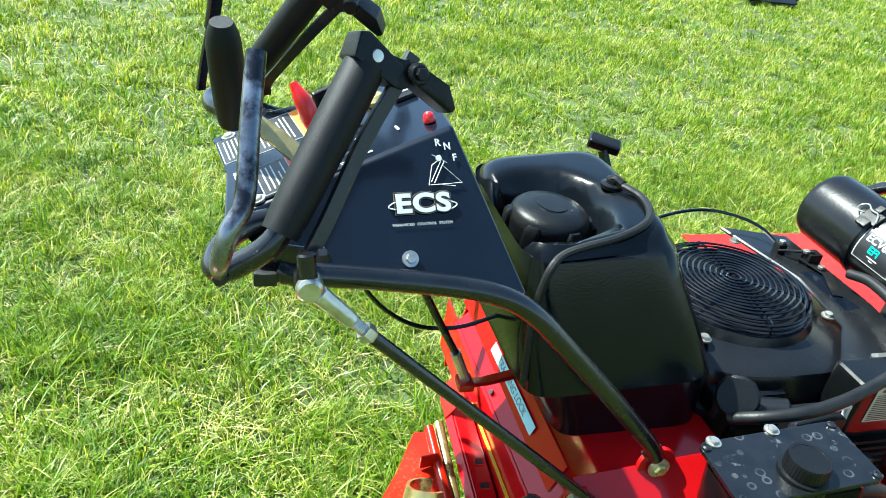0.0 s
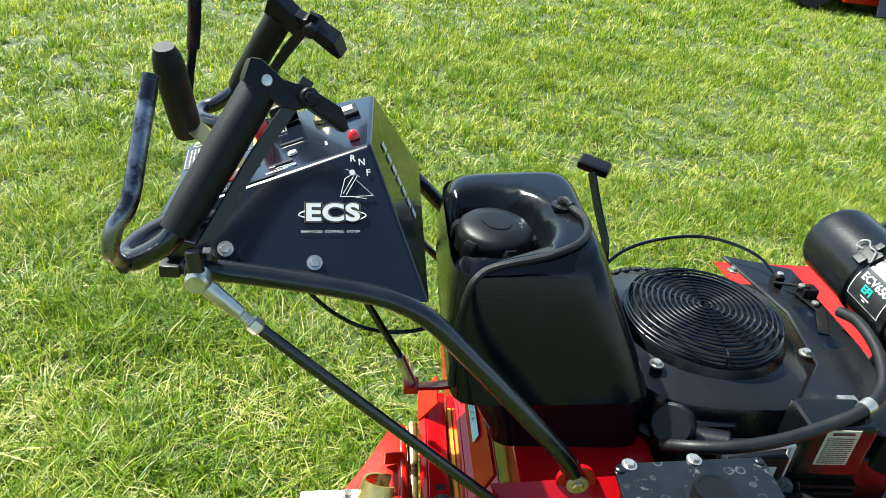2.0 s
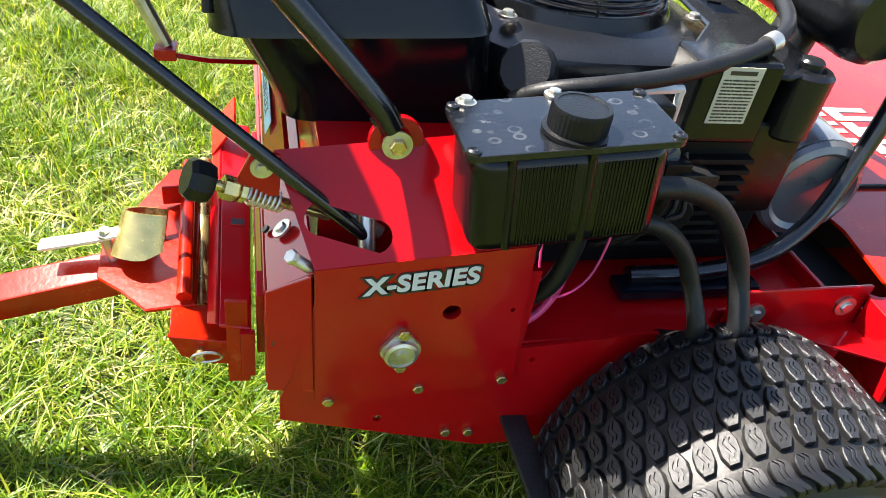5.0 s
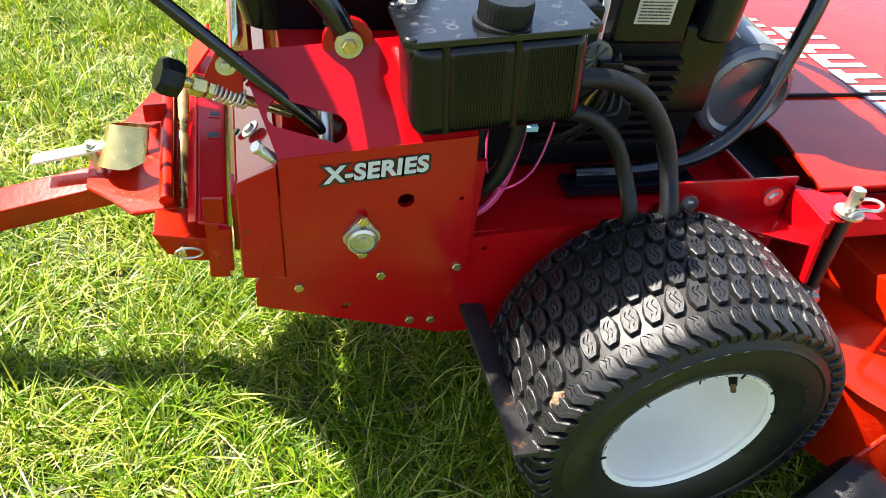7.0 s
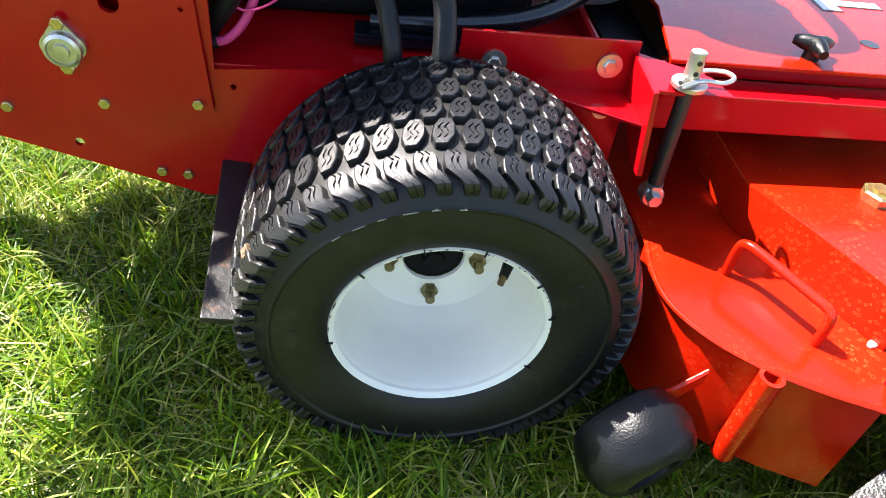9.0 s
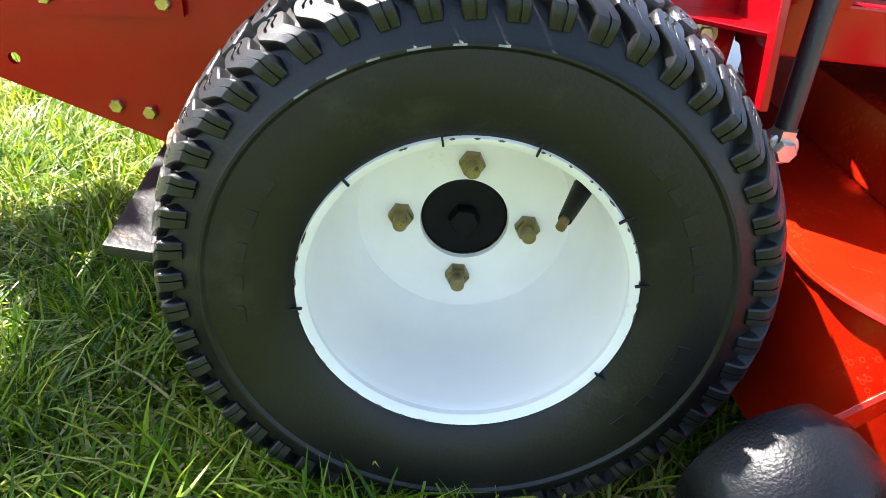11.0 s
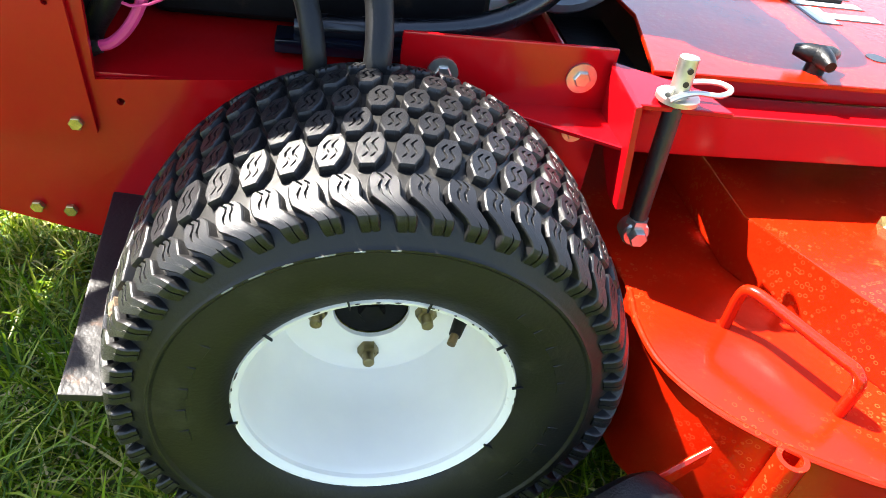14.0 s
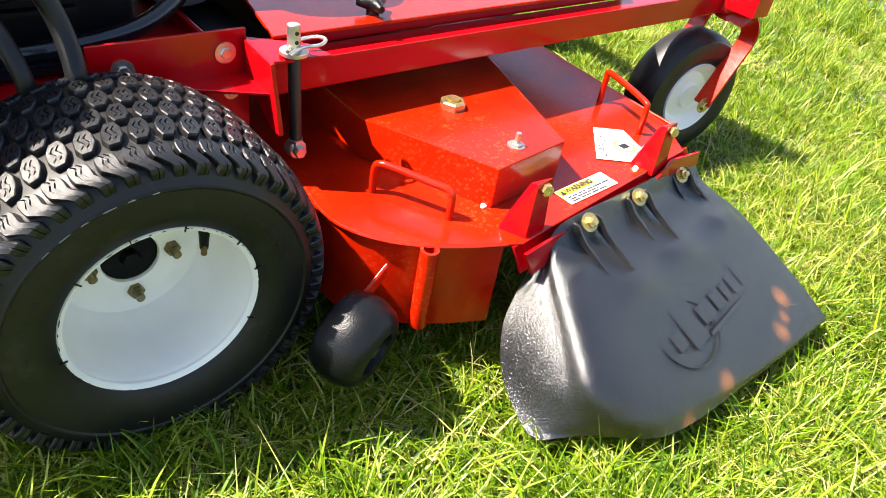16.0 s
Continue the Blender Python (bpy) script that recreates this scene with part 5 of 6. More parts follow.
    part("throttle_cable", tube([(0.62, 1.30, 0.68), (0.70, 1.36, 0.725), (0.80, 1.39, 0.745), (0.90, 1.40, 0.745), (0.98, 1.36, 0.735), (1.01, 1.30, 0.715)], 0.0035, 8), BLACK, mower)
    part("fuel_hose", tube([(1.055, 1.159, 0.736), (1.058, 1.11, 0.748), (1.045, 1.03, 0.748), (1.012, 0.955, 0.738), (0.960, 0.911, 0.728), (0.90, 0.890, 0.715), (0.82, 0.870, 0.702), (0.74, 0.860, 0.694), (0.68, 0.872, 0.680), (0.65, 0.90, 0.655)], 0.0100, 12, 6), HOSE, mower, "black rubber fuel hose")
    part("hose_clip", join(box((0.955, 0.945, 0.700), (0.985, 0.968, 0.704), 0.001), rod((0.972, 0.918, 0.731), (0.955, 0.909, 0.727), 0.0125, 16)), ZINC, mower)


air_cleaner()


# ---- fuel tank ----
def fuel_tank():
    """A moulded tank: sloping sides, rounded top, a scooped hollow round the cap."""
    nx, ny = 44, 52
    cap = Vector((0.385, 1.125, 0))

    def top(u, v):
        # u along x, v along y, both -1..1
        x = 0.4285 + 0.1020 * u
        y = 1.155 + 0.150 * v
        z = 0.918 + 0.020 * (u + 0.2) * 0.5
        d = math.hypot((x - cap.x) / 0.085, (y - cap.y) / 0.095)
        z -= 0.065 / (1 + math.exp((d - 0.98) * 14))
        if x < cap.x:
            dd = abs(y - cap.y) / 0.075
            z -= 0.045 / (1 + math.exp((dd - 0.95) * 12)) * min(1, (cap.x - x) / 0.05)
        return x, y, z
    bm = bmesh.new()
    rings = []
    # walls from the flange upwards, as super-ellipse rings, then the top as a grid of shrinking rings
    walls = [(0.706, 0.476, 1.130, 0.158, 0.203, 9), (0.714, 0.475, 1.130, 0.156, 0.201, 9), (0.78, 0.456, 1.137, 0.147, 0.188, 8), (0.86, 0.437, 1.146, 0.128, 0.174, 7), (0.898, 0.4295, 1.150, 0.1190, 0.166, 6.5)]
    seg = 96
    for z, cx, cy, hx, hy, pw in walls:
        p = 2.0 / pw
        ring = []
        for k in range(seg):
            a = 2 * math.pi * (k + 0.5) / seg
            c, s = math.cos(a), math.sin(a)
            ring.append(bm.verts.new((cx + hx * math.copysign(abs(c) ** p, c), cy + hy * math.copysign(abs(s) ** p, s), z + 0.05 * (cx + hx * math.copysign(abs(c) ** p, c) - 0.48))))
        rings.append(ring)
    for s_ in (0.985, 0.95, 0.90, 0.83, 0.76, 0.70, 0.64, 0.58, 0.52, 0.46, 0.40, 0.33, 0.26, 0.18, 0.1):
        ring = []
        for k in range(seg):
            a = 2 * math.pi * (k + 0.5) / seg
            c, s = math.cos(a), math.sin(a)
            pw = 2.0 / (6.5 * s_ + 2 * (1 - s_))
            u, v = math.copysign(abs(c) ** pw, c) * s_, math.copysign(abs(s) ** pw, s) * s_
            x, y, z = top(u * 1.14, v * 1.08)
            edge = max(0.0, (s_ - 0.80) / 0.20)
            z = z - 0.030 * edge ** 2.5
            ring.append(bm.verts.new((x, y, z)))
        rings.append(ring)
    for p, q in zip(rings, rings[1:]):
        for k in range(seg):
            bm.faces.new([p[k], p[(k + 1) % seg], q[(k + 1) % seg], q[k]])
    bm.faces.new(rings[-1])
    bm.faces.new(rings[0][::-1])
    bmesh.ops.recalc_face_normals(bm, faces=bm.faces)
    tank = part("fuel_tank", bm, TANK, mower, "glossy black moulded plastic fuel tank", angle=50)
    part("tank_base", blob([(0.596, 0.520, 1.130, 0.130, 0.184, 8), (0.625, 0.515, 1.130, 0.134, 0.186, 8), (0.712, 0.484, 1.130, 0.150, 0.198, 8)], 64), TANK, tank)
    c, up = Vector((0.385, 1.120, 0.850)), Vector((0.05, -0.03, 1)).normalized()
    cp = part("fuel_cap", lathe([(0.056, 0.0), (0.056, 0.012), (0.062, 0.014), (0.063, 0.038), (0.060, 0.050), (0.052, 0.058), (0.032, 0.062), (0.024, 0.0615), (0.023, 0.0635), (0, 0.064)], c, c + up, 48), PLASTIC, tank, "round black textured fuel cap")
    for k in range(6):
        m = aim(c, c + up) @ Matrix.Rotation(2 * math.pi * k / 6 + 0.3, 4, "Z") @ Matrix.Translation((0, -0.0615, 0))
        part("grip", moved(blob([(0.014, 0, 0, 0.015, 0.009, 3), (0.040, 0, 0, 0.014, 0.009, 3), (0.048, 0, 0.002, 0.009, 0.006, 3)], 14), m), PLASTIC, cp)
    fit = part("hose_fitting", join(lathe([(0.018, 0), (0.018, 0.006), (0.010, 0.008), (0.009, 0.014), (0, 0.014)], (0.497, 1.150, 0.926), (0.497, 1.150, 1.5), 20), tube([(0.493, 1.156, 0.936), (0.500, 1.148, 0.941), (0.507, 1.134, 0.938)], 0.0068, 10)), PLASTIC, tank)
    hs = [(0.504, 1.140, 0.936), (0.512, 1.122, 0.936), (0.522, 1.100, 0.934), (0.517, 1.062, 0.933), (0.498, 1.030, 0.931), (0.467, 1.011, 0.926), (0.433, 1.004, 0.917), (0.391, 1.000, 0.908), (0.361, 0.997, 0.898), (0.340, 0.984, 0.884), (0.330, 0.979, 0.850), (0.325, 0.974, 0.813), (0.323, 0.966, 0.776), (0.322, 0.955, 0.715)]
    part("vent_hose", tube(hs, 0.0062, 10, 6), HOSE, tank, "thin black vent hose laid in the tank's groove")
    lv = part("park_lever", strip([(0.675, 1.335, 0.62), (0.660, 1.360, 0.75), (0.645, 1.400, 0.80), (0.630, 1.440, 0.862)], (1, 0.3, 0), 0.024, 0.006), BLACK, mower, "black flat lever with a plastic knob")
    part("lever_knob", box((-0.032, -0.018, -0.010), (0.034, 0.018, 0.012), 0.008, 3, Matrix.Translation((0.634, 1.450, 0.872)) @ pose(0, 0, 0, 12, 8, -28)), PLASTIC, lv)


fuel_tank()


# ---- hydraulic reservoir ----
def reservoir():
    tilt = Matrix.Translation((0.656, 0.778, 0.69)) @ pose(0, 0, 0, -1, -6.0, -1)
    body = part("reservoir", join(box((-0.100, -0.046, -0.122), (0.102, 0.052, -0.004), 0.026, 5, tilt)), MOULD, mower, "black ribbed hydraulic oil reservoir")
    for x0 in (-0.052, 0.030):
        for k in range(16):
            x = x0 + 0.0035 * k
            part("rib", box((x, -0.0472, -0.108), (x + 0.0018, -0.044, -0.020), 0.0004, 1, tilt), MOULD, body)
    for x in (-0.062, 0.017):
        part("flute", rod(tilt @ Vector((x, -0.0440, -0.112)), tilt @ Vector((x, -0.0440, -0.008)), 0.0046, 14), MOULD, body)
    edge = [(cx + 0.013 * math.cos(math.radians(a)), cy + 0.013 * math.sin(math.radians(a))) for cx, cy, a0 in ((0.097, 0.045, 0), (-0.095, 0.045, 90), (-0.095, -0.041, 180), (0.097, -0.041, 270)) for a in range(a0, a0 + 91, 15)]
    bm = bmesh.new()
    lid = [[bm.verts.new(tilt @ Vector((x, y, z))) for x, y in edge] for z in (-0.006, 0.0015)]
    bm.faces.new(lid[1])
    bm.faces.new(lid[0][::-1])
    for k in range(len(edge)):
        n = (k + 1) % len(edge)
        bm.faces.new([lid[0][k], lid[0][n], lid[1][n], lid[1][k]])
    bmesh.ops.recalc_face_normals(bm, faces=bm.faces)
    part("reservoir_lid", rounded(bm, 0.0015, 2, 40), LID, body, "dusty black lid with dried splashes")
    c = tilt @ Vector((0.006, -0.020, 0.0))
    bm, rings = bmesh.new(), []
    for r, h, tooth in ((0.034, 0, 0), (0.034, 0.004, 0), (0.0293, 0.005, 0), (0.0293, 0.006, 0.0004), (0.0293, 0.024, 0.0004), (0.0280, 0.029, 0), (0.0240, 0.029, 0), (0.0235, 0.0282, 0)):
        rings.append([bm.verts.new(c + Vector(((r + tooth * (k % 4 < 2)) * math.cos(2 * math.pi * k / 160), (r + tooth * (k % 4 < 2)) * math.sin(2 * math.pi * k / 160), h))) for k in range(160)])
    for lo, hi in zip(rings, rings[1:]):
        for k in range(160):
            bm.faces.new([lo[k], lo[(k + 1) % 160], hi[(k + 1) % 160], hi[k]])
    bm.faces.new(rings[-1])
    bm.faces.new(rings[0][::-1])
    part("filler_cap", bm, PLASTIC, body, "knurled black screw cap")
    for x, y in ((-0.100, -0.046), (0.101, -0.046), (0.101, 0.049), (-0.100, 0.046)):
        p = tilt @ Vector((x, y, 0.0012))
        part("screw", lathe([(0.0072, 0), (0.0068, 0.003), (0.004, 0.0045), (0.0032, 0.003), (0, 0.003)], p, p + Vector((0, 0, 1)), 14), BLACK_TUBE, body)
    for x, y in ((-0.085, 0.054), (0.010, 0.058)):
        p = tilt @ Vector((x, y, 0.001))
        part("bolt", hexa(p, p + Vector((0, 0, 0.007)), 0.0075, 0.011), ZINC, body)
    part("hydraulic_hose", tube([(0.765, 0.775, 0.615), (0.82, 0.778, 0.612), (0.875, 0.782, 0.585), (0.918, 0.778, 0.535), (0.938, 0.765, 0.48), (0.938, 0.735, 0.42), (0.925, 0.80, 0.36)], 0.0130, 14, 6), HOSE, mower, "thick black hydraulic hose")
    part("hydraulic_hose", tube([(0.745, 0.775, 0.575), (0.80, 0.775, 0.565), (0.845, 0.775, 0.53), (0.872, 0.765, 0.48), (0.884, 0.74, 0.42), (0.875, 0.80, 0.36)], 0.0110, 14, 6), HOSE, mower, "thick black hydraulic hose")
    part("hydraulic_hose", tube([(0.715, 0.79, 0.57), (0.718, 0.795, 0.52), (0.705, 0.80, 0.46), (0.675, 0.82, 0.41), (0.66, 0.83, 0.375)], 0.0115, 12, 5), HOSE, mower, "thick black hydraulic hose")
    part("hydraulic_hose", tube([(0.675, 0.80, 0.57), (0.672, 0.81, 0.50), (0.664, 0.82, 0.42)], 0.0105, 12, 5), HOSE, mower)
    part("cable", tube([(0.745, 0.83, 0.54), (0.735, 0.82, 0.48), (0.718, 0.81, 0.43), (0.695, 0.805, 0.402), (0.672, 0.805, 0.395)], 0.0055, 10, 5), PINK, mower, "magenta cable with black sleeve")
    part("cable", tube([(0.69, 0.83, 0.55), (0.693, 0.81, 0.47), (0.715, 0.80, 0.44), (0.76, 0.81, 0.46), (0.785, 0.83, 0.52), (0.79, 0.85, 0.56)], 0.0016, 6, 5), PINK, mower)
    part("cable_sleeve", tube([(0.682, 0.805, 0.398), (0.665, 0.806, 0.395), (0.65, 0.83, 0.41)], 0.0085, 10, 4), HOSE, mower)
    part("fitting", join(rod((0.742, 0.83, 0.525), (0.748, 0.83, 0.56), 0.010, 12), rod((0.70, 0.82, 0.55), (0.705, 0.82, 0.58), 0.016, 12)), ZINC, mower)
    part("cable_tie", box((0.728, 0.815, 0.518), (0.758, 0.835, 0.526), 0.002), CYAN, mower)


reservoir()


# ---- handlebar and console ----
MID = 1.112


def mirror(p):
    return (p[0], 2 * MID - p[1], p[2])


def across(p):
    """The far handle stands a little further back."""
    return (p[0] - 0.02, 2.20 - p[1], p[2])


def handles():
    low = [(-0.030, 0.868, 0.974), (-0.010, 0.868, 0.966), (0.06, 0.878, 0.952), (0.16, 0.882, 0.935), (0.225, 0.880, 0.920), (0.275, 0.876, 0.892), (0.335, 0.870, 0.832), (0.42, 0.862, 0.742), (0.485, 0.858, 0.668), (0.505, 0.857, 0.638)]
    grip_lo, grip_hi = Vector((-0.026, 0.848, 1.026)), Vector((0.060, 0.928, 1.172))
    for name, f in (("near", lambda p: tuple(p)), ("far", across)):
        part("handle_tube", tube([f(p) for p in low], 0.0135, 16, 6), BLACK_TUBE, mower, "bent black tubular handlebar")
        bend = [(0.020, 0.955, 0.985), (-0.037, 0.940, 0.990), (-0.066, 0.922, 0.988), (-0.084, 0.895, 0.984), (-0.090, 0.866, 0.983), (-0.083, 0.849, 0.986), (-0.064, 0.846, 0.994), (-0.026, 0.848, 1.026), (0.017, 0.888, 1.099), (0.060, 0.928, 1.172)]
        hb = part("handle_end", tube([f(p) for p in bend], 0.0130, 16, 6), BLACK_TUBE, mower)
        part("grip", tube([f(grip_lo), f(grip_lo.lerp(grip_hi, 0.5)), f(grip_hi)], 0.0215, 20, 4, radii=[0.0190, 0.0215, 0.0215, 0.0220, 0.0220, 0.0215]), FOAM, hb, "black foam hand grip")
        p = Vector(f((0.505, 0.857, 0.638)))
        part("pivot_tab", strip([p + Vector((-0.012, 0, 0.018)), p, p + Vector((0.012, 0, -0.034))], (0, 1, 0), 0.030, 0.007), BLACK_TUBE, mower)
        q = Vector(f((0.510, 0.847, 0.624)))
        part("pivot_ear", rod(q + Vector((0, 0.006 if name == "near" else -0.006, 0)), q + Vector((0, 0.014 if name == "near" else -0.014, 0)), 0.030, 24, bevel=0.001), RED, mower)
        s = -1 if name == "near" else 1
        part("pivot_bolt", join(hexa(q, q + Vector((0, s * 0.009, 0)), 0.0095)), GOLD, mower, "yellow zinc pivot bolt")
        part("pivot_washer", rod(q + Vector((0, -s * 0.002, 0)), q + Vector((0, s * 0.002, 0)), 0.0165, 24), ZINC, mower)
        # end bracket with thumb paddle
        br = Vector(f((0.056, 0.922, 1.190)))
        g = (Vector(f(grip_hi)) - Vector(f(grip_lo))).normalized()
        e1, pd = Vector(f(grip_hi)), Vector(f((0.132, 0.944, 1.146)))
        reach = pd - e1
        reach = (reach - g * reach.dot(g)).normalized()
        wide = g.cross(reach)
        bm = bmesh.new()
        for along, over, across_ in ((-0.004, -0.022, 0.019), (-0.006, 0.034, 0.018), (0.022, -0.027, 0.016), (0.018, 0.034, 0.015), (0.028, -0.016, 0.014)):
            for k in (-1, 1):
                bm.verts.new(e1 + g * along + reach * over + wide * across_ * k)
        bmesh.ops.convex_hull(bm, input=bm.verts)
        bmesh.ops.recalc_face_normals(bm, faces=bm.faces)
        hd = part("lever_bracket", rounded(bm, 0.004, 2, 20), PLASTIC, mower, "black moulded lever bracket")
        part("bracket_screw", lathe([(0.007, 0), (0.006, 0.003), (0, 0.0035)], e1 + wide * s * 0.016 + g * 0.010, e1 + wide * s * 0.1 + g * 0.010, 14), ZINC, hd)
        part("lever_arm", strip([e1 + reach * 0.020 + g * 0.008, e1.lerp(pd, 0.5) + g * 0.002, pd + reach * -0.030], wide, 0.030, 0.022, 0.005), PLASTIC, hd)
        part("pivot", join(rod(pd + reach * -0.026 + wide * -0.020, pd + reach * -0.026 + wide * 0.020, 0.0115, 18, bevel=0.002), hexa(pd + reach * -0.026 + wide * s * 0.020, pd + reach * -0.026 + wide * s * 0.025, 0.007)), PLASTIC, hd)
        bm = bmesh.new()
        for along, over, across_ in ((0.010, -0.026, 0.015), (-0.010, -0.026, 0.015), (0.010, 0.012, 0.017), (-0.009, 0.014, 0.017), (-0.006, 0.034, 0.013), (-0.014, 0.030, 0.013)):
            for k in (-1, 1):
                bm.verts.new(pd + g * along + reach * over + wide * across_ * k)
        bmesh.ops.convex_hull(bm, input=bm.verts)
        bmesh.ops.recalc_face_normals(bm, faces=bm.faces)
        part("paddle", rounded(bm, 0.003, 2, 20), PLASTIC, mower, "black thumb paddle")
        arm = [f((0.112, 0.946, 1.180)), f((0.098, 0.934, 1.158)), f((0.060, 0.900, 1.105)), f((0.020, 0.850, 1.040)), f((-0.004, 0.826, 1.000)), f((-0.006, 0.822, 0.978))]
        part("control_arm", strip(smooth_path(arm, 3), (0.35, -1, 0.2), 0.016, 0.008), RUSTY, mower, "flat black steel control arm, scraped rusty")
    # operator bail, bare steel, and its loop on the far side
    bail = [(-0.045, 0.889, 1.192), (-0.052, 0.850, 1.135), (-0.058, 0.812, 1.082), (-0.072, 0.797, 1.058), (-0.080, 0.798, 1.030), (-0.083, 0.815, 1.010), (-0.084, 0.828, 0.998), (-0.083, 0.836, 0.988)]
    part("bail_lever", tube(bail, 0.0096, 14, 6, radii=[0.0096, 0.0096, 0.0096, 0.0096, 0.0092, 0.0082, 0.0074, 0.0070]), STEEL, mower, "bare steel bail lever, paint worn off")
    part("bail_lever", join(strip([(-0.0880, 1.270, 1.190), (-0.0930, 1.276, 1.150), (-0.1010, 1.284, 1.105)], (0.6, -0.8, 0.2), 0.020, 0.009, 0.003), strip([(-0.1005, 1.283, 1.110), (-0.112, 1.293, 1.060), (-0.121, 1.300, 1.010)], (0.6, -0.8, 0.2), 0.013, 0.007, 0.002)), BLACK_TUBE, mower, "thin flat black lever blade")
    part("bail_pivot", join(rod((-0.083, 0.832, 0.987), (-0.083, 0.862, 0.987), 0.0075, 14, bevel=0.001), hexa((-0.083, 0.829, 0.987), (-0.083, 0.835, 0.987), 0.008)), RUSTY, mower)
    part("mounting_tab", slab([(-0.052, 0.862, 0.990), (-0.030, 0.862, 1.006), (0.010, 0.866, 0.996), (0.012, 0.868, 0.970), (-0.030, 0.864, 0.962)], 0.005, 0.0015), BLACK_TUBE, mower, "black welded steel tab")
    part("stop_block", box((-0.052, 0.850, 0.962), (-0.028, 0.872, 0.978), 0.003), RUSTY, mower)
    part("speed_lever", strip([(0.020, 1.050, 1.005), (-0.020, 1.068, 1.034), (-0.060, 1.092, 1.054), (-0.074, 1.094, 1.075)], (0.2, -0.55, 0.75), 0.026, 0.005), GOLD, mower, "zinc lever blade with black foam grip")
    part("speed_grip", tube([(-0.071, 1.102, 1.040), (-0.076, 1.082, 1.105), (-0.080, 1.062, 1.172)], 0.020, 20, 5, radii=[0.0185, 0.0205, 0.0205, 0.0205, 0.0205, 0.0205, 0.0205, 0.0195, 0.0130]), FOAM, mower)


handles()


def console():
    """A folded black sheet-metal housing: sloped top, side walls that lean in, front wall."""
    T = [Vector(p) for p in ((0.185, 1.015, 1.076), (-0.085, 0.965, 0.978))]
    tr, br = T
    tl, bl = Vector(mirror(tr)), Vector(mirror(br))
    fr, fb = Vector((0.270, 0.895, 0.908)), Vector((-0.030, 0.890, 0.965))
    fl, fbl = Vector(mirror(fr)), Vector(mirror(fb))
    bm = bmesh.new()
    v = [bm.verts.new(p) for p in (tr, br, bl, tl, fr, fb, fbl, fl)]
    for f in ((0, 1, 2, 3), (0, 4, 5, 1), (3, 2, 6, 7), (0, 3, 7, 4), (1, 5, 6, 2)):
        bm.faces.new([v[i] for i in f])
    bmesh.ops.recalc_face_normals(bm, faces=bm.faces)
    con = part("console", rounded(bm, 0.006, 3, 25), BLACK, mower, "glossy black sheet-metal control console", angle=60)
    # side wall frame: x along its lower edge, y up the lean
    x = (fr - fb).normalized()
    n = x.cross(tr - fr).normalized()
    if n.y > 0:
        n = -n

    def wall(px, py):
        """A frame on the near side wall at the given x and z of the place."""
        d0 = n.dot(fr)
        y = (d0 - n.x * px - n.z * py) / n.y
        o = Vector((px, y, py)) + n * 0.0012
        return frame_of(o, (1, -n.x / n.y, 0), (0, -n.z / n.y, 1))
    for rise, fat, mat in ((0.0, 0.0030, BRASS), (0.0004, 0.0024, DECAL_BLACK), (0.0008, 0.0012, DECAL)):
        words("ECS", 0.0305, wall(0.141, 1.004) @ pose(0, 0, rise, 0, 0, -2) @ Matrix.Diagonal((1.3, 1, 1, 1)), mat, con, label="bold outlined white letters", bold=fat, space=1.08)
    part("orbit_line", moved(tube([(-0.026, -0.004, 0), (-0.042, 0.001, 0), (-0.036, 0.006, 0), (-0.026, 0.007, 0)], 0.0009, 6), wall(0.141, 1.002)), DECAL, con)
    part("orbit_line", moved(tube([(0.026, -0.007, 0), (0.036, -0.006, 0), (0.043, -0.001, 0), (0.030, 0.005, 0)], 0.0009, 6), wall(0.141, 1.002)), DECAL, con)
    words("ENHANCED  CONTROL  SYSTEM", 0.0047, wall(0.140, 0.9855) @ pose(0, 0, 0, 0, 0, -2), DECAL, con, depth=0.0001, space=1.1)
    for t, a, b in (("R", 0.163, 1.060), ("N", 0.175, 1.056), ("F", 0.184, 1.045)):
        words(t, 0.012, wall(a, b), DECAL, con, depth=0.0002, bold=0.0003)
    w = wall(0.163, 1.042) @ Matrix.Diagonal((0.9, 0.9, 1, 1))
    lines = [[(-0.014, -0.026), (0.004, 0.002)], [(-0.010, -0.028), (0.008, 0.0)], [(-0.018, -0.030), (-0.010, -0.004)], [(-0.018, -0.030), (0.030, -0.030)], [(0.006, -0.006), (0.030, -0.030)], [(-0.010, -0.004), (0.0, 0.002)], [(-0.004, -0.030), (0.02, -0.034)], [(-0.008, 0.010), (0.0, 0.006), (0.012, -0.002)]]
    part("lever_diagram", moved(join(*[tube([(x_, y_, 0) for x_, y_ in ln], 0.00042, 4, 3, smooth=False) for ln in lines], lathe([(0.0042, 0), (0.0042, 0.0006), (0, 0.0006)], (0.001, 0.005, 0), (0.001, 0.005, 1), 14)), w), DECAL, con, "white line drawing of a lever")
    for a, b in ((0.122, 0.955), (0.014, 0.9725)):
        p = wall(a, b)
        o = p.translation
        part("carriage_bolt", join(hexa(o, o + n * 0.006, 0.0065, 0.0098)), ZINC, con, "zinc bolt head with washer")
    # top panel
    u = (tr - br).normalized()
    vv = Vector((0, 1, 0))
    org = (tr + br + bl + tl) / 4
    f = frame_of(org, u, vv)
    up = f.to_3x3() @ Vector((0, 0, 1))
    f.translation = org + up * 0.001

    def on_top(a, b, m=0.0):
        return f @ pose(a, b, m)
    part("panel_overlay", box((-0.143, -0.118, 0), (-0.005, 0.118, 0.0006), 0, m=f), BLACK, con)

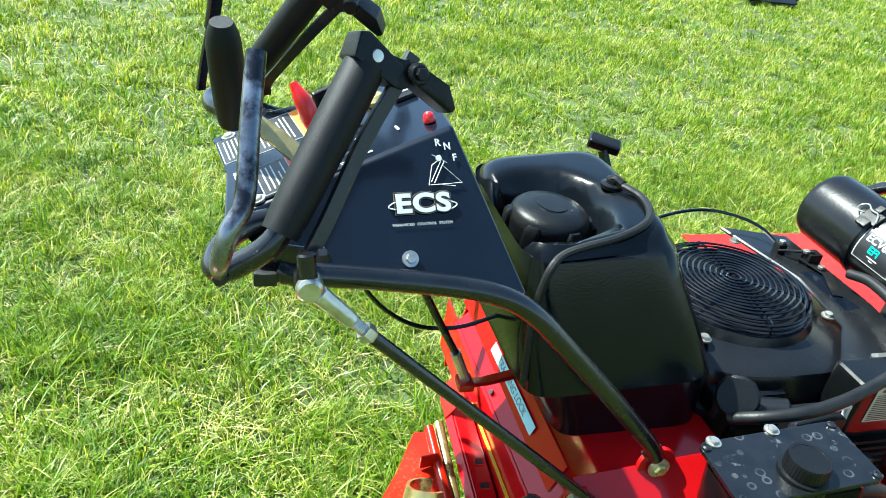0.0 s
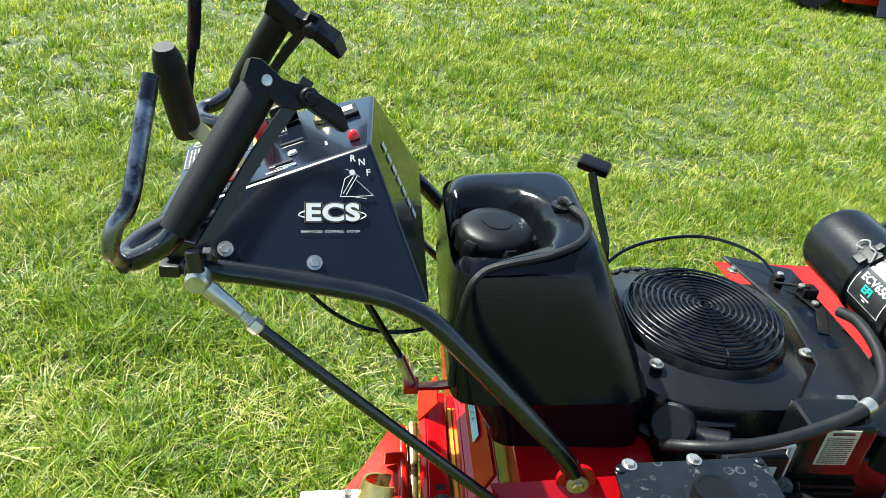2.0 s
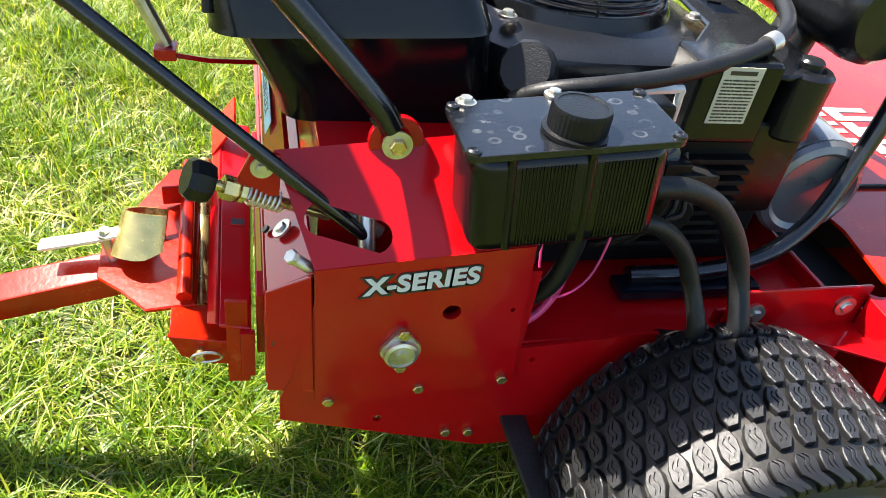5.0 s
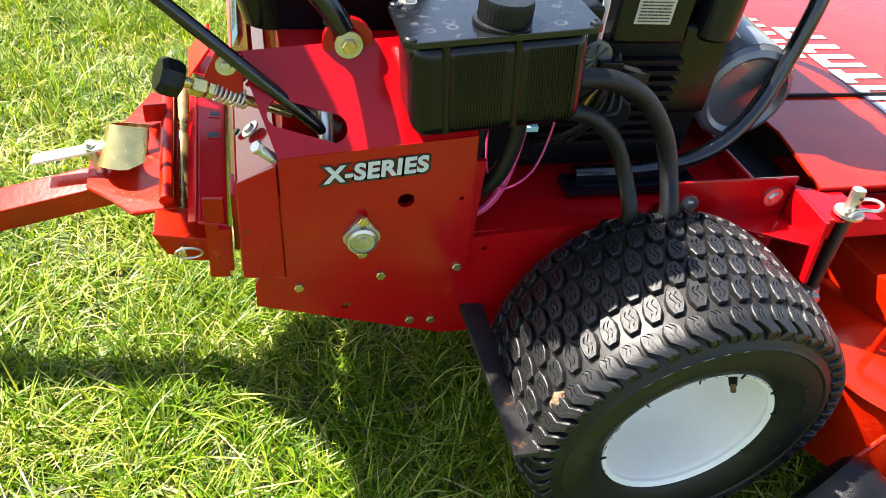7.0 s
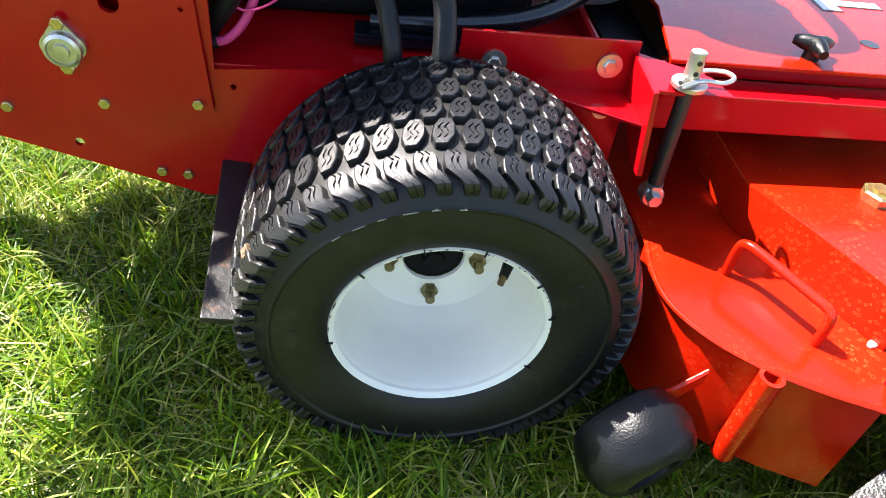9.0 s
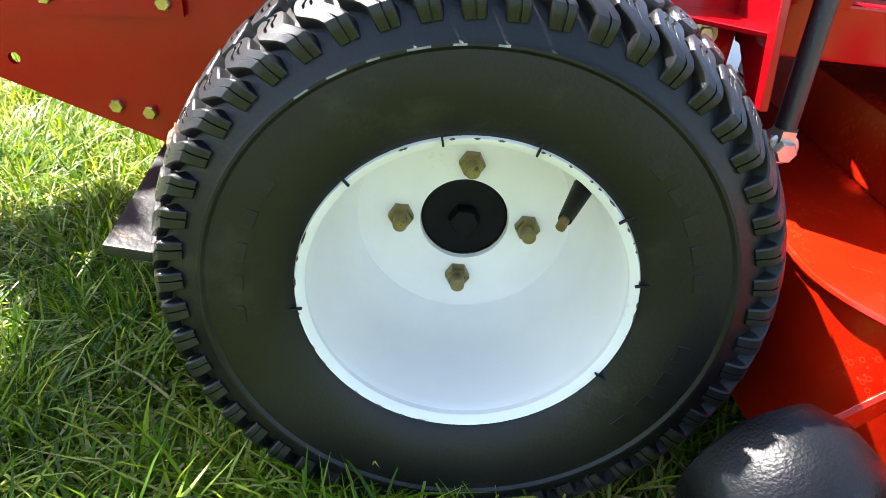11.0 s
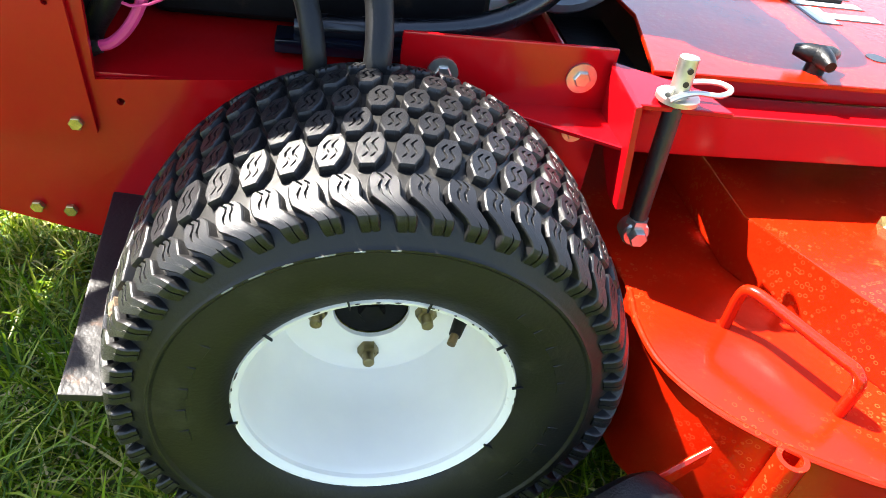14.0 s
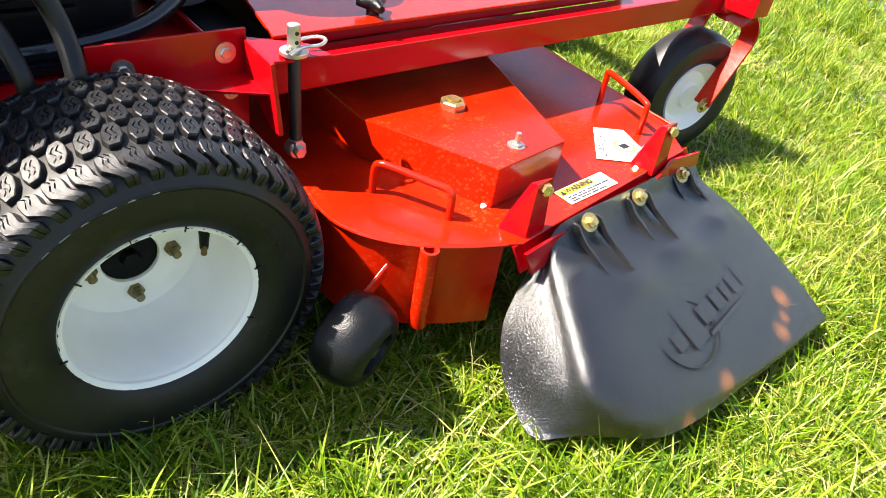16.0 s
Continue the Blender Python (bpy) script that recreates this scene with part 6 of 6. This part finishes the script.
    def plate(a0, a1, b0, b1, lines, seed):
        """An outlined decal with rows of small print that run across the panel."""
        a, b, w_, h_ = (a0 + a1) / 2, (b0 + b1) / 2, a1 - a0, b1 - b0
        p = part("decal_plate", box((a0, b0, 0.0007), (a1, b1, 0.0011), 0, m=f), DECAL_BLACK, con, "black instruction decal with white print")
        part("outline", moved(wire([(-w_ / 2, -h_ / 2, 0), (w_ / 2, -h_ / 2, 0), (w_ / 2, h_ / 2, 0), (-w_ / 2, h_ / 2, 0)], 0.0006, 4), on_top(a, b, 0.0012)), DECAL, p)
        part("print", moved(bars(text_rows(h_ * 0.80, w_ * 0.76, lines, seed, 0.30), Matrix()), on_top(a, b, 0.0012) @ pose(0, 0, 0, 0, 0, 90)), DECAL, p)
        return p
    pw = plate(-0.096, -0.034, 0.008, 0.108, 8, 3)
    part("orange_band", box((-0.034, 0.008, 0.0008), (-0.020, 0.108, 0.0014), 0, m=f), ORANGE, pw)
    words("WARNING", 0.0105, on_top(-0.0235, 0.058, 0.0015) @ pose(0, 0, 0, 0, 0, 90), DECAL_BLACK, pw, depth=0.0001)
    plate(-0.140, -0.103, 0.016, 0.096, 5, 5)
    pd = plate(-0.112, -0.071, -0.112, -0.030, 5, 8)
    part("red_band", box((-0.071, -0.088, 0.0008), (-0.055, -0.032, 0.0014), 0, m=f), REDLABEL, pd)
    words("DANGER", 0.0105, on_top(-0.0590, -0.060, 0.0015) @ pose(0, 0, 0, 0, 0, 90), DECAL, pd, depth=0.0001, bold=0.0003)
    pc = part("caution_plate", box((-0.136, -0.080, 0.0007), (-0.123, -0.020, 0.0011), 0, m=f), PAPER, con, "pale caution label")
    words("CAUTION", 0.0100, on_top(-0.1262, -0.050, 0.0012) @ pose(0, 0, 0, 0, 0, 90), YELLOW, pc, depth=0.0001, bold=0.0004)
    part("outline", moved(wire([(-0.010, -0.015, 0), (0.010, -0.015, 0), (0.010, 0.015, 0), (-0.010, 0.015, 0)], 0.0006, 4), on_top(0.006, 0.049, 0.0010)), DECAL, con)
    part("print", moved(bars(text_rows(0.024, 0.014, 4, 6, 0.5), Matrix()), on_top(0.006, 0.049, 0.0008) @ pose(0, 0, 0, 0, 0, 90)), DECAL, con)
    part("print", bars([(-0.020, 0.018, 0, 0.0012), (-0.020, 0.010, -0.004, 0.0009), (0.018, 0.022, 0.001, 0.004)], on_top(0.002, -0.106, 0.0006)), DECAL, con)
    part("print", bars([(-0.0015, 0.0015, 0, 0.013)], on_top(0.069, -0.071, 0.0006)), DECAL, con)
    for b in (-0.112, 0.105):
        p = on_top(-0.122, b).translation
        part("panel_bolt", hexa(p, p + up * 0.005, 0.007, 0.010), ZINC, con)
    for a, b in ((0.022, -0.0185), (0.003, -0.086)):
        part("slot", box((-0.017, -0.0035, -0.001), (0.017, 0.0035, 0.0012), 0.0006, 1, on_top(a, b)), DECAL_BLACK, con)
    for a, b in ((0.021, -0.064), (-0.030, -0.062)):
        p = on_top(a, b).translation
        part("indicator_button", lathe([(0.007, 0), (0.006, 0.003), (0, 0.004)], p, p + up, 16), DECAL, con)
    p = Vector((0.163, 1.045, 1.070))
    part("red_lamp", lathe([(0.0078, 0), (0.0078, 0.003), (0.006, 0.009), (0.003, 0.0115), (0, 0.012)], p, p + up, 20), RED_PLASTIC, con, "small red indicator lamp")
    part("hour_meter", box((-0.016, -0.020, -0.002), (0.016, 0.020, 0.006), 0.003, 2, on_top(0.111, 0.022)), PLASTIC, con)
    part("meter_window", box((-0.009, -0.006, 0.0062), (0.009, 0.014, 0.0068), 0, 1, on_top(0.111, 0.022)), SILVER, con)
    part("choke_knob", tube([on_top(-0.018, 0.02).translation, on_top(-0.017, 0.022, 0.03).translation, on_top(-0.022, 0.03, 0.066).translation], 0.012, 14, 3, radii=[0.009, 0.013, 0.012, 0.005]), RED_PLASTIC, con, "red plastic choke knob")
    part("ignition_switch", box((-0.022, -0.004, 0), (0.018, 0.004, 0.035), 0.003, 2, on_top(0.02, 0.075) @ pose(0, 0, 0, 20, 0, 10)), PLASTIC, con)
    part("key_switch", join(lathe([(0.016, 0), (0.016, 0.006), (0.010, 0.012), (0, 0.012)], on_top(0.075, 0.03).translation, on_top(0.075, 0.03, 1).translation, 20)), GOLD, con)
    # white slanted mark on the front wall
    fo = (tr + tl + fr + fl) / 4
    ff = frame_of(fo, Vector((0, 1, 0)), (tr + tl) / 2 - (fr + fl) / 2)
    ff.translation = fo + ff.to_3x3() @ Vector((0, 0, 0.0015))
    part("front_decal", moved(join(*[box((-0.012, -0.06 + 0.018 * k, 0), (0.008 - 0.003 * (k % 2), -0.047 + 0.018 * k, 0.0005), 0) for k in range(7)]), ff @ pose(-0.03, 0, 0, 0, 0, -8)), DECAL, con, "slanted white bar lettering")


console()


def control_rods():
    ball, nut, low = Vector((0.001, 0.818, 0.983)), Vector((0.060, 0.816, 0.925)), Vector((0.482, 0.825, 0.520))
    rod_ = part("control_rod", rod(nut, low, 0.0078, 14), BLACK_TUBE, mower, "long black control rod with zinc ball joint")
    d = (nut - ball).normalized()
    part("ball_joint", join(rod(ball + d * 0.012, ball + d * 0.062, 0.0105, 12, 0.0085, 0.001), rod(ball + Vector((0, 0.012, 0)), ball + Vector((0, -0.011, 0)), 0.0138, 20, bevel=0.003), rod(ball + Vector((0.0, 0.0, 0.0)), ball + Vector((-0.004, 0.004, 0.012)), 0.007, 12)), ZINC, rod_, "dull zinc ball joint end")
    part("ball_stud", join(rod(ball + Vector((-0.001, 0.001, 0.008)), ball + Vector((-0.004, 0.006, 0.036)), 0.0095, 16, bevel=0.002), hexa(ball + Vector((0.012, 0.002, 0.030)), ball + Vector((0.012, 0.010, 0.034)), 0.008)), BLACK_TUBE, rod_)
    part("lock_nut", hexa(nut - d * 0.004, nut + d * 0.010, 0.0105), ZINC, rod_)
    part("threads", lathe([(0.0062 + 0.0008 * (k % 2), 0.0014 * k) for k in range(22)], ball + d * 0.056, nut, 12), ZINC, rod_)
    far = part("control_rod", rod(mirror(nut), mirror(low), 0.0078, 14), BLACK_TUBE, mower)
    # middle linkage with a small red bell crank
    part("link_rod", tube([(0.135, 1.03, 0.915), (0.19, 1.04, 0.80), (0.245, 1.046, 0.695)], 0.0058, 10, 3), BLACK_TUBE, mower)
    part("link_end", rod((0.245, 1.046, 0.695), (0.268, 1.046, 0.640), 0.0085, 10), ZINC, mower)
    part("bell_crank", join(strip([(0.262, 1.046, 0.630), (0.31, 1.065, 0.615), (0.40, 1.10, 0.60)], (0, 0.3, 1), 0.026, 0.006), box((0.255, 1.03, 0.626), (0.28, 1.06, 0.64), 0.002)), RED, mower, "red bell crank arm")
    part("loose_cable", tube([(0.06, 1.02, 0.93), (0.10, 1.04, 0.82), (0.17, 1.06, 0.745), (0.25, 1.07, 0.725), (0.34, 1.08, 0.745), (0.42, 1.08, 0.76)], 0.0035, 8, 6), BLACK, mower, "hanging thin black cable")
    part("rod_pivot", join(rod((0.482, 0.818, 0.505), (0.482, 0.84, 0.545), 0.010, 12), rod((0.43, 0.85, 0.56), (0.50, 0.84, 0.515), 0.008, 10)), ZINC, mower)


control_rods()


# ---- hitch and towed sulky ----
def hitch():
    """The carrier on the mower's back: upright channel, hinge box, spring knob."""
    top = [(0.316, 0.864, 0.356), (0.354, 0.858, 0.352), (0.356, 1.27, 0.408), (0.316, 1.27, 0.414)]
    ch = part("hitch_channel", join(slab(top, 0.006, 0.0015), slab([(0.317, 0.864, 0.360), (0.317, 1.27, 0.418), (0.305, 1.25, 0.402), (0.305, 0.880, 0.346)], 0.005, 0.001), slab([(0.354, 0.858, 0.356), (0.356, 1.27, 0.412), (0.359, 1.27, 0.300), (0.357, 0.858, 0.285)], 0.005, 0.001), box((0.341, 0.850, 0.280), (0.359, 0.860, 0.356), 0.003)), RED, mower, "red folded hitch channel with slots")
    part("hitch_block", box((0.361, 0.872, 0.300), (0.371, 1.28, 0.398), 0.002), RED, mower)
    for y in (1.045, 1.095):
        z = 0.352 + (y - 0.858) * 0.1359 + 0.0068
        part("channel_slot", strip([(0.326, y, z + 0.0015), (0.348, y, z)], (0, -0.135, 1), 0.013, 0.001, 0.0004), DECAL_BLACK, ch)
        part("slot_edge", strip([(0.330, y - 0.008, z + 0.001), (0.349, y - 0.008, z - 0.0008)], (0, -0.135, 1), 0.003, 0.0014, 0.0004), RED_WORN, ch)
    shelf = part("rear_shelf", slab([(0.370, 0.800, 0.467), (0.366, 1.42, 0.462), (0.421, 1.42, 0.516), (0.421, 0.783, 0.506)], 0.004, 0.0008), RED, mower, "sloping red panel behind the hitch channel")
    for x, y in ((0.378, 0.90), (0.392, 1.02), (0.380, 1.18)):
        z = 0.467 + (x - 0.370) * 0.90 + 0.003
        part("shelf_hole", rod((x - 0.002, y, z), (x - 0.0045, y, z + 0.0024), 0.005, 14), DECAL_BLACK, shelf)
    part("hitch_flag", slab([(0.300, 1.20, 0.40), (0.300, 1.26, 0.42), (0.335, 1.26, 0.47), (0.335, 1.20, 0.45)], 0.005), RED_WORN, mower)
    part("decal_strip", slab([(0.363, 0.92, 0.3985), (0.363, 1.24, 0.3985), (0.369, 1.24, 0.3985), (0.369, 0.92, 0.3985)], 0.0006, 0), YELLOW, mower)
    dl = part("side_decal", slab([(0.3778, 1.00, 0.549), (0.3778, 1.22, 0.549), (0.3853, 1.22, 0.567), (0.3853, 1.00, 0.567)], -0.0008, 0), CYAN, mower, "pale blue decal lettered tracking lock")
    part("decal_base", slab([(0.380, 0.90, 0.530), (0.380, 1.40, 0.530), (0.402, 1.40, 0.582), (0.402, 0.90, 0.582)], -0.006, 0), RED, mower)
    f = frame_of((0.3803, 1.11, 0.5580), (0, -1, 0), (0.4, 0, 0.92))
    words("TRACKING LOCK", 0.018, f, BLUEISH, dl, depth=0.0002)
    # spring plunger
    k, e = Vector((0.316, 0.822, 0.595)), Vector((0.398, 0.838, 0.556))
    d = (e - k).normalized()
    pl = part("plunger_pin", join(rod(k, e + d * 0.05, 0.0062, 12), hexa(k + d * 0.018, k + d * 0.034, 0.0125), hexa(k + d * 0.036, k + d * 0.044, 0.011)), GOLD, mower, "yellow zinc spring plunger with black knob")
    part("plunger_knob", lathe([(0.009, 0), (0.019, 0.002), (0.022, 0.009), (0.022, 0.022), (0.018, 0.027), (0, 0.027)], k + d * 0.008, k - d, 8), PLASTIC, pl)
    side_v = d.cross(Vector((0, 0, 1))).normalized()
    top_v = side_v.cross(d)
    part("spring", tube([k + d * (0.044 + 0.038 * i / 84) + side_v * (0.0105 * math.cos(i * 2 * math.pi / 12)) + top_v * (0.0105 * math.sin(i * 2 * math.pi / 12)) for i in range(85)], 0.0016, 6, smooth=False), ZINC, pl)
    part("bell_bracket", slab([(0.335, 0.832, 0.568), (0.388, 0.832, 0.575), (0.390, 0.832, 0.622), (0.362, 0.832, 0.628)], 0.006, 0.001), RED, mower)
    bolt(0.371, 0.826, 0.609, 0.0065, ZINC, 0.0115)
    p, q = Vector((0.400, 0.786, 0.525)), Vector((0.432, 0.800, 0.488))
    part("adjuster_bolt", join(hexa(p, p + (p - q).normalized() * 0.006, 0.0085), lathe([(0.006 + 0.0008 * (k_ % 2), 0.0016 * k_) for k_ in range(30)], p, q, 12)), ZINC, mower, "long zinc adjuster bolt")
    bolt(0.393, 0.88, 0.493, 0.007, ZINC, 0.013, d=(-0.66, 0, 0.75))


hitch()

sulky = thing("sulky", (0.0, 1.05, SOIL_Z), "red steel towed sulky hitched behind the mower", "sulky")


def sulky_parts():
    part("hinge_plate", slab([(0.224, 0.922, 0.338), (0.190, 0.965, 0.334), (0.155, 1.000, 0.330), (0.155, 1.070, 0.340), (0.195, 1.120, 0.360), (0.240, 1.195, 0.378), (0.288, 1.190, 0.382), (0.286, 0.925, 0.342)], 0.008, 0.002), RED_WORN, sulky, "red steel hinge plate, scratched")
    part("plate_edge", tube([(0.272, 0.93, 0.350), (0.268, 1.19, 0.390)], 0.010, 14), RED_WORN, sulky)
    part("hinge_pin", rod((0.290, 0.940, 0.320), (0.290, 1.205, 0.386), 0.0105, 16, bevel=0.001), GOLD, sulky, "yellow zinc hinge pin")
    part("hinge_box", join(slab([(0.254, 0.872, 0.338), (0.340, 0.866, 0.325), (0.348, 0.866, 0.285), (0.300, 0.870, 0.288), (0.268, 0.874, 0.300)], 0.006, 0.001), slab([(0.256, 0.878, 0.335), (0.256, 0.93, 0.340), (0.34, 0.93, 0.330), (0.34, 0.872, 0.322)], 0.005, 0.001), slab([(0.325, 0.868, 0.26), (0.352, 0.866, 0.26), (0.352, 0.866, 0.40), (0.325, 0.868, 0.40)], 0.006, 0.001)), RED_WORN, sulky)
    part("pull_ring", tube([(0.300 + 0.018 * math.cos(a), 0.858 - 0.004 * math.sin(a), 0.312 + 0.012 * math.sin(a)) for a in [2 * math.pi * i / 16 for i in range(17)]], 0.0018, 6, 2), ZINC, sulky)
    part("pin_end", rod((0.292, 0.872, 0.313), (0.292, 0.854, 0.313), 0.006, 12, bevel=0.001), GOLD, sulky)
    a, b = Vector((0.215, 1.03, 0.322)), Vector((-0.170, 1.050, 0.212))
    arm = part("draw_bar", strip([a, b], (0, -0.25, 1), 0.048, 0.044, 0.004), RED_WORN, sulky, "red square steel draw bar")
    n = (b - a).normalized()
    part("draw_bar_decal", strip([a.lerp(b, 0.50) + Vector((0, 0, 0.024)), a.lerp(b, 0.82) + Vector((0, 0, 0.024))], (-0.28, -0.25, 1), 0.018, 0.001, 0), PAPER, arm)
    p = Vector((-0.164, 1.084, 0.250))
    part("pivot_bolt", join(hexa(p, p + Vector((0, 0, 0.012)), 0.012, 0.022)), ZINC, sulky, "zinc bolt with washer")
    part("front_plate", slab([(-0.145, 1.03, 0.238), (-0.145, 1.095, 0.238), (-0.28, 1.112, 0.205), (-1.0, 1.115, 0.17), (-1.0, 0.88, 0.17), (-0.30, 0.96, 0.205)], 0.008, 0.002), RED_WORN, sulky, "red sulky foot plate")
    part("side_gusset", slab([(-0.14, 1.035, 0.236), (-0.30, 0.955, 0.205), (-0.28, 0.97, 0.11), (-0.16, 1.03, 0.16)], 0.006, 0.001), RED_WORN, sulky)
    part("foot_rail", tube([(-0.245, 1.085, 0.210), (-0.245, 1.088, 0.238), (-0.262, 1.092, 0.250), (-0.42, 1.100, 0.245), (-0.44, 1.100, 0.235), (-0.44, 1.100, 0.19)], 0.007, 10, 4), RED, sulky)
    part("sulky_axle", rod((-0.90, 0.80, 0.10), (-0.90, 1.32, 0.10), 0.014, 14), RED_WORN, sulky)
    for y in (0.80, 1.32):
        part("sulky_wheel", lathe([(0.05, -0.03), (0.11, -0.035), (0.13, -0.02), (0.135, 0), (0.13, 0.02), (0.11, 0.035), (0.05, 0.03)], (-0.90, y, 0.098), (-0.90, y + 1, 0.098), 36, closed=True), RUBBER, sulky)
        part("sulky_rim", lathe([(0.0, -0.02), (0.05, -0.028), (0.055, 0), (0.05, 0.028), (0, 0.02)], (-0.90, y, 0.098), (-0.90, y + 1, 0.098), 28), WHITE, sulky)
    # latch: zinc hook plate with a flat lever
    bm, grid = bmesh.new(), []
    foot, head = Vector((0.222, 1.012, 0.352)), Vector((0.232, 1.040, 0.408))
    up = (head - foot).normalized()
    u = Vector((1, 0, -0.15)).normalized()
    v = up.cross(u).normalized()
    for t in (0.0, 0.35, 0.7, 1.0):
        row = []
        for k in range(15):
            a = radians(62 + 236 * k / 14)
            low = 0.35 * max(0.0, math.cos(a) + 0.2) * (1 - t)
            flare = 1.0 + 0.25 * (1 - t) * max(0.0, -math.cos(a))
            row.append(bm.verts.new(foot.lerp(head, t + low) + u * (0.038 * flare * math.cos(a)) + v * (0.034 * math.sin(a))))
        grid.append(row)
    for lo, hi in zip(grid, grid[1:]):
        for k in range(14):
            bm.faces.new([lo[k], lo[k + 1], hi[k + 1], hi[k]])
    bmesh.ops.recalc_face_normals(bm, faces=bm.faces)
    bmesh.ops.solidify(bm, geom=bm.faces[:], thickness=0.005)
    bmesh.ops.recalc_face_normals(bm, faces=bm.faces)
    part("latch_hook", bm, GOLD, sulky, "yellow zinc latch hook", angle=40)
    part("latch_lever", strip([(0.196, 1.022, 0.390), (0.16, 1.035, 0.372), (0.12, 1.045, 0.358), (0.080, 1.052, 0.346)], (0, -0.2, 1), 0.020, 0.005), PAPER, sulky, "pale flat latch lever")
    part("latch_bolt", join(hexa(Vector((0.168, 1.032, 0.378)), Vector((0.169, 1.031, 0.387)), 0.008, 0.011), rod((0.175, 1.03, 0.335), (0.168, 1.032, 0.375), 0.008, 12)), ZINC, sulky)
    # lift stop behind the tyre
    part("hinge_tab", slab([(0.235, 1.11, 0.40), (0.27, 1.115, 0.40), (0.27, 1.115, 0.37), (0.235, 1.11, 0.37)], 0.004), RED_WORN, sulky)


sulky_parts()

part("foot_bar", strip([(0.695, 0.790, 0.240), (0.699, 0.70, 0.232), (0.704, 0.60, 0.222), (0.706, 0.530, 0.215)], (0.1, 0.1, 1), 0.036, 0.010, 0.003), RUSTY, mower, "flat black steel bar sticking out behind the tyre")


# ---- parked mowers far across the lawn ----
def far_mower(x, y, turn):
    m = thing("parked_mower", (x, y, SOIL_Z), "red mower with white rims parked across the lawn", "lawn mower", "parked mowers")
    M = Matrix.Translation((x, y, 0)) @ pose(0, 0, 0, 0, 0, turn)
    part("body", moved(join(box((-0.35, -0.3, 0.22), (0.65, 0.3, 0.42), 0.02), box((-0.3, -0.25, 0.42), (0.2, 0.25, 0.75), 0.03)), M), RED, m)
    part("deck", moved(join(box((0.35, -0.55, 0.08), (1.25, 0.55, 0.22), 0.03), box((0.55, -0.4, 0.22), (1.0, 0.4, 0.30), 0.02)), M), RED_WORN, m)
    part("chute", moved(slab([(0.7, -0.55, 0.24), (1.2, -0.55, 0.22), (1.3, -0.85, 0.03), (0.6, -0.85, 0.03)], 0.02), M), CHUTE, m)
    for yy, s in ((-0.45, -1), (0.45, 1)):
        c, d = M @ Vector((0, yy, 0.2)), M.to_3x3() @ Vector((0, s, 0))
        part("tyre", lathe([(0.12, -0.1), (0.2, -0.11), (0.23, -0.08), (0.235, 0), (0.23, 0.08), (0.2, 0.11), (0.12, 0.1)], c, c + d, 36, closed=True), RUBBER, m)
        part("rim", lathe([(0.126, 0.10), (0.12, 0.06), (0.10, 0.03), (0.035, 0.02), (0.03, 0.05), (0, 0.05)], c, c + d, 28), WHITE, m)
        c = M @ Vector((1.45, yy, 0.13))
        part("caster_tyre", lathe([(0.06, -0.04), (0.12, -0.05), (0.15, 0), (0.12, 0.05), (0.06, 0.04)], c, c + d, 28, closed=True), RUBBER, m)
        part("caster_arm", moved(box((0.6, yy - 0.03, 0.33), (1.45, yy + 0.03, 0.40), 0.01), M), RED, m)
    return m


far_mower(5.05, 8.75, -8)
far_mower(3.20, 10.2, 10)
